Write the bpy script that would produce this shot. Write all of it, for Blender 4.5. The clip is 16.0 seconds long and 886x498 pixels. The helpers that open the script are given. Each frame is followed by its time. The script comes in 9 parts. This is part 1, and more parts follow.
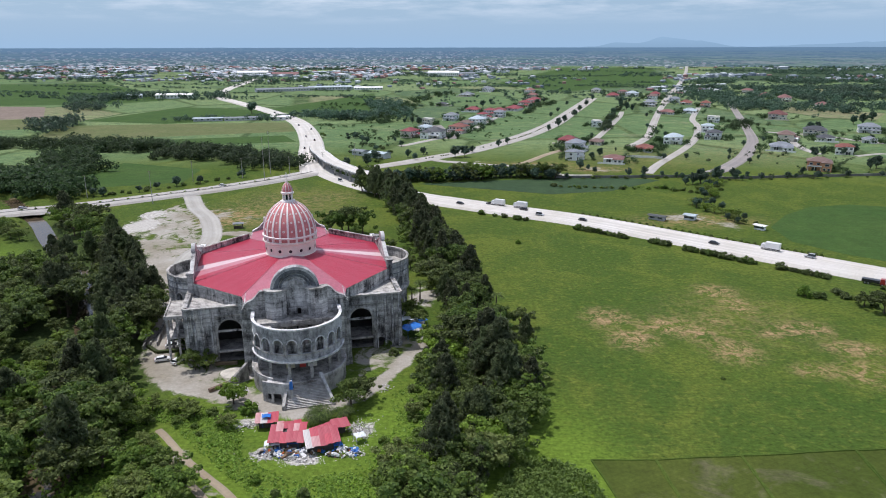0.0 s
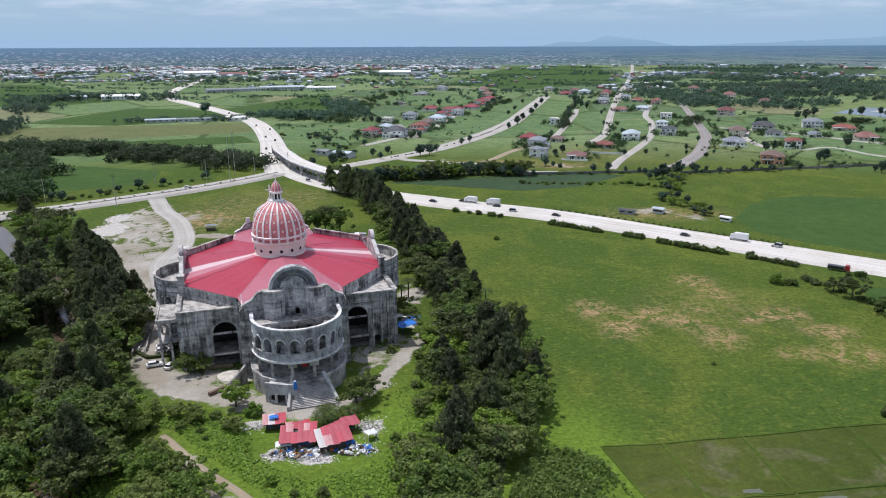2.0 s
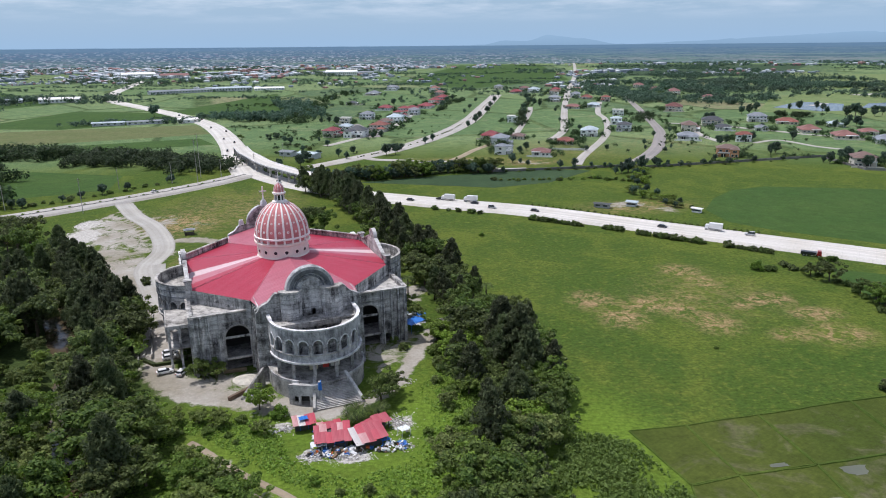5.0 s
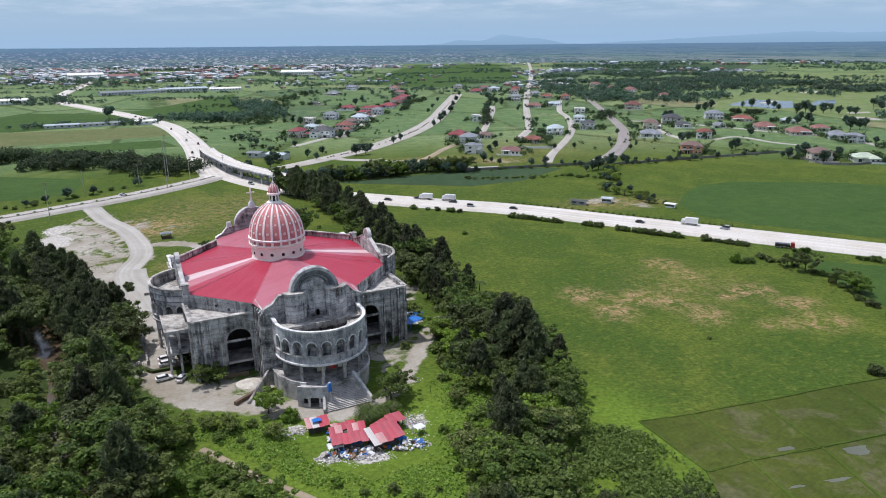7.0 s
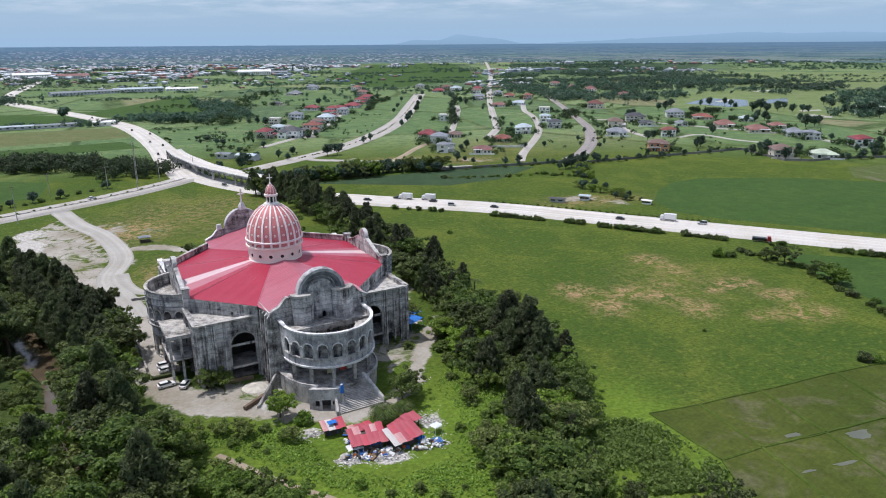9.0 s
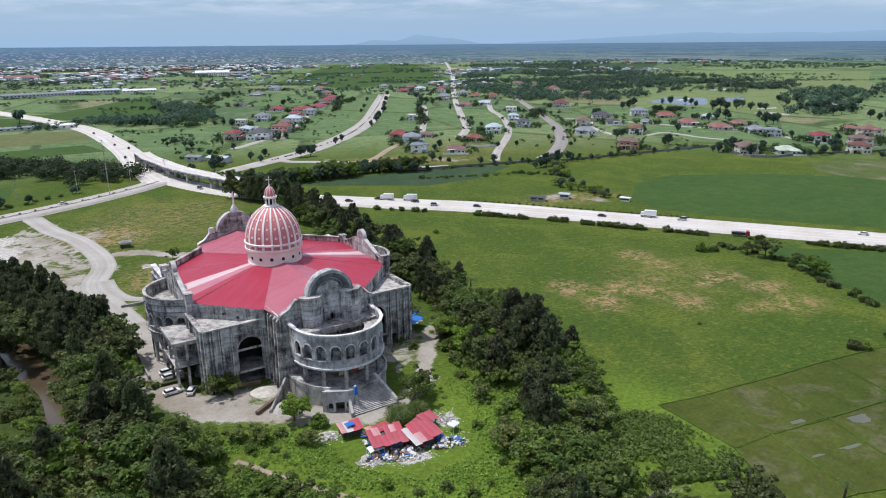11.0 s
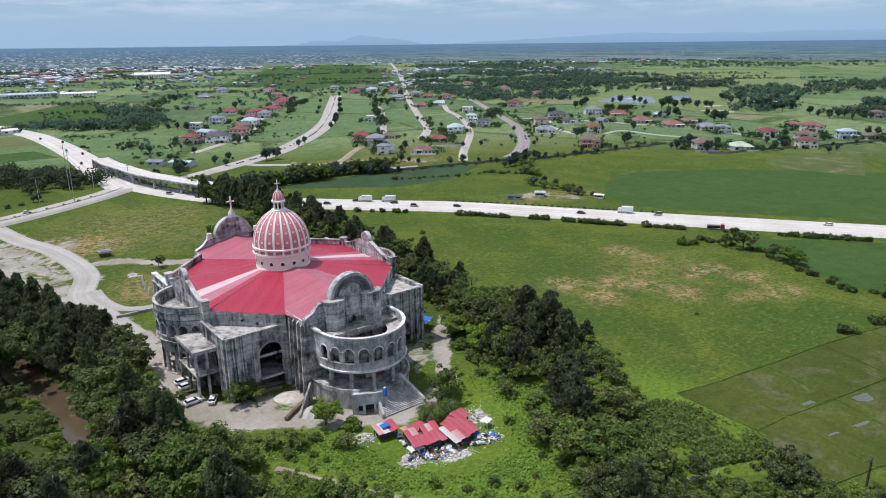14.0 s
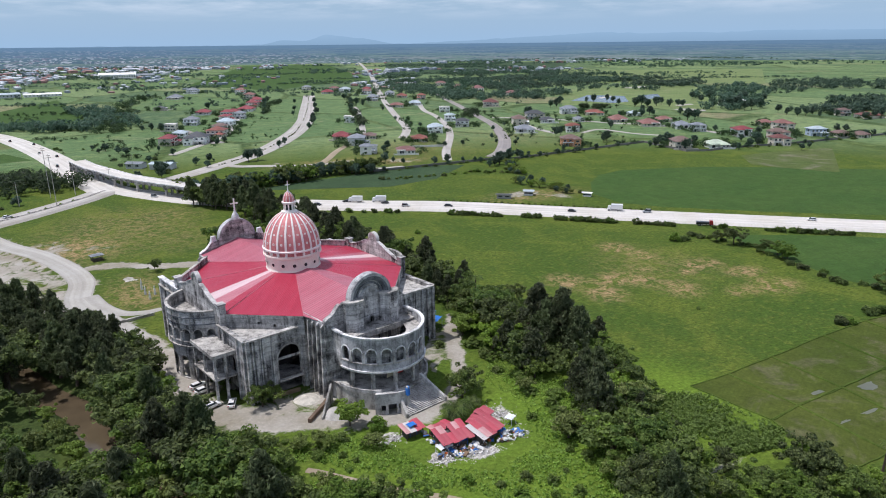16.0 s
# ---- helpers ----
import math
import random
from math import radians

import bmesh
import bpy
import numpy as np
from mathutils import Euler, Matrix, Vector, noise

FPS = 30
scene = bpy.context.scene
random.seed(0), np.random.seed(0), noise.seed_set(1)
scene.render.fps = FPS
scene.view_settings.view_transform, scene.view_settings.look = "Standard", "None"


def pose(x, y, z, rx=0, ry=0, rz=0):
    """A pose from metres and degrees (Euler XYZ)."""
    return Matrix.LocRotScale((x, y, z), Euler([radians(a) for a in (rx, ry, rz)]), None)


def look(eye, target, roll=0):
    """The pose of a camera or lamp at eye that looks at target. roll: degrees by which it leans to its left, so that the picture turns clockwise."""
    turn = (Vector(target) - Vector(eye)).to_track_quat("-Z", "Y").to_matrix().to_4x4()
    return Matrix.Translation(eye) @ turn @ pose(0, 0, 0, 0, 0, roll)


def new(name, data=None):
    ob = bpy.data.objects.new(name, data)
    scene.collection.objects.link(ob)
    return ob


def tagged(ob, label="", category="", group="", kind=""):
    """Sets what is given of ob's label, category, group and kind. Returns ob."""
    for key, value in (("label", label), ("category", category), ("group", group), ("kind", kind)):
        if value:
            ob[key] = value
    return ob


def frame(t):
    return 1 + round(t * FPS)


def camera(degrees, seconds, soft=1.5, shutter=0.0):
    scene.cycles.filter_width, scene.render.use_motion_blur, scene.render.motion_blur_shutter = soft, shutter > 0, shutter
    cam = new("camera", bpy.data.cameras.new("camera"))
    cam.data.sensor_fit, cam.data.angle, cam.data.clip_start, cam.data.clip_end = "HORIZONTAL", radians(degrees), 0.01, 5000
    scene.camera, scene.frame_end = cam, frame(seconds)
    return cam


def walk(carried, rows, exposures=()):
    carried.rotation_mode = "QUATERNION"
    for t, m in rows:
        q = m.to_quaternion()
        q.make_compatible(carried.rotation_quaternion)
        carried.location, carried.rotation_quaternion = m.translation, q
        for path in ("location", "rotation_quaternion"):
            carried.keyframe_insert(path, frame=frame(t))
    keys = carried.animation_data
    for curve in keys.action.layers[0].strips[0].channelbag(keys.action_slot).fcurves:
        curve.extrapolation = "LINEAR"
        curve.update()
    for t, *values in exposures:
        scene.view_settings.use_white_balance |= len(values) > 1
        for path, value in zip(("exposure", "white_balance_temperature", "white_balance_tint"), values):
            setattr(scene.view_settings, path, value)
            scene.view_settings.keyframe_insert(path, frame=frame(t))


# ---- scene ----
cam = camera(66.4, 16.0, soft=1.0)
PATH = [
    (0, (-2.342, -0.708, 85.04), (-2.347, 1.209, 84.47), -0.1),
    (0.5, (-5.543, -1.093, 84.874), (-5.505, 0.824, 84.305), -0.1),
    (1, (-8.457, -1.296, 84.705), (-8.381, 0.62, 84.135), -0.1),
    (1.5, (-11.755, -1.498, 84.552), (-11.64, 0.416, 83.982), -0.2),
    (2, (-14.769, -1.675, 84.518), (-14.632, 0.237, 83.946), -0.2),
    (2.5, (-17.914, -1.549, 84.473), (-17.757, 0.361, 83.901), -0.2),
    (3, (-21.014, -1.498, 84.376), (-20.835, 0.41, 83.804), -0.2),
    (3.5, (-23.848, -1.64, 84.344), (-23.646, 0.266, 83.771), -0.3),
    (4, (-26.986, -1.711, 84.353), (-26.757, 0.191, 83.78), -0.4),
    (6.5, (-42.346, -0.552, 84.205), (-41.953, 1.322, 83.629), -0.5),
    (7, (-45.492, 0.083, 84.182), (-45.072, 1.951, 83.606), -0.5),
    (7.5, (-48.432, 0.57, 84.203), (-47.981, 2.431, 83.626), -0.5),
    (8, (-51.648, 1.329, 84.153), (-51.161, 3.181, 83.576), -0.5),
    (8.5, (-54.573, 2.055, 84.172), (-54.061, 3.9, 83.595), -0.5),
    (9, (-57.751, 2.845, 84.21), (-57.212, 4.682, 83.632), -0.4),
    (11.5, (-72.597, 6.662, 84.397), (-71.918, 8.452, 83.819), -0.5),
    (12, (-75.772, 7.456, 84.502), (-75.063, 9.234, 83.924), -0.5),
    (12.5, (-78.57, 8.308, 84.57), (-77.838, 10.077, 83.991), -0.5),
    (13, (-81.717, 9.327, 84.678), (-80.963, 11.086, 84.099), -0.5),
    (13.5, (-84.749, 10.32, 84.853), (-83.974, 12.071, 84.274), -0.6),
    (14, (-87.854, 11.317, 84.995), (-87.057, 13.058, 84.416), -0.6),
    (14.5, (-90.716, 12.205, 85.192), (-89.9, 13.936, 84.613), -0.6),
    (15, (-93.701, 13.328, 85.302), (-92.862, 15.048, 84.722), -0.6),
    (15.5, (-96.447, 14.44, 85.327), (-95.589, 16.151, 84.747), -0.6),
    (16, (-99.45, 15.691, 85.404), (-98.571, 17.392, 84.823), -0.6),
]
walk(cam, [(t, look(eye, target, roll)) for t, eye, target, roll in PATH], [(0, -0.06, 6250, 14), (16, -0.06, 6250, 14)])

# ---- light ----
SUN_TO = Vector((-0.30, 0.17, 0.94)).normalized()
sun = new("sun", bpy.data.lights.new("sun", "SUN"))
sun.data.energy, sun.data.angle, sun.data.color = 3.7, radians(0.6), (1.0, 0.96, 0.905)
sun.matrix_world = look((0, 0, 300), Vector((0, 0, 300)) - SUN_TO)

world = bpy.data.worlds.new("sky")
scene.world = world
world.use_nodes = True
wn, wl = world.node_tree.nodes, world.node_tree.links
sky = wn.new("ShaderNodeTexSky")
sky.sky_type, sky.sun_disc = "NISHITA", False
sky.sun_elevation = math.asin(SUN_TO.z)
sky.sun_rotation = math.atan2(SUN_TO.x, SUN_TO.y)
sky.air_density, sky.dust_density, sky.ozone_density = 1.0, 1.2, 1.5
wco = wn.new("ShaderNodeTexCoord")
wmap = wn.new("ShaderNodeMapping")
wmap.inputs["Scale"].default_value = (6.5, 6.5, 46.0)
wno = wn.new("ShaderNodeTexNoise")
wno.inputs["Scale"].default_value, wno.inputs["Detail"].default_value, wno.inputs["Roughness"].default_value = 1.3, 8.0, 0.62
wramp = wn.new("ShaderNodeValToRGB")
wramp.color_ramp.elements[0].position, wramp.color_ramp.elements[1].position = 0.42, 0.64
wsep = wn.new("ShaderNodeSeparateXYZ")
wband = wn.new("ShaderNodeMapRange")
for key, value in (("From Min", 0.030), ("From Max", 0.085), ("To Min", 0.0), ("To Max", 0.85)):
    wband.inputs[key].default_value = value
wmul = wn.new("ShaderNodeMath")
wmul.operation = "MULTIPLY"
whaze = wn.new("ShaderNodeMix")
whaze.data_type = "RGBA"
whaze.inputs["B"].default_value = (3.3, 5.05, 7.0, 1)
whr = wn.new("ShaderNodeMapRange")
for key, value in (("From Min", 0.0), ("From Max", 0.22), ("To Min", 0.95), ("To Max", 0.0)):
    whr.inputs[key].default_value = value
wmix = wn.new("ShaderNodeMix")
wmix.data_type = "RGBA"
wmix.inputs["B"].default_value = (8.2, 8.8, 9.6, 1)
wl.new(wco.outputs["Generated"], wmap.inputs["Vector"])
wl.new(wmap.outputs["Vector"], wno.inputs["Vector"])
wl.new(wno.outputs["Fac"], wramp.inputs["Fac"])
wl.new(wco.outputs["Generated"], wsep.inputs["Vector"])
wl.new(wsep.outputs["Z"], wband.inputs["Value"])
wl.new(wsep.outputs["Z"], whr.inputs["Value"])
wl.new(wramp.outputs["Color"], wmul.inputs[0])
wl.new(wband.outputs["Result"], wmul.inputs[1])
wl.new(whr.outputs["Result"], whaze.inputs["Factor"])
wl.new(sky.outputs["Color"], whaze.inputs["A"])
wl.new(wmul.outputs["Value"], wmix.inputs["Factor"])
wl.new(whaze.outputs["Result"], wmix.inputs["A"])
wl.new(wmix.outputs["Result"], wn["Background"].inputs["Color"])
wn["Background"].inputs["Strength"].default_value = 0.110

# ---- materials ----
class Mat:
    """A node material: principled surface with small builders for its inputs."""

    def __init__(self, name, rough=0.8, metal=0.0, spec=0.3):
        self.m = bpy.data.materials.new(name)
        self.m.use_nodes = True
        self.n, self.l = self.m.node_tree.nodes, self.m.node_tree.links
        self.p = self.n["Principled BSDF"]
        self.p.inputs["Roughness"].default_value = rough
        self.p.inputs["Metallic"].default_value = metal
        self.p.inputs["Specular IOR Level"].default_value = spec
        self.co = self.n.new("ShaderNodeTexCoord").outputs["Object"]

    def link(self, value, socket):
        if isinstance(value, bpy.types.NodeSocket):
            self.l.new(value, socket)
        elif isinstance(value, tuple) and len(value) == 3 and socket.type == "RGBA":
            socket.default_value = (*value, 1)
        else:
            socket.default_value = value

    def world(self):
        return self.n.new("ShaderNodeNewGeometry").outputs["Position"]

    def scaled(self, vec, scale, turn=(0, 0, 0)):
        q = self.n.new("ShaderNodeMapping")
        self.l.new(vec, q.inputs["Vector"])
        q.inputs["Scale"].default_value = scale
        q.inputs["Rotation"].default_value = [radians(a) for a in turn]
        return q.outputs["Vector"]

    def noise(self, scale, detail=4, rough=0.55, vec=None, distort=0.0):
        q = self.n.new("ShaderNodeTexNoise")
        self.l.new(vec if vec is not None else self.co, q.inputs["Vector"])
        q.inputs["Scale"].default_value, q.inputs["Detail"].default_value = scale, detail
        q.inputs["Roughness"].default_value, q.inputs["Distortion"].default_value = rough, distort
        return q.outputs["Fac"]

    def cells(self, scale, vec=None, feature="F1", out="Color", rnd=1.0):
        q = self.n.new("ShaderNodeTexVoronoi")
        q.feature = feature
        self.l.new(vec if vec is not None else self.co, q.inputs["Vector"])
        q.inputs["Scale"].default_value, q.inputs["Randomness"].default_value = scale, rnd
        return q.outputs[out]

    def ramp(self, fac, lo, hi, a=0.0, b=1.0):
        q = self.n.new("ShaderNodeMapRange")
        self.l.new(fac, q.inputs["Value"])
        for key, value in (("From Min", lo), ("From Max", hi), ("To Min", a), ("To Max", b)):
            q.inputs[key].default_value = value
        return q.outputs["Result"]

    def mix(self, fac, a, b, mode="MIX"):
        q = self.n.new("ShaderNodeMix")
        q.data_type, q.blend_type = "RGBA", mode
        self.link(fac, q.inputs["Factor"])
        self.link(a, q.inputs["A"])
        self.link(b, q.inputs["B"])
        return q.outputs["Result"]

    def math(self, op, a, b=0.0):
        q = self.n.new("ShaderNodeMath")
        q.operation = op
        self.link(a, q.inputs[0])
        self.link(b, q.inputs[1])
        return q.outputs["Value"]

    def attr(self, name):
        q = self.n.new("ShaderNodeAttribute")
        q.attribute_name = name
        return q.outputs["Fac"]

    def uv(self):
        return self.n.new("ShaderNodeTexCoord").outputs["UV"]

    def rnd(self):
        return self.n.new("ShaderNodeObjectInfo").outputs["Random"]

    def island(self):
        return self.n.new("ShaderNodeNewGeometry").outputs["Random Per Island"]

    def hsv(self, col, hue=0.5, sat=1.0, val=1.0):
        q = self.n.new("ShaderNodeHueSaturation")
        self.link(col, q.inputs["Color"])
        self.link(hue, q.inputs["Hue"])
        self.link(sat, q.inputs["Saturation"])
        self.link(val, q.inputs["Value"])
        return q.outputs["Color"]

    def color(self, col):
        self.link(col, self.p.inputs["Base Color"])
        return self

    def bump(self, height, strength=0.3, dist=0.1):
        q = self.n.new("ShaderNodeBump")
        self.l.new(height, q.inputs["Height"])
        q.inputs["Strength"].default_value, q.inputs["Distance"].default_value = strength, dist
        self.l.new(q.outputs["Normal"], self.p.inputs["Normal"])
        return self


def plain(name, col, rough=0.7, metal=0.0, var=0.12, scale=1.5, spec=0.3, bump=0.0, objvar=0.0):
    """A surface of one main colour with broad and fine wear."""
    k = Mat(name, rough, metal, spec)
    big, fine = k.noise(scale * 0.25, 3), k.noise(scale * 3, 5)
    v = k.math("ADD", k.ramp(big, 0.3, 0.7, 1 - var, 1 + var * 0.6), k.ramp(fine, 0.3, 0.7, -var * 0.6, var * 0.6))
    if objvar:
        v = k.math("ADD", v, k.ramp(k.rnd(), 0, 1, -objvar, objvar))
    k.color(k.hsv(col, 0.5, 1.0, v))
    if bump:
        k.bump(fine, bump, 0.05)
    return k.m


def leafy(name, col, dark=0.45, yellow=(0.17, 0.19, 0.05)):
    """Foliage: each leaf clump and each plant differs a little."""
    k = Mat(name, 0.62, 0.0, 0.25)
    i, r = k.island(), k.rnd()
    c = k.mix(k.ramp(i, 0, 1, 0.0, 0.38), col, yellow)
    c = k.hsv(c, k.ramp(r, 0, 1, 0.485, 0.51), k.ramp(r, 0, 1, 0.85, 1.08), k.math("ADD", k.ramp(i, 0, 1, dark, 1.35), k.ramp(r, 0, 1, -0.18, 0.18)))
    k.color(c)
    tr = k.n.new("ShaderNodeBsdfTranslucent")
    k.link(k.hsv(c, 0.49, 1.05, 1.3), tr.inputs["Color"])
    mx = k.n.new("ShaderNodeMixShader")
    mx.inputs["Fac"].default_value = 0.40
    k.l.new(k.p.outputs["BSDF"], mx.inputs[1])
    k.l.new(tr.outputs["BSDF"], mx.inputs[2])
    k.l.new(mx.outputs["Shader"], k.n["Material Output"].inputs["Surface"])
    return k.m


def concrete(name, light, dark, streak=0.6, courses=True, scale=1.0):
    """Unpainted weathered concrete: block courses, rain streaks and blotches."""
    k = Mat(name, 0.92, 0.0, 0.2)
    w = k.co
    blot = k.noise(0.22 * scale, 5, 0.6, w)
    run = k.noise(1.0, 5, 0.65, k.scaled(w, (0.9, 0.9, 0.11)))
    fine = k.noise(3.0, 6, 0.7, w)
    s = k.math("ADD", k.math("MULTIPLY", k.ramp(run, 0.42, 0.66), streak), k.math("MULTIPLY", k.ramp(blot, 0.42, 0.66), 0.7))
    grit = k.noise(9.0, 4, 0.7, w)
    s = k.math("ADD", s, k.math("ADD", k.ramp(fine, 0.3, 0.7, -0.32, 0.32), k.ramp(grit, 0.3, 0.7, -0.22, 0.22)))
    patch = k.noise(0.55 * scale, 4, 0.6, k.scaled(w, (1.0, 1.0, 0.7)))
    s = k.math("ADD", s, k.ramp(patch, 0.35, 0.65, -0.28, 0.28))
    soot = k.noise(1.0, 5, 0.7, k.scaled(w, (0.35, 0.35, 0.16)))
    s = k.math("ADD", s, k.ramp(soot, 0.46, 0.62, 0.0, 0.30 * streak))
    c = k.mix(k.ramp(s, -0.06, 1.12), light, dark)
    if courses:
        sep = k.n.new("ShaderNodeSeparateXYZ")
        k.l.new(w, sep.inputs["Vector"])
        band = k.math("FRACT", k.math("MULTIPLY", sep.outputs["Z"], 1 / 1.25))
        line = k.ramp(k.math("ABSOLUTE", k.math("SUBTRACT", band, 0.5)), 0.43, 0.5)
        pour = k.noise(0.8, 2, 0.5, k.scaled(w, (0.12, 0.12, 0.8)))
        c = k.mix(k.math("MULTIPLY", line, 0.6), c, dark)
        c = k.hsv(c, 0.5, 1.0, k.ramp(pour, 0.35, 0.65, 0.68, 1.24))
        k.color(c).bump(k.math("SUBTRACT", fine, line), 0.5, 0.08)
    else:
        k.color(c).bump(fine, 0.4, 0.05)
    return k.m


M_WALL = concrete("weathered_concrete", (0.62, 0.605, 0.59), (0.05, 0.048, 0.05), 0.55)
M_WALL2 = concrete("raw_block_wall", (0.59, 0.575, 0.56), (0.05, 0.048, 0.05), 0.65)
M_TRIM = concrete("pale_concrete_trim", (0.86, 0.86, 0.865), (0.36, 0.36, 0.37), 0.35, False)
M_RING = concrete("arcade_concrete", (0.56, 0.56, 0.57), (0.14, 0.14, 0.148), 0.45, False)
M_DKCONC = concrete("dark_concrete", (0.24, 0.25, 0.27), (0.035, 0.036, 0.042), 0.4, False)
M_SCROLL = concrete("scroll_concrete", (0.62, 0.61, 0.60), (0.16, 0.155, 0.15), 0.5, False)
M_LEDGE = concrete("concrete_ledge", (0.54, 0.52, 0.49), (0.10, 0.095, 0.09), 0.4, False)
# near-black tone that carries the shade of unlit rooms
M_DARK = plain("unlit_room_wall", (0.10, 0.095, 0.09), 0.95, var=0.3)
M_CREAM = plain("cream_paint", (0.82, 0.74, 0.67), 0.7, var=0.10, scale=1.2)
M_RIB = plain("white_rib_paint", (0.86, 0.80, 0.78), 0.65, var=0.08)
M_WHITE = plain("white_paint", (0.78, 0.78, 0.77), 0.6, var=0.12)
M_GLASS = Mat("dark_glass", 0.08, 0.0, 0.5).color((0.025, 0.03, 0.035)).m


def sheet_roof(name, col, faded, pitch=0.45, gloss=0.42, fade=0.5, seam=0.32):
    """Long-span ribbed roofing: ribs run along V, slopes fade and stain."""
    k = Mat(name, gloss, 0.0, 0.45)
    uvw = k.uv()
    sep = k.n.new("ShaderNodeSeparateXYZ")
    k.l.new(uvw, sep.inputs["Vector"])
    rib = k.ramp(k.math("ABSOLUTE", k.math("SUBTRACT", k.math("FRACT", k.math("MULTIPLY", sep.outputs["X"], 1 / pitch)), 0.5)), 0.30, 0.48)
    lane = k.noise(1.0, 2, 0.5, k.scaled(uvw, (0.55, 0.03, 1)))
    blot = k.noise(0.13, 5, 0.6)
    run = k.noise(0.9, 5, 0.6, k.scaled(uvw, (1.6, 0.07, 1)))
    f = k.math("ADD", k.math("MULTIPLY", k.ramp(lane, 0.38, 0.62), 0.55), k.math("MULTIPLY", k.ramp(blot, 0.4, 0.7), 0.5))
    c = k.mix(k.math("MULTIPLY", f, fade), col, faded)
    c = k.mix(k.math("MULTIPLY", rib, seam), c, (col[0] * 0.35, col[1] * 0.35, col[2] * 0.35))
    c = k.hsv(c, 0.5, 1.0, k.ramp(run, 0.3, 0.7, 0.86, 1.1))
    k.color(c).bump(rib, 0.5, 0.06)
    return k.m


M_RED = sheet_roof("red_sheet_roof", (0.38, 0.018, 0.050), (0.46, 0.06, 0.10))
M_RED2 = sheet_roof("faded_red_sheet_roof", (0.43, 0.105, 0.15), (0.54, 0.22, 0.26), 0.95, seam=0.62)
M_PALE = sheet_roof("pale_translucent_sheet", (0.66, 0.48, 0.50), (0.77, 0.63, 0.64), 0.6)
M_PINK = sheet_roof("pink_sheet", (0.48, 0.16, 0.20), (0.57, 0.28, 0.31), 0.6)
M_SHACK = sheet_roof("rusty_red_sheet", (0.40, 0.055, 0.085), (0.50, 0.16, 0.18), 0.3, 0.6, 0.8)
M_DOME = plain("faded_red_dome_paint", (0.60, 0.215, 0.22), 0.6, var=0.22, scale=1.4)

# leaves and bark
M_LEAF = [leafy("leaf_mid_green", (0.114, 0.186, 0.040)), leafy("leaf_dark_green", (0.080, 0.136, 0.036)),
          leafy("leaf_fresh_green", (0.190, 0.285, 0.055)), leafy("leaf_grey_green", (0.080, 0.108, 0.050), 0.5, (0.125, 0.142, 0.066))]
M_BUSH = leafy("shrub_leaf", (0.112, 0.190, 0.036), 0.75)
# distance haze is put into this bluer, paler leaf colour
M_FAR = leafy("hazed_far_leaf", (0.062, 0.106, 0.078), 0.75, (0.095, 0.135, 0.078))
M_MIDWOOD = leafy("thicket_leaf", (0.038, 0.070, 0.029), 0.7, (0.066, 0.100, 0.040))
M_REED = leafy("reed_leaf", (0.135, 0.215, 0.045), 0.8, (0.15, 0.20, 0.055))
M_BARK = plain("bark", (0.11, 0.085, 0.065), 0.95, var=0.35, scale=3)

# roads
def road_mat(name, col, dirt, joints=6.0):
    k = Mat(name, 0.9, 0.0, 0.2)
    w = k.world()
    big, fine = k.noise(0.06, 5, 0.6, w), k.noise(1.2, 5, 0.7, w)
    c = k.mix(k.ramp(big, 0.42, 0.68, 0, 0.7), col, dirt)
    c = k.hsv(c, 0.5, 1.0, k.ramp(fine, 0.3, 0.7, 0.88, 1.1))
    sep = k.n.new("ShaderNodeSeparateXYZ")
    k.l.new(k.uv(), sep.inputs["Vector"])
    j = k.ramp(k.math("ABSOLUTE", k.math("SUBTRACT", k.math("FRACT", k.math("MULTIPLY", sep.outputs["Y"], 1 / joints)), 0.5)), 0.475, 0.5)
    lane = k.ramp(k.noise(1.0, 2, 0.5, k.scaled(k.uv(), (0.45, 0.006, 1))), 0.35, 0.65, 0.86, 1.08)
    c = k.hsv(c, 0.5, 1.0, lane)
    k.color(k.mix(k.math("MULTIPLY", j, 0.16), c, (0.12, 0.11, 0.10))).bump(fine, 0.2, 0.03)
    return k.m


M_ROAD = road_mat("concrete_paving", (0.60, 0.575, 0.54), (0.50, 0.465, 0.41))
M_ROAD2 = road_mat("older_concrete_paving", (0.43, 0.41, 0.385), (0.34, 0.31, 0.265))
M_ASPH = road_mat("worn_asphalt", (0.26, 0.24, 0.235), (0.34, 0.31, 0.28))
M_DUST = road_mat("sandy_lane", (0.36, 0.30, 0.22), (0.28, 0.22, 0.15), 400)
M_GRAVEL = road_mat("gravel_track", (0.415, 0.40, 0.37), (0.33, 0.31, 0.27), 400)


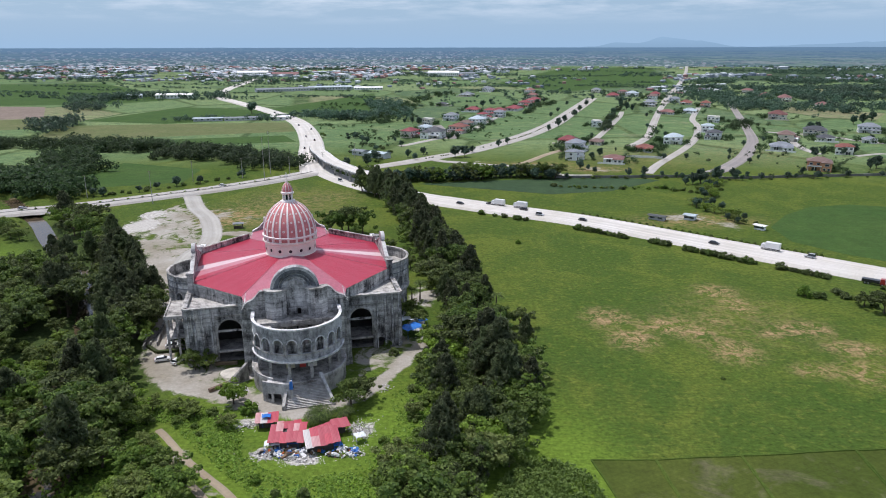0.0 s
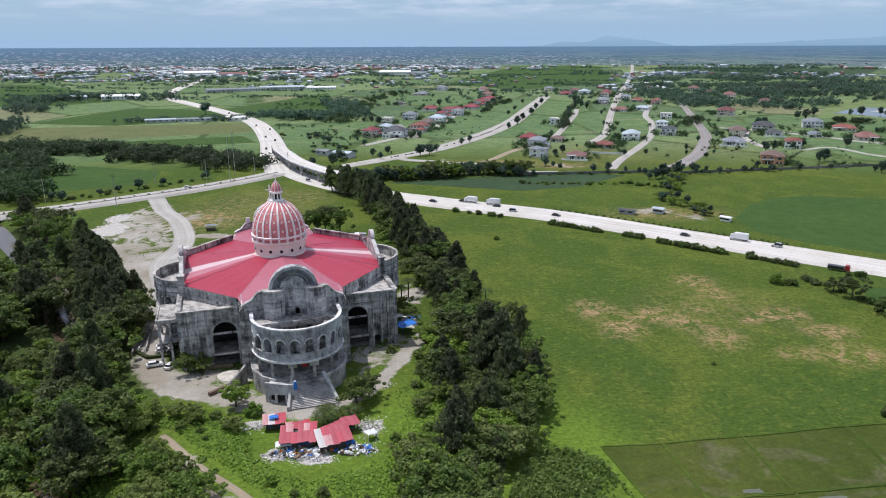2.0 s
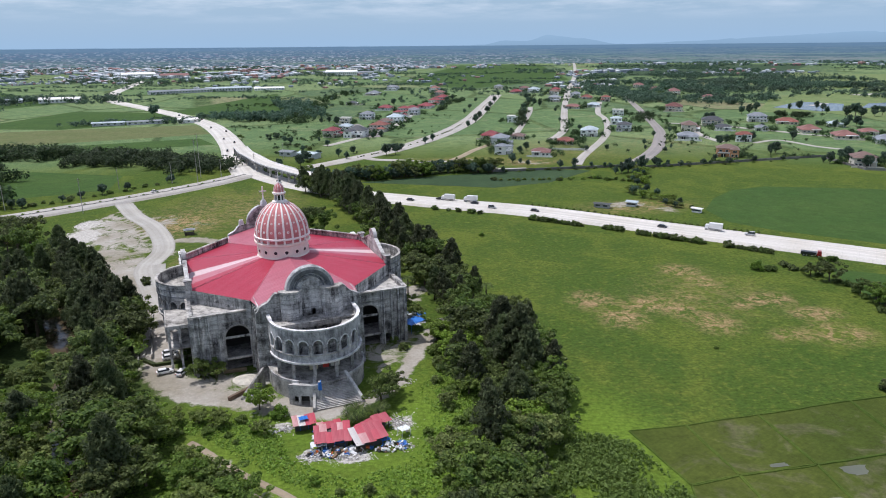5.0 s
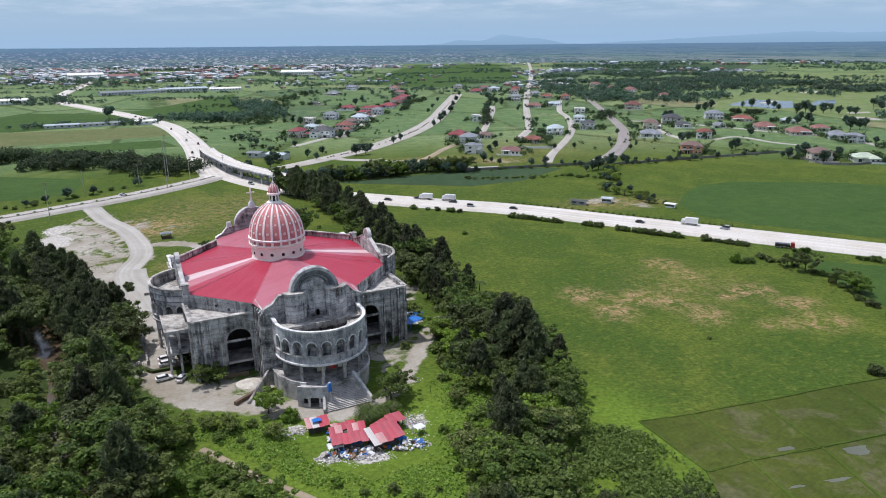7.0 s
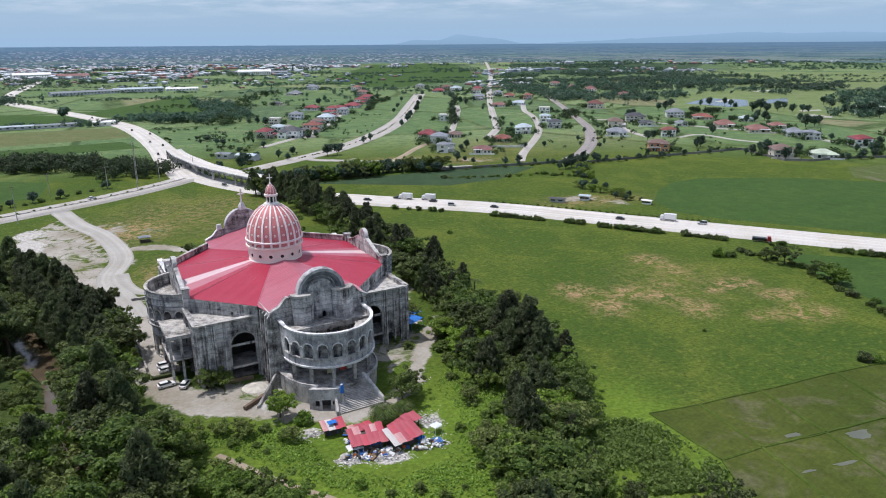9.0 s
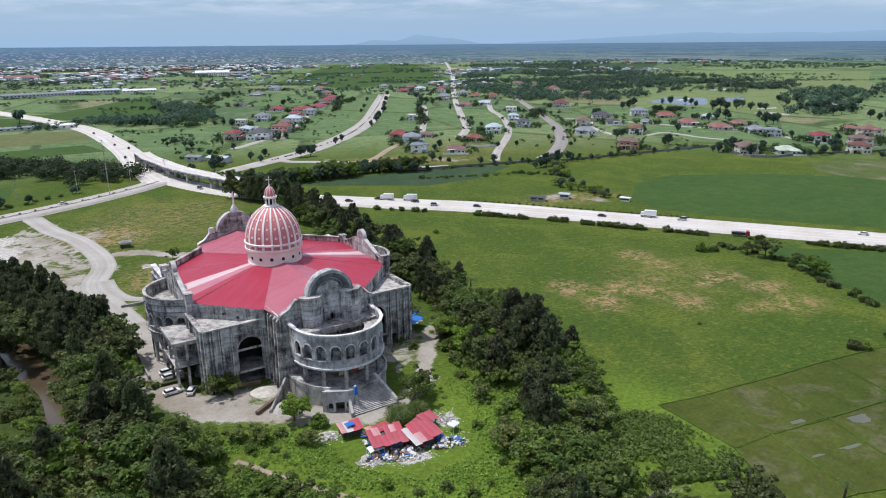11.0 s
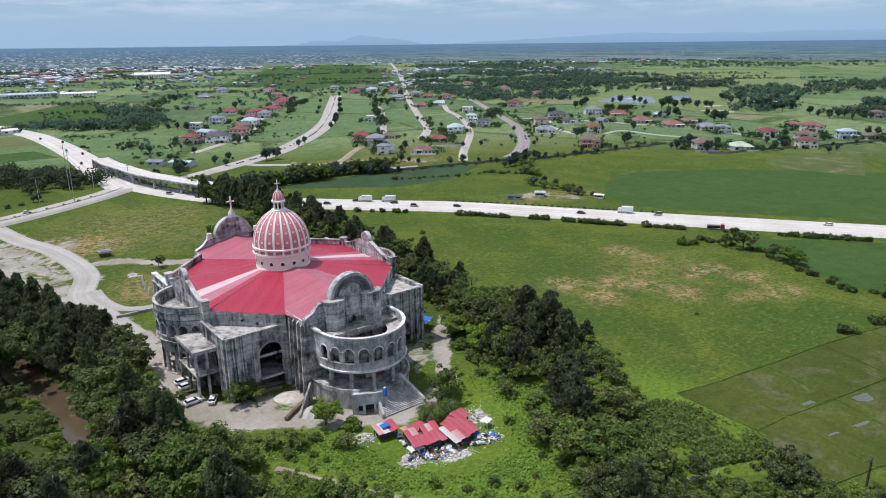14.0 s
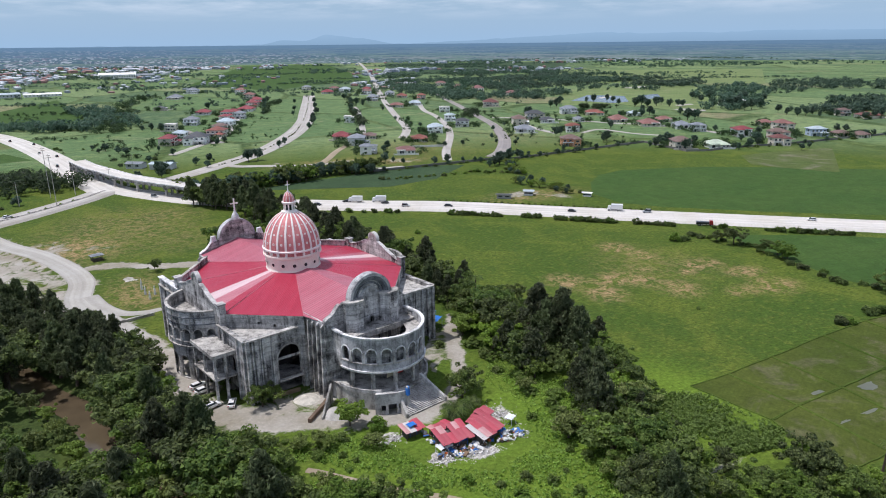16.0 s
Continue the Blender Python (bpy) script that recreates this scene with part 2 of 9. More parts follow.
def ground_mat():
    k = Mat("meadow_ground", 0.97, 0.0, 0.1)
    w = k.world()
    big = k.noise(0.011, 4, 0.55, w)
    mid = k.noise(0.07, 6, 0.65, w, 0.6)
    fine = k.noise(0.9, 6, 0.75, w)
    tuft = k.noise(0.33, 5, 0.7, w)
    g = k.mix(k.ramp(big, 0.35, 0.65), (0.052, 0.093, 0.015), (0.077, 0.112, 0.018))
    g = k.mix(k.ramp(mid, 0.40, 0.70, 0, 0.75), g, (0.053, 0.090, 0.018))
    g = k.mix(k.ramp(k.noise(0.21, 5, 0.6, w, 1.2), 0.50, 0.66, 0, 0.7), g, (0.056, 0.098, 0.017))
    g = k.mix(k.ramp(k.noise(0.028, 5, 0.65, w, 0.8), 0.45, 0.64, 0, 0.8), g, (0.114, 0.142, 0.024))
    g = k.mix(k.ramp(tuft, 0.52, 0.70, 0, 0.75), g, (0.136, 0.158, 0.030))
    g = k.mix(k.ramp(k.noise(0.5, 5, 0.7, w, 0.5), 0.53, 0.68, 0, 0.75), g, (0.035, 0.066, 0.013))
    g = k.mix(k.math("MULTIPLY", k.attr("lush"), k.ramp(mid, 0.3, 0.7, 0.4, 1.0)), g, (0.122, 0.195, 0.024))
    streak = k.noise(1.0, 5, 0.7, k.scaled(w, (0.35, 1.5, 1.0), (0, 0, 20)))
    g = k.hsv(g, 0.5, 1.0, k.ramp(streak, 0.3, 0.7, 0.80, 1.2))
    # darker scrub ground by the creek; left bank shade is put in here too
    g = k.mix(k.math("MULTIPLY", k.attr("scrub"), 0.8), g, (0.042, 0.064, 0.022))
    # old field parcels in the distance; haze is put into their paler, bluer tones
    cell = k.scaled(w, (0.0062, 0.0040, 0.0), (0, 0, 27))
    par = k.cells(1.0, cell, "F1", "Color", 0.75)
    psep = k.n.new("ShaderNodeSeparateXYZ")
    k.l.new(par, psep.inputs["Vector"])
    pc = k.mix(k.ramp(psep.outputs["X"], 0.2, 0.9), (0.090, 0.152, 0.064), (0.150, 0.206, 0.094))
    pc = k.mix(k.ramp(psep.outputs["Y"], 0.86, 0.98), pc, (0.20, 0.185, 0.11))
    pc = k.mix(k.ramp(psep.outputs["Z"], 0.75, 0.80), pc, (0.066, 0.112, 0.058))
    edge = k.cells(1.0, cell, "DISTANCE_TO_EDGE", "Distance", 0.75)
    pc = k.mix(k.ramp(edge, 0.03, 0.015), pc, (0.045, 0.075, 0.025))
    pc = k.mix(k.ramp(k.noise(0.045, 6, 0.7, w, 0.8), 0.48, 0.68, 0, 0.75), pc, (0.174, 0.222, 0.090))
    pc = k.mix(k.ramp(k.noise(0.11, 6, 0.7, w, 0.6), 0.50, 0.64, 0, 0.8), pc, (0.058, 0.104, 0.046))
    pc = k.mix(k.ramp(k.noise(0.33, 6, 0.75, w, 0.4), 0.54, 0.66, 0, 0.7), pc, (0.195, 0.232, 0.102))
    pc = k.mix(k.ramp(k.noise(0.018, 5, 0.65, w, 1.0), 0.60, 0.70, 0, 0.6), pc, (0.230, 0.225, 0.135))
    pc = k.hsv(pc, 0.5, 1.0, k.ramp(mid, 0.3, 0.7, 0.92, 1.28))
    g = k.mix(k.attr("parcel"), g, pc)
    dry = k.math("MULTIPLY", k.attr("dry"), k.ramp(k.noise(0.26, 7, 0.8, w, 0.8), 0.45, 0.57))
    g = k.mix(dry, g, k.mix(k.ramp(fine, 0.3, 0.7), (0.25, 0.165, 0.085), (0.37, 0.265, 0.145)))
    dm = k.math("ADD", k.attr("dirt"), k.ramp(k.noise(0.10, 7, 0.75, w, 0.8), 0.25, 0.75, -0.5, 0.5))
    soil = k.mix(k.ramp(k.noise(0.05, 5, 0.6, w), 0.35, 0.65), (0.41, 0.385, 0.35), (0.26, 0.235, 0.185))
    soil = k.mix(k.ramp(fine, 0.55, 0.72, 0, 0.22), soil, (0.53, 0.50, 0.46))
    g = k.mix(k.ramp(dm, 0.42, 0.62), g, soil)
    rub = k.math("ADD", k.attr("rubble"), k.ramp(k.noise(0.3, 7, 0.8, w, 0.8), 0.25, 0.75, -0.5, 0.5))
    g = k.mix(k.ramp(rub, 0.5, 0.62), g, k.mix(k.ramp(fine, 0.35, 0.65), (0.33, 0.31, 0.28), (0.58, 0.56, 0.53)))
    bank = k.mix(k.ramp(fine, 0.3, 0.7), (0.11, 0.085, 0.052), (0.17, 0.135, 0.085))
    g = k.mix(k.ramp(k.math("ADD", k.attr("bank"), k.ramp(tuft, 0.3, 0.7, -0.3, 0.3)), 0.45, 0.65), g, bank)
    bare = k.ramp(dm, 0.42, 0.62, 1.0, 0.35)
    g = k.hsv(g, 0.5, 1.0, k.math("ADD", k.math("MULTIPLY", k.ramp(fine, 0.28, 0.72, -0.5, 0.46), bare), 1.0))
    k.color(g)
    k.bump(k.math("ADD", k.math("MULTIPLY", fine, 0.5), tuft), 0.9, 0.35)
    return k.m


def crop_mat(name, a, b, rows=1.3, turn=30, dry=None, lines=0.3):
    """A cultivated plot: plants in rows over darker soil, uneven growth."""
    k = Mat(name, 0.95, 0.0, 0.15)
    w = k.world()
    big, fine = k.noise(0.03, 5, 0.6, w), k.noise(0.8, 6, 0.75, w)
    sep = k.n.new("ShaderNodeSeparateXYZ")
    k.l.new(k.scaled(w, (1, 1, 1), (0, 0, turn)), sep.inputs["Vector"])
    row = k.math("ABSOLUTE", k.math("SUBTRACT", k.math("FRACT", k.math("MULTIPLY", sep.outputs["X"], 1 / rows)), 0.5))
    c = k.mix(k.ramp(big, 0.35, 0.68), a, b)
    c = k.mix(k.math("MULTIPLY", k.ramp(row, 0.3, 0.5), lines), c, (a[0] * 0.6, a[1] * 0.6, a[2] * 0.6))
    if dry:
        c = k.mix(k.ramp(k.noise(0.05, 6, 0.7, w, 1.0), 0.52, 0.66, 0, 0.8), c, dry)
    c = k.hsv(c, 0.5, 1.0, k.math("MULTIPLY", k.ramp(fine, 0.25, 0.75, 0.66, 1.34), k.ramp(k.noise(0.17, 5, 0.65, w, 0.6), 0.3, 0.7, 0.82, 1.18)))
    k.color(c).bump(fine, 0.6, 0.25)
    return k.m


M_GROUND = ground_mat()
M_PADDY = crop_mat("young_paddy", (0.052, 0.074, 0.012), (0.076, 0.094, 0.018), 1.1, 63, (0.120, 0.112, 0.066), 0.16)
M_RICE = crop_mat("green_rice", (0.038, 0.082, 0.017), (0.052, 0.096, 0.021), 2.0, 40, None, 0.06)
# a dark crop; the same colour also serves as painted cloud shadow
M_DKRICE_SHADE = crop_mat("dark_crop_cloud_shade", (0.034, 0.064, 0.030), (0.046, 0.080, 0.036), 2.0, 25, None, 0.06)
M_HAY = crop_mat("straw_field", (0.135, 0.145, 0.062), (0.10, 0.128, 0.045), 4.0, 25)
M_LAWN = crop_mat("mown_lawn", (0.125, 0.180, 0.066), (0.165, 0.215, 0.082), 6.0, 25, (0.20, 0.205, 0.11), 0.05)
M_WET = crop_mat("wet_fallow", (0.070, 0.104, 0.026), (0.094, 0.114, 0.038), 2.2, 12, (0.17, 0.16, 0.11), 0.12)
M_SOIL = crop_mat("ploughed_soil", (0.19, 0.15, 0.125), (0.23, 0.185, 0.15), 3.0, 25)
M_BUND = crop_mat("grass_bund", (0.056, 0.092, 0.015), (0.080, 0.114, 0.020), 0.5, 10)


def water_mat(name, col, rough):
    k = Mat(name, rough, 0.0, 0.5)
    k.color(k.mix(k.ramp(k.noise(0.12, 4), 0.35, 0.65), col, (col[0] * 0.75, col[1] * 0.75, col[2] * 0.75)))
    k.bump(k.noise(1.6, 4), 0.12, 0.05)
    return k.m


M_CREEK = water_mat("brown_creek_water", (0.105, 0.080, 0.050), 0.12)
M_POND = water_mat("pond_water", (0.10, 0.14, 0.17), 0.2)
M_PUDDLE = water_mat("shallow_paddy_water", (0.13, 0.14, 0.10), 0.35)

# ---- mesh helpers ----
class MB:
    """Collects vertices and faces for one mesh."""

    def __init__(self):
        self.v, self.f, self.uv = [], [], []

    def quad(self, a, b, c, d, uv=None):
        i = len(self.v)
        self.v += [tuple(a), tuple(b), tuple(c), tuple(d)]
        self.f.append((i, i + 1, i + 2, i + 3))
        self.uv += uv or [(0, 0), (1, 0), (1, 1), (0, 1)]

    def poly(self, pts, uv=None):
        i = len(self.v)
        self.v += [tuple(p) for p in pts]
        self.f.append(tuple(range(i, i + len(pts))))
        self.uv += uv or [(p[0], p[1]) for p in pts]

    def hexa(self, b, t):
        """A block between a lower and an upper loop of four points."""
        self.quad(b[3], b[2], b[1], b[0])
        self.quad(t[0], t[1], t[2], t[3])
        for i in range(4):
            j = (i + 1) % 4
            self.quad(b[i], b[j], t[j], t[i])

    def box(self, x0, x1, y0, y1, z0, z1, taper=0.0):
        k = taper
        self.hexa([(x0, y0, z0), (x1, y0, z0), (x1, y1, z0), (x0, y1, z0)],
                  [(x0 + k, y0 + k, z1), (x1 - k, y0 + k, z1), (x1 - k, y1 - k, z1), (x0 + k, y1 - k, z1)])

    def slab(self, ring, z0, z1):
        """A prism over a ring of plan points, wound counter-clockwise."""
        self.poly([(x, y, z1) for x, y in ring])
        self.poly([(x, y, z0) for x, y in reversed(ring)])
        for (x, y), (p, q) in zip(ring, ring[1:] + ring[:1]):
            self.quad((x, y, z0), (p, q, z0), (p, q, z1), (x, y, z1))

    def turned(self, profile, n=32, cx=0.0, cy=0.0, a0=0.0, a1=360.0, caps=True):
        """A surface of revolution from (radius, z) pairs, bottom first."""
        for i in range(n):
            p, q = radians(a0 + (a1 - a0) * i / n), radians(a0 + (a1 - a0) * (i + 1) / n)
            for (r0, z0), (r1, z1) in zip(profile, profile[1:]):
                pts = [(cx + r * math.cos(a), cy + r * math.sin(a), z) for r, a, z in ((r0, p, z0), (r0, q, z0), (r1, q, z1), (r1, p, z1))]
                self.quad(*pts)
        if caps:
            for (r, z), flip in ((profile[0], True), (profile[-1], False)):
                if r > 0.01:
                    loop = [(cx + r * math.cos(radians(a0 + (a1 - a0) * i / n)), cy + r * math.sin(radians(a0 + (a1 - a0) * i / n)), z) for i in range(n)]
                    self.poly(loop[::-1] if flip else loop)

    def rod(self, a, b, r0, r1=None, n=6):
        a, b = Vector(a), Vector(b)
        r1 = r0 if r1 is None else r1
        w = (b - a).normalized()
        u = w.orthogonal().normalized()
        s = w.cross(u)
        ring = [u * math.cos(2 * math.pi * i / n) + s * math.sin(2 * math.pi * i / n) for i in range(n)]
        for i in range(n):
            j = (i + 1) % n
            self.quad(a + ring[i] * r0, a + ring[j] * r0, b + ring[j] * r1, b + ring[i] * r1)
        self.poly([b + k * r1 for k in ring])
        self.poly([a + k * r0 for k in reversed(ring)])

    def mesh(self, name, mat, smooth=False):
        me = bpy.data.meshes.new(name)
        me.from_pydata(self.v, [], self.f)
        layer = me.uv_layers.new(name="UVMap")
        layer.data.foreach_set("uv", np.array(self.uv, dtype=np.float32).ravel())
        if smooth:
            me.polygons.foreach_set("use_smooth", [True] * len(me.polygons))
        me.materials.append(mat)
        me.update()
        return me


def part(name, mb, mat, parent=None, label="", smooth=False):
    ob = new(name, mb.mesh(name, mat, smooth) if isinstance(mb, MB) else mb)
    if parent is not None:
        ob.parent = parent
    if label:
        ob["label"] = label
    return ob


def thing(name, m, label, category, group="", kind=""):
    ob = new(name)
    ob.matrix_world = m
    ob.empty_display_size = 0.3
    return tagged(ob, label, category, group, kind)


def place_part(name, me, parent, m):
    ob = new(name, me)
    ob.parent = parent
    ob.matrix_local = m
    return ob


def strip_wall(mb, x0, x1, zb, top, holes, put, step=1.5, thick=0.6):
    """A wall that runs from x0 to x1 with real openings. top: height as a function of x. holes: (centre, width, sill, spring, arched).
    put(x, depth, z) gives the place; depth 0 is the outer face."""
    xs = {round(x0 + (x1 - x0) * i / max(1, int((x1 - x0) / step)), 4) for i in range(max(1, int((x1 - x0) / step)) + 1)}
    for c, w, s, t, arched in holes:
        for i in range(9 if arched else 2):
            xs.add(round(c - w / 2 * math.cos(math.pi * i / (8 if arched else 1)), 4))
    xs = sorted(x for x in xs if x0 - 1e-4 <= x <= x1 + 1e-4)

    def head(h, x):
        c, w, s, t, arched = h
        return t + (math.sqrt(max(0.0, (w / 2) ** 2 - (x - c) ** 2)) if arched else 0.0)

    for a, b in zip(xs, xs[1:]):
        if b - a < 1e-3:
            continue
        mid = (a + b) / 2
        low = (zb, zb)
        live = sorted((h for h in holes if abs(mid - h[0]) < h[1] / 2), key=lambda h: h[2])
        bands = []
        for h in live:
            bands.append((low, (h[2], h[2])))
            low = (head(h, a), head(h, b))
        bands.append((low, (top(a), top(b))))
        for (l0, l1), (t0, t1) in bands:
            if t0 - l0 < 1e-3 and t1 - l1 < 1e-3:
                continue
            mb.hexa([put(a, 0, l0), put(b, 0, l1), put(b, thick, l1), put(a, thick, l0)],
                    [put(a, 0, t0), put(b, 0, t1), put(b, thick, t1), put(a, thick, t0)])


def flat_put(x, y, turn):
    """Places along a straight wall whose outer face passes through (x, y); turn is the way that the wall runs, in degrees; depth goes to its left."""
    c, s = math.cos(radians(turn)), math.sin(radians(turn))
    return lambda a, d, z: (x + a * c - d * s, y + a * s + d * c, z)


def ring_put(cx, cy, r, a0):
    """Places along a round wall seen from outside, a in metres along the outer face from the angle a0 (degrees), counter-clockwise."""
    def put(a, d, z):
        k = radians(a0) + a / r
        return (cx + (r - d) * math.cos(k), cy + (r - d) * math.sin(k), z)
    return put


def smooth_line(pts, n=8):
    """A smooth line through plan points."""
    p = [Vector(q) for q in pts]
    p = [2 * p[0] - p[1]] + p + [2 * p[-1] - p[-2]]
    out = []
    for a, b, c, d in zip(p, p[1:], p[2:], p[3:]):
        for i in range(n):
            t = i / n
            out.append(0.5 * (2 * b + (c - a) * t + (2 * a - 5 * b + 4 * c - d) * t * t + (3 * b - a - 3 * c + d) * t ** 3))
    return out + [p[-2]]


def ribbon(mb, pts, width, z, drop=1.0, n=8, shoulder=0.0):
    """A paved strip with a body below it. width, z: numbers or functions of the share of the way."""
    line = smooth_line(pts, n)
    run, rows = 0.0, []
    for i, q in enumerate(line):
        d = (line[min(i + 1, len(line) - 1)] - line[max(i - 1, 0)]).normalized()
        side = Vector((d.y, -d.x))
        s = i / (len(line) - 1)
        w = (width(s) if callable(width) else width) / 2
        h = z(s) if callable(z) else z
        rows.append((q - side * w, q + side * w, q - side * (w + shoulder), q + side * (w + shoulder), h, run, w))
        if i + 1 < len(line):
            run += (line[i + 1] - q).length
    for (l0, r0, m0, s0, h0, u0, w0), (l1, r1, m1, s1, h1, u1, w1) in zip(rows, rows[1:]):
        mb.quad((*l0, h0), (*r0, h0), (*r1, h1), (*l1, h1), [(-w0, u0), (w0, u0), (w1, u1), (-w1, u1)])
        mb.quad((*m0, h0 - drop), (*l0, h0), (*l1, h1), (*m1, h1 - drop))
        mb.quad((*r0, h0), (*s0, h0 - drop), (*s1, h1 - drop), (*r1, h1))
    return rows


def line_dist(px, py, pts):
    """Distance from arrays of places to a plan line."""
    best = np.full(px.shape, 1e9)
    for (ax, ay), (bx, by) in zip(pts, pts[1:]):
        dx, dy = bx - ax, by - ay
        t = np.clip(((px - ax) * dx + (py - ay) * dy) / (dx * dx + dy * dy), 0, 1)
        best = np.minimum(best, np.hypot(px - ax - t * dx, py - ay - t * dy))
    return best


def inside(px, py, ring):
    """Whether places lie in a plan ring."""
    r = np.zeros(px.shape, bool)
    for (ax, ay), (bx, by) in zip(ring, ring[1:] + ring[:1]):
        if ay != by:
            r ^= ((ay > py) != (by > py)) & (px < (bx - ax) * (py - ay) / (by - ay) + ax)
    return r

# ---- ground, water, roads ----
CREEK = [(-262, 395), (-214, 340), (-189, 306), (-158, 267), (-140, 246), (-127, 222), (-119, 204), (-111, 190), (-106, 172), (-99, 150), (-91, 133), (-84, 116), (-78, 92), (-70, 60), (-60, 10)]
ACCESS = [(-154, 397), (-140, 366), (-126, 343), (-115, 316), (-110, 295), (-111, 272), (-104, 250), (-95, 226), (-89, 206), (-87, 188), (-82, 172), (-72, 160), (-58, 154), (-47, 150), (-38, 146.5), (-28, 150), (-21, 158), (-16, 170), (-9, 186), (-3, 197)]
BRANCH = [(-112, 312), (-96, 311), (-84, 302), (-66, 296)]
YARD = [(-100, 232), (-92, 236), (-88, 182), (-70, 168), (-58, 166), (-42, 152), (-30, 152), (-22, 160), (-26, 168), (-22, 152), (-38, 143), (-50, 146), (-66, 152), (-80, 162), (-92, 180), (-97, 205)]
BARE = [(-163, 314), (-160, 332), (-157, 361), (-152, 373), (-137, 348), (-119, 310), (-114, 278), (-112, 250), (-106, 226), (-116, 236), (-130, 262), (-143, 287), (-154, 298)]
HWY = [(-92, 486), (-81, 465), (-66, 442), (-47, 419), (-30, 404), (-15, 390), (2, 378), (32, 358), (60, 341), (84, 322), (106, 302), (126, 284), (143, 269), (160, 254), (191, 227), (225, 198), (300, 134), (420, 30), (560, -90)]
WEST = [(-560, 170), (-420, 245), (-300, 312), (-240, 351), (-215, 363), (-192, 379), (-167, 399), (-141, 421), (-113, 451), (-96, 474)]
NORTH = [(-92, 470), (-99, 500), (-110, 545), (-128, 640), (-158, 758), (-190, 848), (-255, 975), (-330, 1105), (-392, 1212), (-425, 1290), (-440, 1360), (-470, 1500), (-505, 1745), (-540, 1990)]

TRACKS = [[(-69, 138), (-66, 135), (-58, 126), (-50.5, 119), (-46, 114.8), (-38, 106), (-28, 94)], [(-63, 128), (-58.5, 121.6), (-51.8, 115), (-44, 106), (-36, 96)]]


def warp(d):
    """Height of the far plain: beyond 3.4 km the flat land is drawn nearer along its line of sight, since sight ends at 5 km."""
    far = np.maximum(d, 3400.0)
    true = 3400.0 + (far - 3400.0) * (1 + 9.0 * np.clip((far - 3400.0) / 1500.0, 0, 1) ** 2)
    return 85.0 * (1 - far / true)


def axis(lo, hi, step, low, high, grow):
    mid = list(np.arange(lo, hi + step / 2, step))
    up, x, s = [], mid[-1], step
    while x < high:
        s *= grow
        x = min(x + s, high)
        up.append(x)
    down, x, s = [], mid[0], step
    while x > low:
        s *= grow
        x = max(x - s, low)
        down.append(x)
    return np.array(down[::-1] + mid + up)


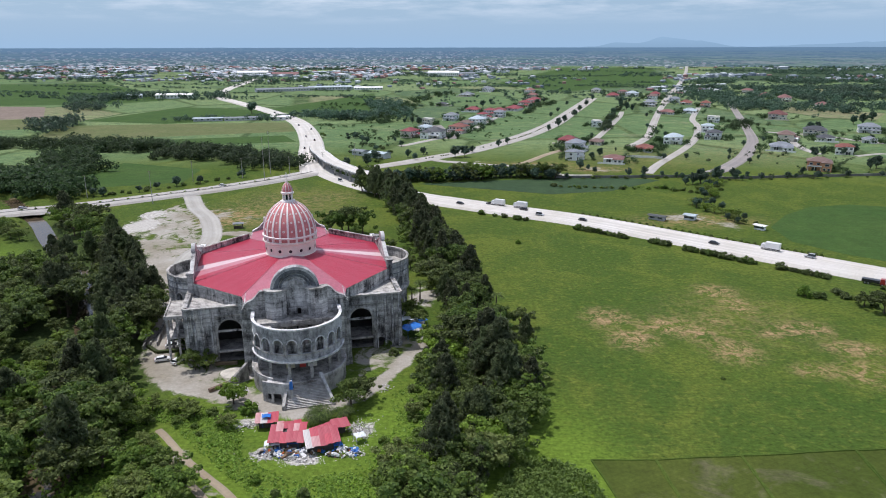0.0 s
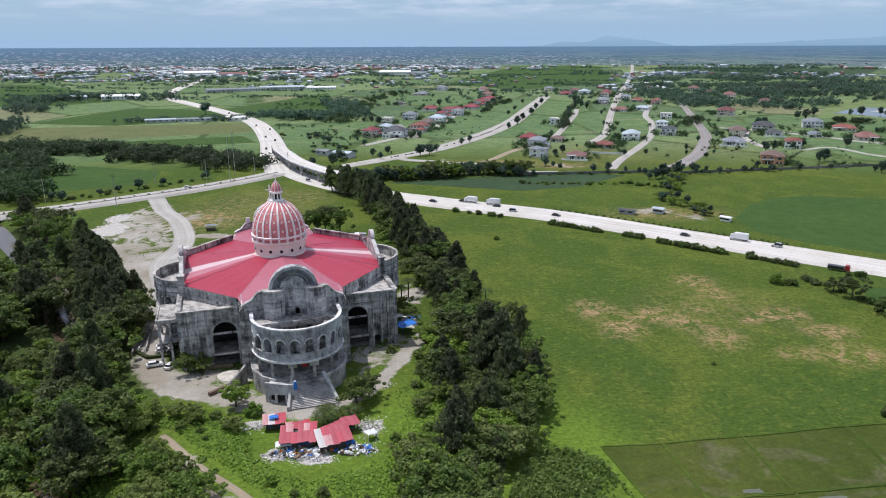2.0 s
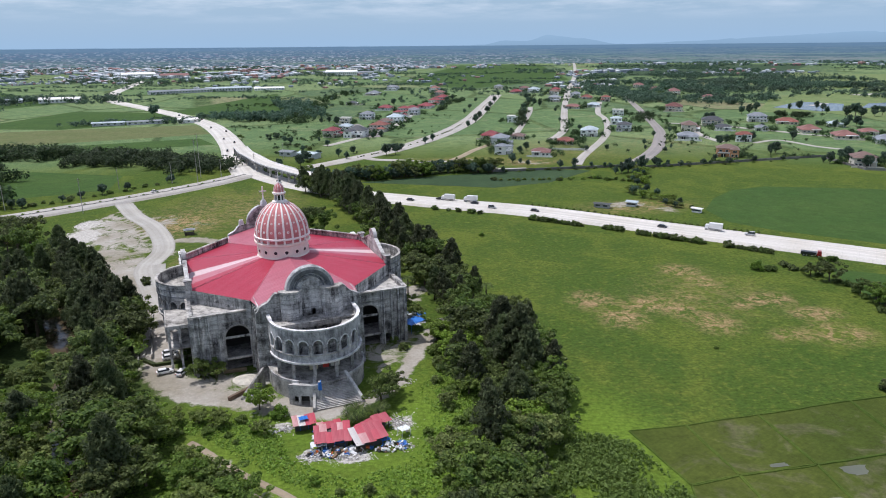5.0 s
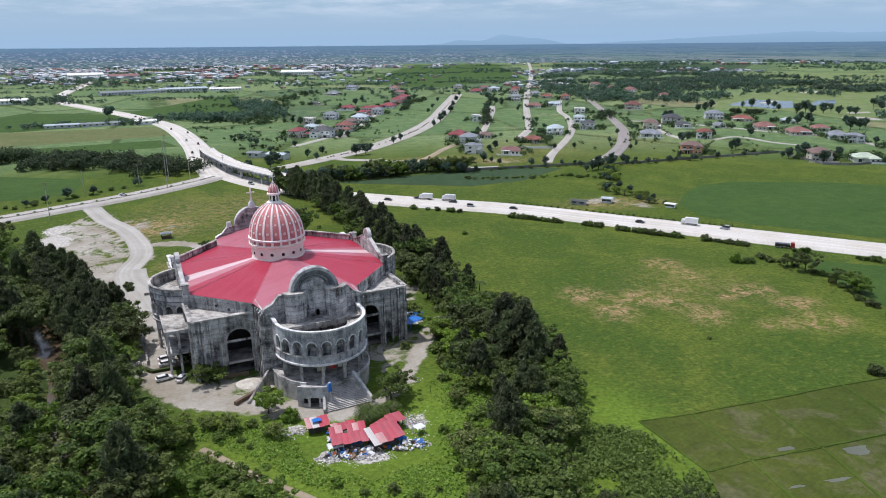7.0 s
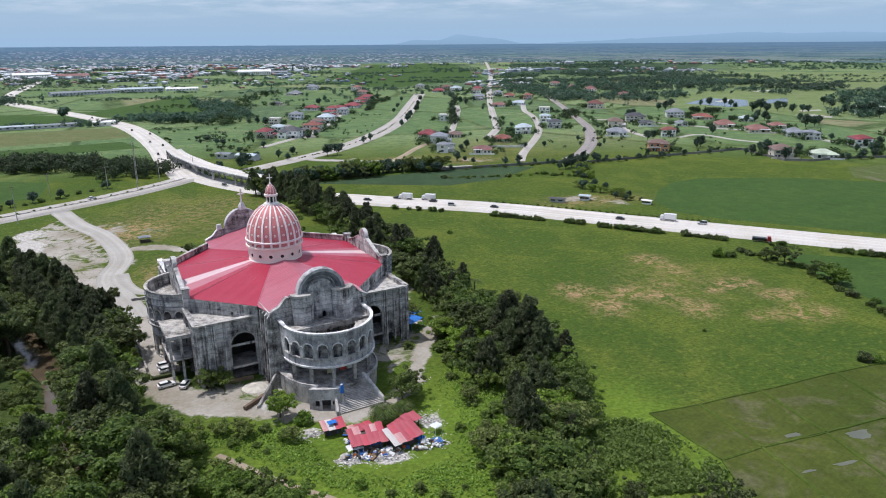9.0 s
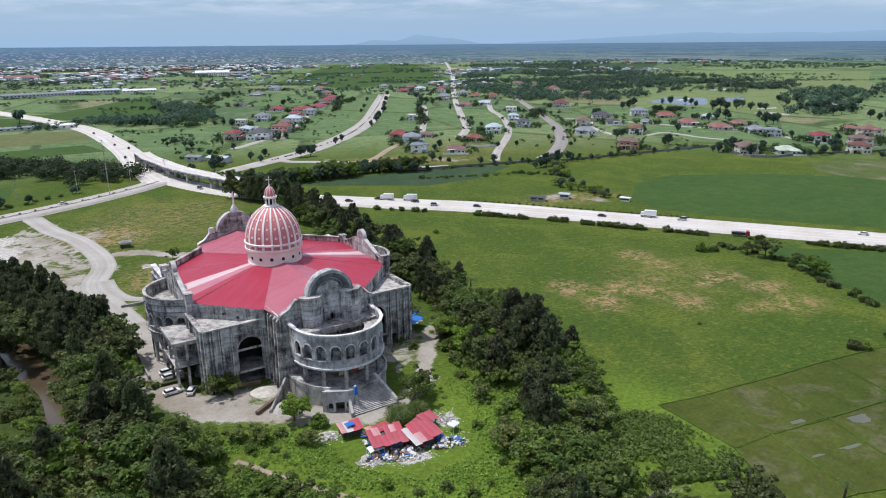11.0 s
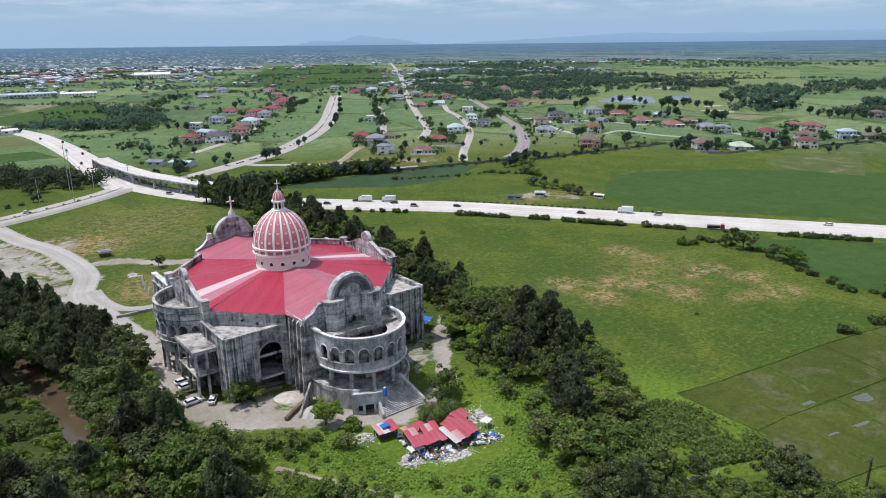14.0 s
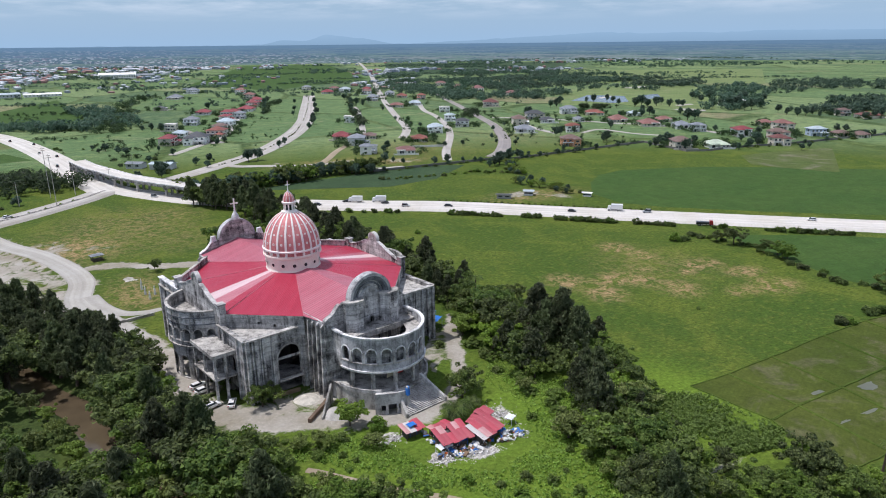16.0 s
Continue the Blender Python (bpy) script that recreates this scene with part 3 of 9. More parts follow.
def build_ground():
    gx, gy = axis(-230, 130, 2.5, -3600, 4300, 1.075), axis(75, 330, 2.5, -900, 3300, 1.05)
    X, Y = np.meshgrid(gx, gy)
    x, y = X.ravel(), Y.ravel()
    dc = line_dist(x, y, CREEK)
    z = -2.6 * np.clip(1 - (dc - 3.0) / 5.0, 0, 1) ** 1.2
    n = len(gx)
    i, j = np.meshgrid(np.arange(n - 1), np.arange(len(gy) - 1))
    a = (j * n + i).ravel()
    faces = np.stack([a, a + 1, a + n + 1, a + n], 1)
    me = bpy.data.meshes.new("ground")
    me.from_pydata(np.stack([x, y, z], 1).tolist(), [], faces.tolist())
    me.materials.append(M_GROUND)

    def put(name, value):
        me.attributes.new(name, "FLOAT", "POINT").data.foreach_set("value", np.clip(value, 0, 1).astype(np.float32))

    dirt = np.maximum(np.maximum(np.clip(1.15 - line_dist(x, y, ACCESS[:15]) / 7.0, 0, 1), np.clip(1.15 - line_dist(x, y, [(-116, 268), (-110, 240), (-100, 215), (-93, 195)]) / 11.0, 0, 0.9)), np.clip(1.05 - line_dist(x, y, ACCESS[14:]) / 4.2, 0, 1))
    dirt = np.maximum(dirt, np.clip(1.1 - line_dist(x, y, BRANCH) / 6.0, 0, 1))
    dirt = np.maximum(dirt, np.where(inside(x, y, YARD), 0.56, 0))
    dirt = np.maximum(dirt, np.where(inside(x, y, BARE), 0.62, 0))
    dirt = np.maximum(dirt, np.clip(0.85 - np.hypot((x + 10) / 12, (y - 226) / 22), 0, 0.7))
    for cx, cy, rx, ry, k in ((-124, 350, 14, 20, 0.55), (-104, 338, 12, 16, 0.36), (10, 98, 9, 2.5, 0.6), (-92, 285, 5, 5, 0.4), (-66, 166, 9, 7, 0.8), (-57, 167, 7, 6, 0.85), (-22, 176, 8, 12, 0.62), (-17, 188, 6, 10, 0.6), (-82, 192, 7, 16, 0.85), (62, 506, 40, 10, 0.7), (108, 488, 20, 8, 0.7), (20, 522, 20, 8, 0.6), (122, 342, 20, 9, 0.55), (138, 326, 9, 14, 0.5)):
        dirt = np.maximum(dirt, k * np.clip(1.35 - np.hypot((x - cx) / rx, (y - cy) / ry), 0, 1))
    for track in TRACKS:
        dirt = np.maximum(dirt, np.clip(0.7 - line_dist(x, y, track) / 3.0, 0, 0.42))
    put("dirt", dirt)
    dry = np.zeros_like(x)
    for cx, cy, rx, ry in ((51, 206, 7, 8), (55, 190, 7, 8), (69, 199, 10, 7), (76, 194, 6, 7), (96, 231, 7, 7), (98, 217, 5, 9), (85, 204, 4, 4), (99, 193, 4, 3),
                           (110, 196, 9, 6), (82, 181, 7, 8), (100, 168, 6, 4), (114, 166, 9, 7), (118, 182, 8, 5), (92, 206, 22, 20)):
        dry = np.maximum(dry, np.clip(1.5 - np.hypot((x - cx) / rx, (y - cy) / ry), 0, 1) * (0.3 if rx > 20 else 1))
    for cx, cy, rx, ry, k in ((-92, 372, 34, 44, 0.5), (-112, 345, 20, 24, 1.0), (-92, 272, 10, 22, 0.75), (-72, 350, 16, 30, 0.4), (-70, 392, 20, 20, 0.5), (126, 336, 32, 14, 0.75), (62, 506, 46, 14, 0.9), (108, 488, 30, 12, 0.9), (150, 545, 60, 60, 0.35), (250, 560, 50, 60, 0.3)):
        dry = np.maximum(dry, np.clip(1.4 - np.hypot((x - cx) / rx, (y - cy) / ry), 0, 1) * k)
    put("dry", dry)
    rub = np.zeros_like(x)
    for cx, cy, rx, ry in ((-154, 326, 9, 14), (-158, 350, 6, 10), (-49, 141, 3, 2), (-42, 128, 3, 2.5), (-33, 126, 5, 2), (-21, 138, 3, 3), (-44, 157, 3, 2), (-93, 287, 2.5, 2), (-11, 200, 3, 6)):
        rub = np.maximum(rub, np.clip(1.6 - np.hypot((x - cx) / rx, (y - cy) / ry), 0, 1) * 0.85)
    put("rubble", rub)
    put("lush", np.clip(1.6 - np.hypot((x + 30) / 48, (y - 128) / 32), 0, 1) + np.clip(1.4 - np.hypot((x - 22) / 14, (y - 118) / 26), 0, 1) + np.clip(1.3 - np.hypot((x + 175) / 40, (y - 262) / 50), 0, 1))
    # scrub along the creek, plus an ellipse of painted shade on the left bank
    put("scrub", np.clip(1.2 - line_dist(x, y, [(-196, 325), (-145, 262), (-112, 215), (-96, 168), (-88, 110)]) / 22, 0, 1) + np.clip(1.4 - np.hypot((x + 130) / 17, (y - 180) / 40), 0, 1))
    put("parcel", np.clip((np.hypot(x, y) - 520) / 120, 0, 1))
    put("bank", np.clip(1.0 - (dc - 2.5) / 2.5, 0, 1))
    return tagged(new("ground", me), "green meadow and farmland with bare sandy patches", "ground", kind="structure")


build_ground()

mb = MB()
ribbon(mb, CREEK, lambda s: 8.0, -1.75, 0.02, 6)
tagged(part("water", mb, M_CREEK), "muddy brown creek water between overgrown banks", "creek", kind="structure")


def far_land():
    """The plain beyond the fields, up to the skyline, and the hills behind it. The U and V of the sheet hold true kilometres."""
    k = Mat("hazed_plain_glow", 1.0, 0.0, 0.0)
    km = k.uv()
    sep = k.n.new("ShaderNodeSeparateXYZ")
    k.l.new(km, sep.inputs["Vector"])
    dist = k.math("SQRT", k.math("ADD", k.math("MULTIPLY", sep.outputs["X"], sep.outputs["X"]), k.math("MULTIPLY", sep.outputs["Y"], sep.outputs["Y"])))
    plots = k.n.new("ShaderNodeSeparateXYZ")
    k.l.new(k.cells(1.0, k.scaled(km, (2.6, 1.5, 1), (0, 0, 24)), "F1", "Color", 0.8), plots.inputs["Vector"])
    c = k.mix(k.ramp(plots.outputs["X"], 0.15, 0.85), (0.125, 0.205, 0.130), (0.260, 0.355, 0.205))
    c = k.mix(k.ramp(plots.outputs["Y"], 0.86, 0.90), c, (0.34, 0.37, 0.28))
    # rows of trees and roofs stand up from the plain: their size follows the angle at which they are seen
    comb = k.n.new("ShaderNodeCombineXYZ")
    k.l.new(k.math("DIVIDE", sep.outputs["X"], dist), comb.inputs["X"])
    k.l.new(k.math("DIVIDE", 1.0, dist), comb.inputs["Y"])
    stand = comb.outputs["Vector"]
    wood = k.math("ADD", k.noise(1.0, 7, 0.68, k.scaled(stand, (30, 70, 1))), k.ramp(dist, 4.0, 12.0, 0.0, 0.04))
    c = k.mix(k.ramp(wood, 0.535, 0.60), c, (0.040, 0.078, 0.070))
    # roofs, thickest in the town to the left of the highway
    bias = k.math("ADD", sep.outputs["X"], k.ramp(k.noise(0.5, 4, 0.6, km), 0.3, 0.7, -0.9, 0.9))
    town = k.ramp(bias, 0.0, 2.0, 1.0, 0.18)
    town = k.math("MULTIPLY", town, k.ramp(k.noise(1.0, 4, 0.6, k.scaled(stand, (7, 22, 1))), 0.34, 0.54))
    # blue of the hazy air is put into the town's ground tone
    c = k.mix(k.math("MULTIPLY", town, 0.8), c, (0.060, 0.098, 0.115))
    roof = k.n.new("ShaderNodeSeparateXYZ")
    k.l.new(k.cells(1.0, k.scaled(stand, (300, 105, 1))), roof.inputs["Vector"])
    c = k.mix(k.math("MULTIPLY", k.ramp(roof.outputs["X"], 0.74, 0.78), town), c, (0.66, 0.69, 0.72))
    c = k.mix(k.math("MULTIPLY", k.ramp(roof.outputs["Y"], 0.88, 0.91), town), c, (0.32, 0.21, 0.22))
    # haze put in the glow: blue deepens with distance, then pales at the skyline
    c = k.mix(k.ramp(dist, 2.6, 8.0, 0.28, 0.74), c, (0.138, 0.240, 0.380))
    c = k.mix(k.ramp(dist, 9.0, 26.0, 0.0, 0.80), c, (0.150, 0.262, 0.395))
    # unlit backdrop: the hazed colour itself glows
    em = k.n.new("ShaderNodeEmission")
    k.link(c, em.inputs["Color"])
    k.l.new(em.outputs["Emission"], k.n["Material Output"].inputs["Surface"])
    mb = MB()
    rings = [3250.0] + [3400.0 + 1460.0 * i / 60 for i in range(61)] + [4890.0]
    n = 96

    def spot(r, t):
        h = 84.8 if r > 4880 else float(warp(np.array(r))) - (0.4 if r < 3399 else 0.0)
        true = 40.0 if r > 4880 else r * 85.0 / (85.0 - h) / 1000.0
        return (r * math.cos(t), r * math.sin(t), h), (true * math.cos(t), true * math.sin(t))

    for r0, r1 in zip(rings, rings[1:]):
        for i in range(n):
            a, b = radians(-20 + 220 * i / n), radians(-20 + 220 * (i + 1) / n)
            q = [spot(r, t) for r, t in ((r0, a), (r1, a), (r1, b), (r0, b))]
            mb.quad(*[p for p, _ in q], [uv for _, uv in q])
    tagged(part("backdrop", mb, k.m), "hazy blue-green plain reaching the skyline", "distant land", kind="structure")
    # hills, pale with distance; haze at their feet is put into the glowing colour
    h = Mat("hazed_hill_glow", 1.0, 0.0, 0.0)
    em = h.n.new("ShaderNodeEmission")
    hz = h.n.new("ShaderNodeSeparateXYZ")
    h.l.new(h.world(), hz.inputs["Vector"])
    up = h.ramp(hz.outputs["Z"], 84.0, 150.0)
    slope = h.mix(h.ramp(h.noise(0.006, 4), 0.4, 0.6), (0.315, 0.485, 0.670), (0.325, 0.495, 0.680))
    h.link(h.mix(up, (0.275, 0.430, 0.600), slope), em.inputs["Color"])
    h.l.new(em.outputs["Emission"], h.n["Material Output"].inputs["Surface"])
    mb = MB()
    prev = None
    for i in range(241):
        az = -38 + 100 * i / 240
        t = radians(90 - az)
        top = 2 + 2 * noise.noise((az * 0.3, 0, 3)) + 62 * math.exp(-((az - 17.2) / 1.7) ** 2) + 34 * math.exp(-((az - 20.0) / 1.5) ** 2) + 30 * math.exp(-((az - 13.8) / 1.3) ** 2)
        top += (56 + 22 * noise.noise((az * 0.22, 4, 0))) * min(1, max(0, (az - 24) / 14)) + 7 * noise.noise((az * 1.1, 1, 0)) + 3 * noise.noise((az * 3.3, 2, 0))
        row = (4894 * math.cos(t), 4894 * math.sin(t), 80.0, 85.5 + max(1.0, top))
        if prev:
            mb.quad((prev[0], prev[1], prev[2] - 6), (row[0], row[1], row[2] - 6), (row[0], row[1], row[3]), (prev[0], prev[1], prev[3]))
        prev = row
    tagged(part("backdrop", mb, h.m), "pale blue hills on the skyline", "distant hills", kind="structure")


far_land()


def road(pts, width, z, mat, label, drop=1.0, shoulder=1.5, n=8, name="road"):
    mb = MB()
    ribbon(mb, pts, width, z, drop, n, shoulder)
    return tagged(part(name, mb, mat), label, "road", kind="structure")


road(HWY, lambda s: 11.5 + 7 * min(1, s / 0.33), 1.0, M_ROAD, "wide pale concrete highway with dusty shoulders", 1.1, 2.5)
road(WEST, 15.0, 1.03, M_ROAD2, "grey concrete road with a planted median", 1.2, 2.0)
road(NORTH, lambda s: 20 - 3 * min(1, s * 2.2), 1.06, M_ROAD, "pale concrete highway under construction", 1.2, 2.0)
# the village streets
road([(-56, 497), (-33, 519), (-12, 542), (20, 580), (60, 648), (96, 724), (130, 812), (161, 911), (205, 1050), (253, 1204)], lambda s: 13 + 6 * min(1, 2 * s), 0.35, M_ROAD2, "pale concrete boulevard with a grass median", 0.4, 0.5)
road([(-14, 541), (-5, 526), (11, 518), (31, 507), (48, 500), (64, 481), (80, 464), (100, 462)], 7, 0.30, M_ROAD2, "pale concrete side street", 0.4, 0.5)
road([(48, 501), (64, 526), (82, 559), (106, 594)], 5, 0.28, M_DUST, "sandy lane between village lots", 0.3, 0.5)
road([(338, 672), (319, 623), (310, 587), (307, 557)], 6, 0.28, M_ROAD2, "pale village lane", 0.3, 0.5)
road([(331, 548), (363, 559), (369, 518), (380, 495)], 4, 0.28, M_ROAD2, "narrow pale village lane", 0.3, 0.5)
road([(130, 632), (146, 665), (167, 722), (198, 810), (222, 880), (242, 948)], 6, 0.3, M_ROAD2, "narrow concrete village street", 0.4, 0.5)
road([(163, 606), (180, 635), (204, 687), (243, 803), (308, 991), (345, 1090)], 8, 0.3, M_ROAD2, "worn concrete village street", 0.4, 0.5)
road([(140, 470), (161, 512), (211, 599), (248, 677), (284, 775), (305, 851), (370, 1010)], 6.5, 0.3, M_ROAD2, "worn concrete village street", 0.4, 0.5)
road([(178, 466), (200, 488), (236, 540), (263, 590), (290, 645), (314, 708), (366, 854), (462, 1129)], lambda s: 12 - 4 * s, 0.3, M_ASPH, "wide grey village street", 0.4, 0.5)
road([(-43, 609), (-28, 632), (16, 708), (42, 790), (70, 898)], 6, 0.3, M_ROAD2, "narrow concrete village street", 0.4, 0.5)
road([(330, 715), (374, 683), (387, 648), (402, 620), (413, 590), (435, 566), (446, 534), (443, 497), (439, 474)], 6, 0.3, M_ROAD2, "narrow concrete village street", 0.4, 0.5)
road([(70, 458.5), (120, 459), (168, 460), (188, 455)], 6, 0.26, M_ROAD2, "pale perimeter lane inside the village wall", 0.3, 0.4)
road([(-12, 780), (-5, 730), (5, 660)], 12, 0.3, M_ASPH, "short grey village street", 0.4, 0.5)
road([(345, 1090), (420, 1300), (520, 1560), (700, 2050), (930, 2700), (1120, 3250)], 11, 0.4, M_GRAVEL, "long straight country road", 0.4, 0.5)
# gravel drive to the church
road([(-107.6, 276), (-104, 263), (-98.5, 253), (-92, 250), (-86, 250.5)], lambda s: 4.6 - 2.6 * s, 0.075, M_GRAVEL, "pale curved branch of the gravel drive", 0.1, 0.8, name="drive")
road(ACCESS[:8], lambda s: 8.5 - 0.5 * s, 0.07, M_GRAVEL, "pale gravel drive round the church", 0.1, 0.8, name="drive")


def field(ring, mat, label, z=0.06):
    mb = MB()
    mb.poly([(x, y, z) for x, y in ring])
    return tagged(part("field", mb, mat), label, "field", "field parcels", "structure")


field([(-20, 434), (15, 420), (62, 401), (100, 410), (142, 446), (120, 455), (70, 452), (20, 444)], M_DKRICE_SHADE, "dark green crop field beside the village wall")
field([(158, 322), (178, 348), (200, 366), (226, 372), (284, 353), (330, 322), (420, 250), (360, 150), (300, 168), (254, 206), (205, 244), (168, 278), (156, 296)], M_RICE, "even deep green rice field beside the highway")
field([(346, 373), (383, 373), (442, 363), (344, 292), (332, 310), (320, 343)], M_WET, "wet fallow field with brown stubble", 0.10)
field([(154, 222), (196, 196), (300, 105), (330, 60), (190, 60), (150, 110), (141, 160), (148, 205)], M_RICE, "even deep green rice field behind a hedge")
field([(-1095, 1707), (-868, 1755), (-455, 1213), (-527, 1090), (-688, 1061)], M_RICE, "flat green rice field")
field([(-700, 1050), (-605, 1039), (-512, 870), (-560, 850), (-680, 900)], M_SOIL, "bare brown ploughed field")
field([(-560, 840), (-515, 860), (-440, 760), (-520, 720)], M_HAY, "yellowish stubble field")
field([(-443, 832), (-395, 1035), (-262, 984), (-200, 860), (-330, 800)], M_RICE, "green rice field beside the highway")
field([(-440, 780), (-190, 815), (-160, 725), (-400, 640)], M_HAY, "pale yellow-green grass field")
field([(-355, 632), (-165, 690), (-142, 640), (-260, 610)], M_RICE, "dark green field")
field([(-262, 984), (-140, 1355), (-92, 938), (-170, 899)], M_RICE, "green rice field beside the highway")
field([(111, 1670), (529, 3089), (896, 3068), (560, 1700), (232, 1390)], M_RICE, "broad green rice plain")
field([(820, 1250), (1250, 1850), (1800, 1500), (1150, 980)], M_LAWN, "light green open grassland")
# cloud shadow is put into this field's dark colour
field([(700, 1900), (1150, 3000), (1900, 2600), (1150, 1700)], M_DKRICE_SHADE, "field darkened in colour for a cloud shadow")
field([(501, 805), (687, 1051), (821, 1079), (985, 1010), (635, 650), (581, 663), (577, 776)], M_LAWN, "light green mown lawn of a golf course")
for ring in ([(559, 860), (654, 938), (689, 887), (617, 797), (581, 792), (575, 833)], [(661, 821), (726, 884), (768, 893), (708, 823)]):
    mb = MB()
    mb.poly([(x, y, 0.12) for x, y in ring])
    tagged(part("water", mb, M_POND), "blue-grey pond on the golf course", "pond", kind="structure")
for ring in ([(582, 677), (609, 674), (610, 645), (597, 637), (582, 656)], [(624, 878), (671, 906), (672, 894), (625, 867)], [(823, 1044), (898, 1064), (883, 1036), (826, 1026)], [(631, 721), (666, 724), (658, 711), (623, 707)]):
    mb = MB()
    mb.poly([(x, y, 0.16) for x, y in ring])
    tagged(part("bunker", mb, M_GRAVEL), "pale sand bunker on the golf course", "bunker", kind="structure")
field([(-250, 520), (-180, 490), (-175, 440), (-232, 420), (-262, 470)], M_RICE, "small green field among trees")

# grass bank whose cloud shade is painted by the dark crop colour
field([(-196, 258), (-158, 224), (-146, 200), (-136, 182), (-128, 168), (-121, 150), (-116, 130), (-160, 110), (-240, 200)], M_DKRICE_SHADE, "creek bank grass field with cloud shade in its dark green")

# paddies with bunds in the near field
LINES = [((29, 126), (33, 105), (27, 84)), ((43, 126), (44.4, 106.4), (44, 84)), ((62, 127.5), (62.3, 107), (60, 82)), ((88, 129.6), (86.5, 108.4), (84, 78)), ((110, 130.5), (108, 109.6), (106, 74)), ((160, 128), (150, 111), (140, 72))]
PAD = []
for p, q in zip(LINES, LINES[1:]):
    for k in (0, 1):
        PAD.append([(p[k][0] + 0.15, p[k][1] - 0.15), (q[k][0] - 0.15, q[k][1] - 0.15), (q[k + 1][0] - 0.15, q[k + 1][1] + 0.15), (p[k + 1][0] + 0.15, p[k + 1][1] + 0.15)])
for plot, ring in enumerate(PAD):
    mb = MB()
    mb.poly([(x, y, 0.07) for x, y in ring][::-1])
    tagged(part("paddy", mb, M_PADDY), "muddy paddy plot with young green rice", "paddy", "paddy plots", "structure")
    mb = MB()
    for (ax, ay), (bx, by) in zip(ring, ring[1:] + ring[:1]):
        d = Vector((bx - ax, by - ay)).normalized()
        s, n = Vector((-d.y, d.x)), 7
        rng = [Vector((ax, ay)).lerp(Vector((bx, by)), i / n) + s * 0.35 * noise.noise((ax + i, by, 0)) * (0 < i < n) for i in range(n + 1)]
        for p, q in zip(rng, rng[1:]):
            w0, w1, top = 0.13 + 0.05 * noise.noise((p.x, p.y, 1)), 0.13 + 0.05 * noise.noise((q.x, q.y, 1)), 0.24 + 0.014 * plot
            mb.hexa([(*(p - s * 2 * w0), 0.0), (*(q - s * 2 * w1), 0.0), (*(q + s * 2 * w1), 0.0), (*(p + s * 2 * w0), 0.0)], [(*(p - s * w0), top), (*(q - s * w1), top), (*(q + s * w1), top), (*(p + s * w0), top)])
    tagged(part("bund", mb, M_BUND), "low grassy bund round a paddy", "bund", "paddy bunds", "structure")
for x, y, a, b in ((54.7, 108.3, 2.0, 0.9), (68.9, 104, 2.6, 2.2), (56.9, 96.4, 2.6, 0.7), (47.6, 96.5, 1.6, 0.5)):
    mb = MB()
    mb.poly([(x + a * (1 + 0.3 * math.sin(3 * t + x) + 0.2 * math.sin(7 * t + y)) * math.cos(t), y + b * (1 + 0.3 * math.cos(2 * t)) * math.sin(t), 0.10) for t in [2 * math.pi * i / 22 for i in range(22)]])
    tagged(part("water", mb, M_PUDDLE), "shallow standing water in a paddy", "puddle", kind="structure")


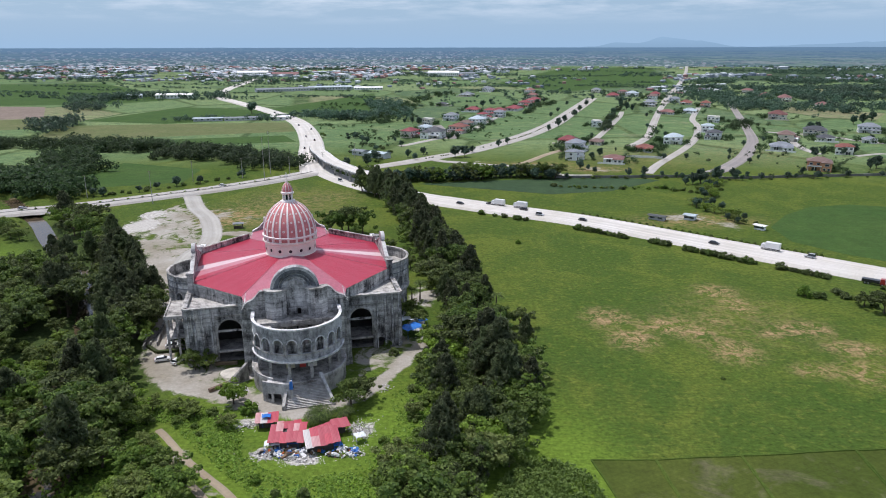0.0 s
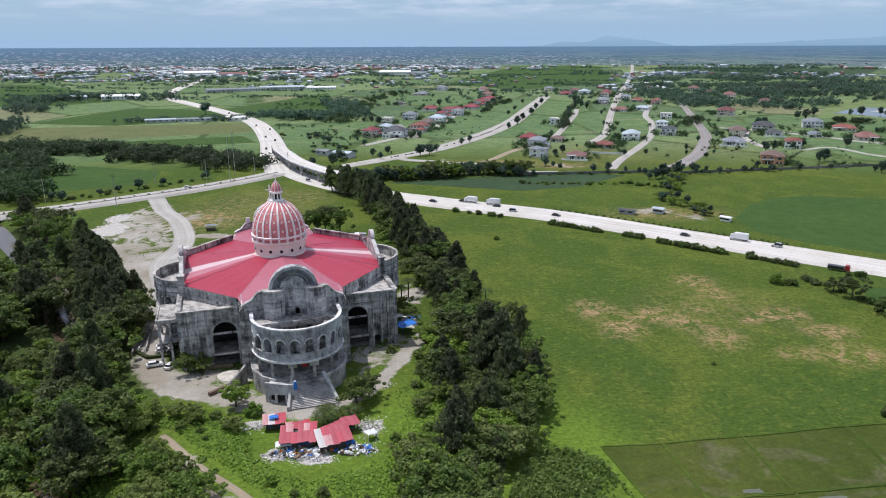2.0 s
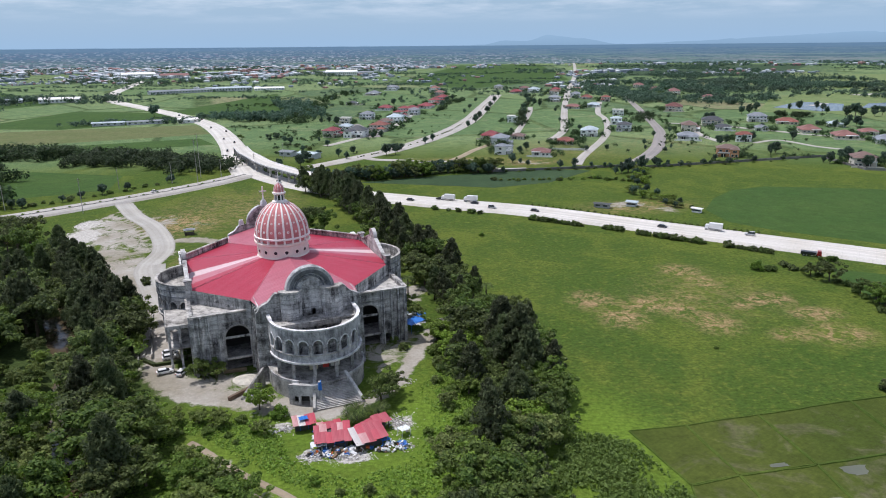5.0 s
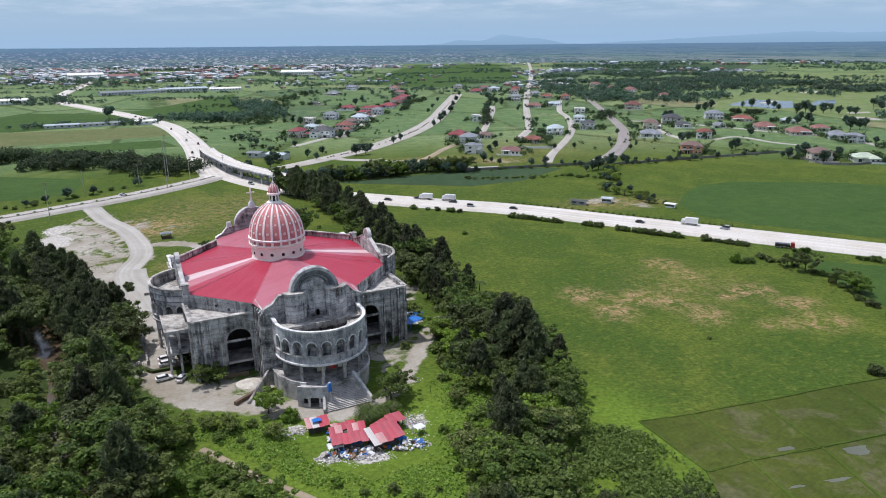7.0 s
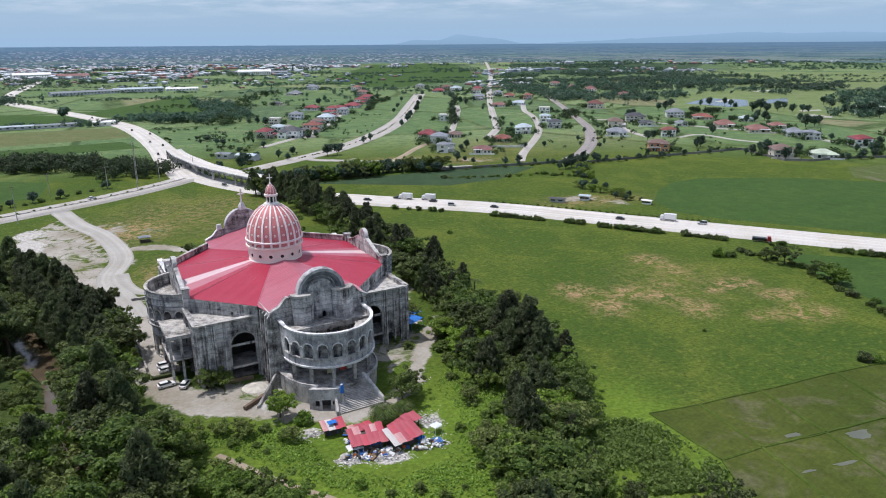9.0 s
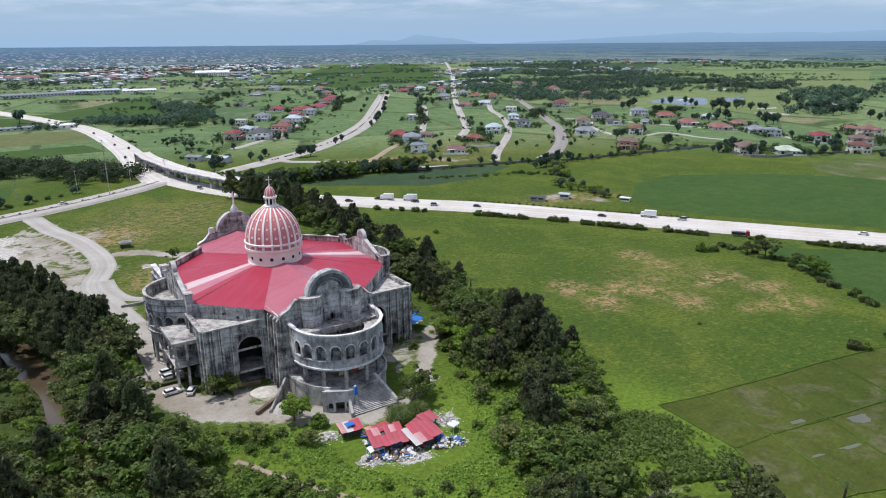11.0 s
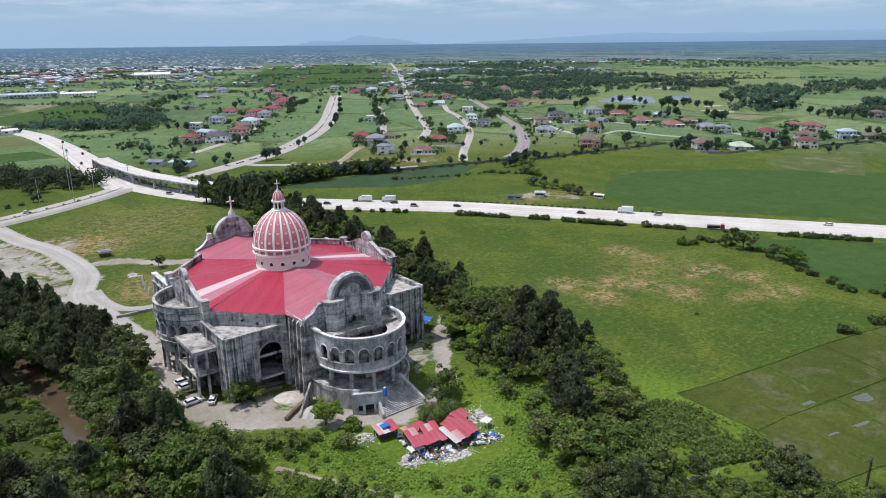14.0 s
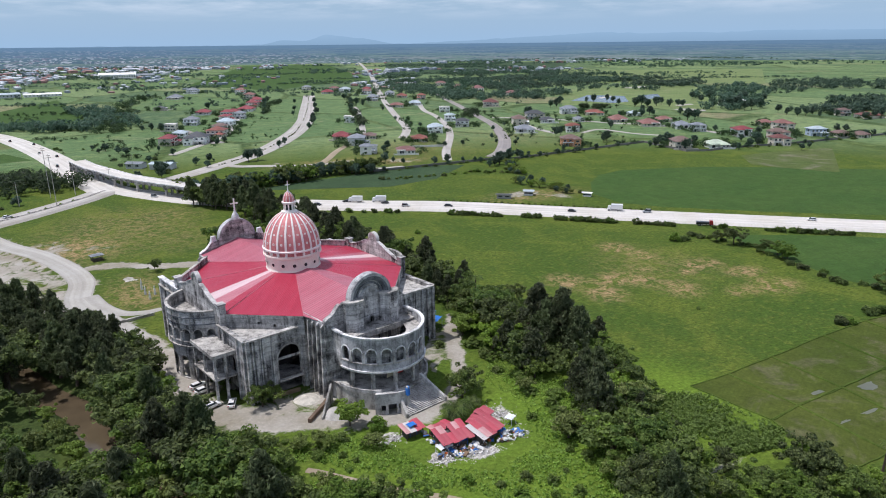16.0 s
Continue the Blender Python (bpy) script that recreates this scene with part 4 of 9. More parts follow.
# the unfinished flyover
def flyover():
    line = [(-110, 566), (-103, 536), (-95, 513), (-83, 480), (-68, 452), (-49, 421)]
    fly = thing("flyover", pose(0, 0, 0), "unfinished pale concrete flyover on wall piers", "flyover", kind="structure")
    mb = MB()
    rows = ribbon(mb, line, 11.0, lambda s: 7.6 + 0.5 * s, 0.5, 5, 0.0)
    for (l0, r0, _, _, h0, _, _), (l1, r1, _, _, h1, _, _) in zip(rows, rows[1:]):
        mb.quad((*r0, h0 - 0.5), (*l0, h0 - 0.5), (*l1, h1 - 0.5), (*r1, h1 - 0.5))
    part("deck", mb, M_ROAD, fly, "pale bare concrete deck")
    for side in (0, 1):
        mb = MB()
        for a, b in zip(rows, rows[1:]):
            p, q = Vector(a[side]), Vector(b[side])
            inn0, inn1 = (Vector(a[1 - side]) - p).normalized() * 0.4, (Vector(b[1 - side]) - q).normalized() * 0.4
            mb.hexa([(*p, a[4] - 0.5), (*q, b[4] - 0.5), (*(q + inn1), b[4] - 0.5), (*(p + inn0), a[4] - 0.5)],
                    [(*p, a[4] + 0.35), (*q, b[4] + 0.35), (*(q + inn1), b[4] + 0.35), (*(p + inn0), a[4] + 0.35)])
        part("kerb", mb, M_TRIM, fly)
    a = rows[0]
    mb = MB()
    d = (a[1] - a[0]).normalized()
    mb.hexa([(*a[0], 0.5), (*a[1], 0.5), (*(a[1] + Vector((d.y, -d.x)) * -1.2), 0.5), (*(a[0] + Vector((d.y, -d.x)) * -1.2), 0.5)], [(*a[0], 7.0), (*a[1], 7.0), (*(a[1] + Vector((d.y, -d.x)) * -1.2), 7.0), (*(a[0] + Vector((d.y, -d.x)) * -1.2), 7.0)])
    part("abutment", mb, M_WALL2, fly)
    for k in range(5):
        mb = MB()
        off = (k - 2) * 2.2
        for a, b in zip(rows, rows[1:]):
            ca, cb = (Vector(a[0]) + Vector(a[1])) / 2, (Vector(b[0]) + Vector(b[1])) / 2
            sa, sb = (Vector(a[1]) - Vector(a[0])).normalized(), (Vector(b[1]) - Vector(b[0])).normalized()
            p, q = ca + sa * off, cb + sb * off
            mb.hexa([(*(p - sa * 0.4), a[4] - 1.9), (*(q - sb * 0.4), b[4] - 1.9), (*(q + sb * 0.4), b[4] - 1.9), (*(p + sa * 0.4), a[4] - 1.9)],
                    [(*(p - sa * 0.4), a[4] - 0.5), (*(q - sb * 0.4), b[4] - 0.5), (*(q + sb * 0.4), b[4] - 0.5), (*(p + sa * 0.4), a[4] - 0.5)])
        part("girder", mb, M_WALL2, fly)
    for i in range(2, len(rows), 4):
        l, r, _, _, h, _, _ = rows[i]
        d = (r - l).normalized()
        c = (l + r) / 2
        n2 = Vector((-d.y, d.x))
        mb = MB()
        def loop(w, t, z):
            return [(*(c + d * sx * w + n2 * sy * t), z) for sx, sy in ((-1, -1), (1, -1), (1, 1), (-1, 1))]
        mb.hexa(loop(5.3, 0.8, h - 2.9), loop(5.5, 0.8, h - 1.9))
        for o in (-4, 0, 4):
            cc = c + d * o
            mb.turned([(0.8, 0.0), (0.8, h - 2.9)], 10, cc.x, cc.y)
        part("pier", mb, M_LEDGE, fly)
    return fly


flyover()

# ---- plants ----
RNG = np.random.default_rng(11)


def leaf_cards(centres, radii, per, size, rng, flat=0.75, droop=0.0, slim=0.85):
    """Leaf clumps: small bent cards spread over and inside balls of leaves."""
    pts, nor = [], []
    for (c, r) in zip(centres, radii):
        d = rng.normal(size=(per, 3))
        d /= np.linalg.norm(d, axis=1)[:, None]
        rad = r * rng.uniform(0.55, 1.08, size=(per, 1))
        p = np.array(c) + d * rad * np.array([1, 1, flat])
        pts.append(p)
        nor.append(d + np.array([0, 0, 0.55]))
    p, n = np.concatenate(pts), np.concatenate(nor)
    n = n + rng.normal(scale=0.55, size=n.shape)
    n /= np.linalg.norm(n, axis=1)[:, None]
    t = np.cross(n, rng.normal(size=n.shape))
    t /= np.linalg.norm(t, axis=1)[:, None]
    t[:, 2] -= droop
    b = np.cross(n, t)
    s = size * rng.uniform(0.6, 1.35, size=(len(p), 1))
    v = np.stack([p - t * s - b * s * 0.3 * slim, p + t * s * 0.85 - b * s * 0.2 * slim, p + b * s * slim + n * s * 0.25], 1).reshape(-1, 3)
    return v


def cards_mesh(name, v, mat):
    me = bpy.data.meshes.new(name)
    k = len(v) // 3
    me.from_pydata(v.tolist(), [], np.arange(3 * k).reshape(-1, 3).tolist())
    me.materials.append(mat)
    return me


def tree_kind(kind, seed, h, w, mat, per=70, clumps=34, size=0.42):
    """The trunk and crown meshes of one tree form, h metres high."""
    rng = np.random.default_rng(seed)
    tb, centres, radii = MB(), [], []
    lean = rng.uniform(-0.06, 0.06, 2) * h
    if kind == "pine":        # tall feathery she-oak: layered drooping plumes on a straight stem
        tb.rod((0, 0, -0.4), (lean[0], lean[1], h * 0.93), 0.20 + h * 0.010, 0.05, 7)
        for i in range(clumps):
            f = 0.20 + 0.80 * ((i + rng.uniform()) / clumps)
            a, r = i * 2.4 + rng.uniform(-0.5, 0.5), w * 0.5 * (1.06 - f) ** 0.75 * rng.uniform(0.3, 1.25)
            root = (lean[0] * f, lean[1] * f, h * f * 0.90)
            c = (root[0] + r * math.cos(a), root[1] + r * math.sin(a), h * f * 0.94 + r * 0.25)
            if i % 2 == 0:
                tb.rod(root, c, 0.07, 0.02, 4)
            centres.append(c)
            radii.append(w * rng.uniform(0.06, 0.13) * (1.25 - 0.6 * f))
        v = leaf_cards(centres, radii, per, size, rng, 1.25, 0.6, 0.4)
    elif kind == "broad":     # spreading crown on forked limbs, with gaps
        fork = h * rng.uniform(0.22, 0.34)
        tb.rod((0, 0, -0.4), (lean[0] * 0.4, lean[1] * 0.4, fork), 0.16 + h * 0.02, 0.12 + h * 0.013, 7)
        limbs = []
        for i in range(6):
            a, f = i * 1.05 + rng.uniform(-0.4, 0.4), rng.uniform(0.62, 0.92)
            e = (lean[0] + w * 0.30 * math.cos(a), lean[1] + w * 0.30 * math.sin(a), h * f)
            tb.rod((lean[0] * 0.4, lean[1] * 0.4, fork), e, 0.09 + h * 0.007, 0.04, 5)
            limbs.append(e)
        for i in range(clumps):
            e = limbs[i % 6]
            d = rng.normal(size=3) * np.array([0.20 * w, 0.20 * w, 0.15 * h])
            c = np.array([e[0] * 0.9, e[1] * 0.9, e[2] * 0.90]) + d
            c[2] = min(max(c[2], h * 0.26), h * 0.97)
            centres.append(c)
            radii.append(w * rng.uniform(0.07, 0.19))
        v = leaf_cards(centres, radii, per, size, rng, 0.62)
    elif kind == "round":     # dense rounded crown on a short stem
        tb.rod((0, 0, -0.4), (lean[0] * 0.5, lean[1] * 0.5, h * 0.5), 0.14 + h * 0.015, 0.08, 6)
        for i in range(clumps):
            d = rng.normal(size=3)
            d *= rng.uniform(0.35, 1.0) / np.linalg.norm(d)
            c = np.array([lean[0] * 0.5 + d[0] * w * 0.36, lean[1] * 0.5 + d[1] * w * 0.36, h * (0.56 + 0.33 * d[2])])
            if i % 4 == 0:
                tb.rod((lean[0] * 0.4, lean[1] * 0.4, h * 0.35), c, 0.06, 0.02, 4)
            centres.append(c)
            radii.append(w * rng.uniform(0.11, 0.2))
        v = leaf_cards(centres, radii, per, size, rng, 0.85)
    else:                     # low shrub, many stems from the ground
        for i in range(5):
            a = i * 1.26
            tb.rod((0, 0, -0.2), (w * 0.25 * math.cos(a), w * 0.25 * math.sin(a), h * 0.6), 0.05, 0.02, 4)
        for i in range(clumps):
            a, r = rng.uniform(0, 6.28), w * 0.42 * math.sqrt(rng.uniform())
            centres.append((r * math.cos(a), r * math.sin(a), h * rng.uniform(0.18, 0.8) * (1.1 - r / w)))
            radii.append(w * rng.uniform(0.12, 0.2))
        v = leaf_cards(centres, radii, per, size, rng, 0.8)
    return tb.mesh("trunk", M_BARK), cards_mesh("crown", v, mat), h


KINDS = {
    "pine": [tree_kind("pine", s, 15, 8.0, M_LEAF[3], 60, 84, 0.40) for s in (1, 2, 3)],
    "dark": [tree_kind("broad", s, 10, 9.5, M_LEAF[1], 80, 44, 0.39) for s in (4, 5, 6)],
    "mid": [tree_kind("broad", s, 9, 8.5, M_LEAF[0], 80, 42, 0.39) for s in (7, 8, 9)],
    "fresh": [tree_kind("broad", s, 7, 7.5, M_LEAF[2], 84, 36, 0.34) for s in (10, 11)],
    "shrub": [tree_kind("shrub", s, 2.6, 3.6, M_BUSH, 60, 16, 0.25) for s in (12, 13, 14)],
    "hedge": [tree_kind("shrub", s, 3.4, 5.0, M_LEAF[1], 60, 20, 0.33) for s in (15, 16)],
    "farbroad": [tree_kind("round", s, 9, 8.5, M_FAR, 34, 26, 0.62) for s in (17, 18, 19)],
}
LABELS = {
    "pine": ("tall feathery grey-green she-oak with drooping foliage", "tree", "she-oaks along the creek"),
    "dark": ("dense dark green broadleaf tree with spreading crown", "tree", "broadleaf trees"),
    "mid": ("leafy mid-green broadleaf tree with uneven crown", "tree", "broadleaf trees"),
    "fresh": ("small light green broadleaf tree with loose crown", "tree", "young trees"),
    "shrub": ("low bright green shrub growing in the grass", "shrub", "shrubs"),
    "hedge": ("dark green roadside bush with rounded clumps", "bush", "roadside bushes"),
    "farbroad": ("dark green village tree with rounded crown", "tree", "village trees"),
}
NAMES = {"shrub": "shrub", "hedge": "bush", "pine": "she_oak", "dark": "dark_tree", "mid": "broadleaf_tree", "fresh": "young_tree", "farbroad": "village_tree"}


def plant(kind, x, y, size=1.0, z=0.0, wide=1.0):
    """Sets one plant; the first of each form is built, the others share its meshes."""
    i = int(RNG.integers(len(KINDS[kind])))
    trunk, crown, h = KINDS[kind][i]
    m = pose(x, y, z, RNG.uniform(-2, 2), RNG.uniform(-2, 2), RNG.uniform(0, 360))
    ob = new(NAMES.get(kind, "tree"))
    ob.matrix_world = m @ Matrix.Diagonal((size * wide, size * wide, size, 1))
    label, cat, group = LABELS[kind]
    tagged(ob, label, cat, group)
    for name, me in (("trunk", trunk), ("crown", crown)):
        p = new(name, me)
        p.parent = ob
    return ob


def creek_dist(x, y):
    return float(line_dist(np.array([x]), np.array([y]), CREEK)[0])


def belt(pts, widths, count, kinds, sizes, keep=None):
    """Plants scattered along a line, denser in the middle of the belt."""
    line = smooth_line(pts, 6)
    for i in range(count):
        s = (i + RNG.uniform()) / count * (len(line) - 1)
        k = min(int(s), len(line) - 2)
        q = line[k].lerp(line[k + 1], s - k)
        d = (line[k + 1] - line[k]).normalized()
        f = s / (len(line) - 1) * (len(widths) - 1)
        w = widths[int(f)] if int(f) + 1 >= len(widths) else widths[int(f)] + (widths[int(f) + 1] - widths[int(f)]) * (f - int(f))
        o = RNG.uniform(-0.5, 0.5) * w
        x, y = q.x + d.y * o, q.y - d.x * o
        if keep is not None and not keep(x, y):
            continue
        plant(kinds[int(RNG.integers(len(kinds)))], x, y, RNG.uniform(*sizes), 0.0, RNG.uniform(0.95, 1.3))

def off_track(x, y):
    return min(float(line_dist(np.array([x]), np.array([y]), q)[0]) for q in TRACKS) > 3.0


def clear_of_drive(x, y):
    """Whether a trunk stands far enough west of the drive that its crown leaves the drive open."""
    edge = np.interp(y, (144, 152, 172, 188, 205, 220, 240, 270, 307), (-74, -79, -89, -92, -98, -106, -116, -128, -164))
    return x < edge - 4.8


def off_creek(x, y):
    return creek_dist(x, y) > 5.2 and off_track(x, y)


# right bank of the creek, beside the church drive
belt([(-200, 342), (-174, 312), (-146, 281), (-126, 254), (-115, 226), (-110, 204), (-106, 188), (-101, 172), (-96, 157)], [10, 12, 16, 18, 16, 13], 80, ["mid", "dark", "pine", "mid"], (0.85, 1.25), lambda x, y: off_creek(x, y) and clear_of_drive(x, y))
belt([(-142, 262), (-124, 236), (-112, 208), (-106, 190)], [8, 10], 26, ["pine"], (0.8, 1.1), lambda x, y: off_creek(x, y) and clear_of_drive(x, y))
# left bank
belt([(-127, 207), (-135, 226), (-147, 250), (-165, 272)], [5, 7, 9], 30, ["pine", "dark", "pine", "mid"], (0.9, 1.3), off_creek)
belt([(-222, 326), (-196, 296)], [10, 10], 5, ["mid", "fresh"], (0.6, 0.9), off_creek)
belt([(-166, 246), (-150, 222), (-140, 204), (-134, 186), (-126, 162), (-116, 138), (-106, 114), (-99, 94)], [14, 18, 26, 30, 30], 84, ["mid", "dark", "mid", "pine", "fresh"], (0.8, 1.2), lambda x, y: off_creek(x, y) and not (-131 < x < -108 and 150 < y < 206))
belt([(-106, 180), (-99, 164), (-92, 148), (-86, 132), (-80, 116)], [9, 12, 12], 34, ["mid", "dark", "mid", "pine"], (0.95, 1.3), lambda x, y: creek_dist(x, y) > 3.4 and clear_of_drive(x, y))
belt([(-111, 152), (-102, 132), (-95, 112)], [8, 10], 16, ["fresh", "mid"], (0.8, 1.15), lambda x, y: creek_dist(x, y) > 3.4)
for x, y, s in ((-110, 226, 0.95), (-106, 215, 1.0), (-103, 206, 0.95), (-101, 197, 0.9), (-98.5, 188, 0.8), (-105, 209, 1.05), (-108, 219, 1.0), (-116, 234, 1.0), (-112, 215, 1.1)):
    plant("pine", x, y, s, 0, 1.2)
# she-oaks and broadleaf trees between the drive and the creek
for x, y, k, s in ((-104, 224, "pine", 0.85), (-101.5, 217, "pine", 0.9), (-99, 210.5, "mid", 0.95), (-97, 204, "pine", 0.8), (-95, 197, "mid", 0.8), (-93.6, 191, "fresh", 0.8), (-100, 203, "dark", 1.1), (-97, 193, "dark", 0.95), (-122, 246, "pine", 1.15), (-127, 252, "pine", 1.2), (-117, 238, "pine", 1.1), (-132, 259, "pine", 1.1),
                   (-107, 254, "hedge", 0.75), (-105.4, 250, "hedge", 0.6), (-116, 178, "fresh", 0.6), (-118, 186, "fresh", 0.55), (-114, 172, "mid", 0.6), (-122, 192, "mid", 0.6), (-112, 164, "fresh", 0.7), (-120, 176, "shrub", 1.6)):
    plant(k, x, y, s)
# extra trees, added only to darken the shaded left bank
for x, y, k, s in ((-129, 172, "mid", 1.1), (-125, 163, "dark", 1.0), (-121, 155, "mid", 1.0), (-133, 181, "dark", 1.1), (-128, 156, "dark", 1.2), (-118, 147, "mid", 1.0), (-137, 191, "dark", 1.1), (-126, 181, "shrub", 1.3), (-132, 164, "mid", 1.2), (-122, 168, "shrub", 1.5), (-118, 162, "shrub", 1.4)):
    plant(k, x, y, s)
for rut in TRACKS:
    road(rut, 0.9, 0.10, M_DUST, "narrow sandy track through the weeds", 0.12, 0.5, name="track")
# rough ground in front
belt([(-88, 146), (-80, 132), (-74, 118), (-68, 104), (-60, 92)], [16, 24, 30, 36], 56, ["fresh", "fresh", "fresh", "mid", "fresh"], (0.6, 0.95), off_creek)
belt([(-58, 112), (-46, 100), (-30, 92), (-14, 92)], [14, 12, 12], 20, ["fresh", "mid", "shrub"], (0.5, 0.8), off_track)
belt([(-82, 152), (-70, 146), (-60, 142), (-52, 140)], [7, 7], 10, ["fresh", "shrub", "shrub"], (0.4, 0.6), off_track)
# tree row between the church and the field
belt([(-50, 412), (-36, 392), (-25, 358), (-16, 320), (-8, 285)], [15, 14, 13], 66, ["pine", "pine", "pine", "dark", "pine", "mid"], (0.75, 1.3))
belt([(-8, 285), (-1, 255), (3, 228), (6, 205)], [9, 13, 17], 38, ["pine", "pine", "dark", "mid"], (0.65, 1.25))
belt([(8, 208), (8, 186), (7, 166), (6, 146), (2, 126), (-4, 111), (-10, 101), (-15, 91)], [12, 22, 25, 20, 15, 12, 12, 10], 104, ["dark", "mid", "mid", "fresh", "dark", "pine"], (0.45, 1.1), lambda x, y: noise.noise((x * 0.11, y * 0.11, 6)) > -0.22)
belt([(-2, 190), (-6, 172), (-7, 150), (-6, 132), (-12, 116)], [6, 8, 8], 26, ["shrub", "fresh", "shrub"], (0.5, 1.1))
for x, y, s in ((10, 166, 1.3), (12, 158, 1.35), (13, 150, 1.15), (8, 160, 1.1), (3, 262, 1.0), (-6, 300, 1.1), (-24, 352, 1.15), (-35, 385, 1.2), (-46, 405, 1.1)):
    plant("pine", x, y, s, 0, 1.25)
belt([(-6, 91), (6, 87), (16, 82), (27, 75), (40, 68)], [6, 6, 6], 22, ["mid", "fresh", "dark", "shrub"], (0.5, 0.85))
for x, y, k, size in ((19, 87, "dark", 0.85), (21.5, 89, "mid", 0.7), (2, 99, "mid", 0.6), (7, 96, "dark", 0.5)):
    plant(k, x, y, size)
# outer trees of the row, towards the meadow
for (x, y), k, size in zip(((12.9, 130.6), (16.6, 140.8), (18.8, 151.2), (20.2, 166.9), (21.2, 181.2), (21.5, 197.9), (11.2, 123.6)), ("dark", "mid", "pine", "dark", "pine", "mid", "mid"), (0.8, 0.9, 0.85, 0.8, 0.75, 0.75, 0.7)):
    plant(k, x, y, size)
# round trees behind the church
for x, y, s in ((-56, 306, 1.15), (-48, 310, 1.25), (-41, 308, 1.1), (-52, 316, 1.0)):
    plant("dark", x, y, s)
for x, y, s in ((-19, 268, 0.6), (-16, 258, 0.55), (-13, 275, 0.6), (-12, 250, 0.5), (-26, 285, 0.5)):
    plant("mid", x, y, s)
# plants round the church
for x, y, k, s in ((-71, 168.5, "mid", 0.62), (-68, 169, "fresh", 0.6), (-78, 182, "dark", 0.5), (-55, 150, "fresh", 0.85), (-50, 146, "shrub", 1.3), (-25.5, 149, "mid", 0.85), (-22.5, 152, "mid", 0.7), 
                   (-48, 160, "shrub", 1.2), (-8, 166, "shrub", 1.4), (-19, 184, "shrub", 0.9), (-17, 178, "shrub", 0.9), (-84, 295, "dark", 0.45),
                   (-132, 274, "fresh", 0.5), (-14, 208, "fresh", 0.8), (-11, 200, "fresh", 0.7), (-20, 236, "mid", 0.6), (-64, 145, "fresh", 0.5), (-74, 147, "fresh", 0.5)):
    plant(k, x, y, s)
# roadside bushes and the hedge of the far field
for a, b, n in (((18, 352), (46, 334), 5), ((62, 322), (84, 303), 11), ((92, 298), (100, 290), 3), ((104, 285), (126, 264), 13), ((133, 259), (146, 246), 8), ((158, 236), (164, 230), 2), ((176, 219), (205, 193), 12), ((222, 178), (260, 145), 8)):
    for i in range(n):
        t = (i + RNG.uniform(0, 0.7)) / n
        plant("hedge", a[0] + (b[0] - a[0]) * t - 1.5, a[1] + (b[1] - a[1]) * t - 1.5, RNG.uniform(0.55, 1.0))
belt([(139, 229), (147, 206), (144, 186), (139, 160), (142, 130), (150, 100)], [5, 7, 7], 34, ["hedge", "dark", "hedge", "mid"], (0.5, 0.8))
for x, y, k, s in ((101, 133, "hedge", 0.9), (104, 131, "shrub", 0.9), (117, 133, "hedge", 1.0), (121, 131, "hedge", 1.1), (126, 128, "shrub", 1.2), (31, 294, "shrub", 0.8), (72, 163, "shrub", 0.4), (126, 226, "shrub", 1.6), (130, 224, "hedge", 0.9)):
    plant(k, x, y, s)
# canal side trees below the village wall
belt([(-55, 440), (-12, 444), (14, 449), (42, 458), (74, 452)], [11, 10, 10], 105, ["farbroad", "hedge", "farbroad", "mid"], (0.75, 1.15))
belt([(180, 462), (165, 420), (147, 385), (144, 350), (149, 325)], [14, 18, 9], 42, ["farbroad", "hedge", "fresh"], (0.4, 0.7))
belt([(76, 451), (120, 452), (168, 453), (190, 446), (244, 452), (309, 459)], [4, 4], 36, ["hedge", "farbroad", "hedge"], (0.4, 0.7))
belt([(380, 398), (440, 389), (520, 386), (610, 380)], [5, 5], 18, ["hedge", "farbroad"], (0.4, 0.8))
belt([(66, 424), (100, 418), (132, 416), (160, 400)], [6, 6], 26, ["shrub", "hedge", "shrub"], (0.5, 0.9))
# woods left of the highway
belt([(-215, 395), (-190, 412), (-165, 436), (-140, 462)], [8, 6, 8], 22, ["hedge", "farbroad"], (0.45, 0.8))
belt([(-125, 700), (-80, 640), (-50, 560), (-62, 520)], [14, 12, 16], 20, ["farbroad", "hedge"], (0.5, 1.0))
for x, y, s in ((-262, 925, 2.0), (14, 546, 1.2), (-26, 533, 0.7), (-20, 560, 0.8), (-60, 505, 1.1), (-75, 500, 0.9)):
    plant("farbroad", x, y, s)


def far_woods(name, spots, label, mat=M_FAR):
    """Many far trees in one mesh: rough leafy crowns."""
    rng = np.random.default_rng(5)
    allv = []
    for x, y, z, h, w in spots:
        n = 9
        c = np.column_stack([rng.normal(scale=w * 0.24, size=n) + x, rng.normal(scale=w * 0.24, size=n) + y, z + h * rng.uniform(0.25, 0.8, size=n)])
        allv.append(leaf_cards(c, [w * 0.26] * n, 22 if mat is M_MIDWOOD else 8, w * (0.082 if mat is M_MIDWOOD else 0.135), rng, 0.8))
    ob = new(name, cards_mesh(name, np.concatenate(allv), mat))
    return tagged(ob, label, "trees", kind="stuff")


def spread(ring, count, h=(5, 10), seed=1, clump=0.0):
    rng = np.random.default_rng(seed)
    xs, ys = [p[0] for p in ring], [p[1] for p in ring]
    out = []
    while len(out) < count:
        x, y = rng.uniform(min(xs), max(xs)), rng.uniform(min(ys), max(ys))
        if clump and noise.noise((x * clump, y * clump, seed)) < 0.05:
            continue
        if inside(np.array([x]), np.array([y]), ring)[0]:
            k = rng.uniform(*h)
            out.append((x, y, 0.0, k, k * rng.uniform(0.9, 1.4)))
    return out


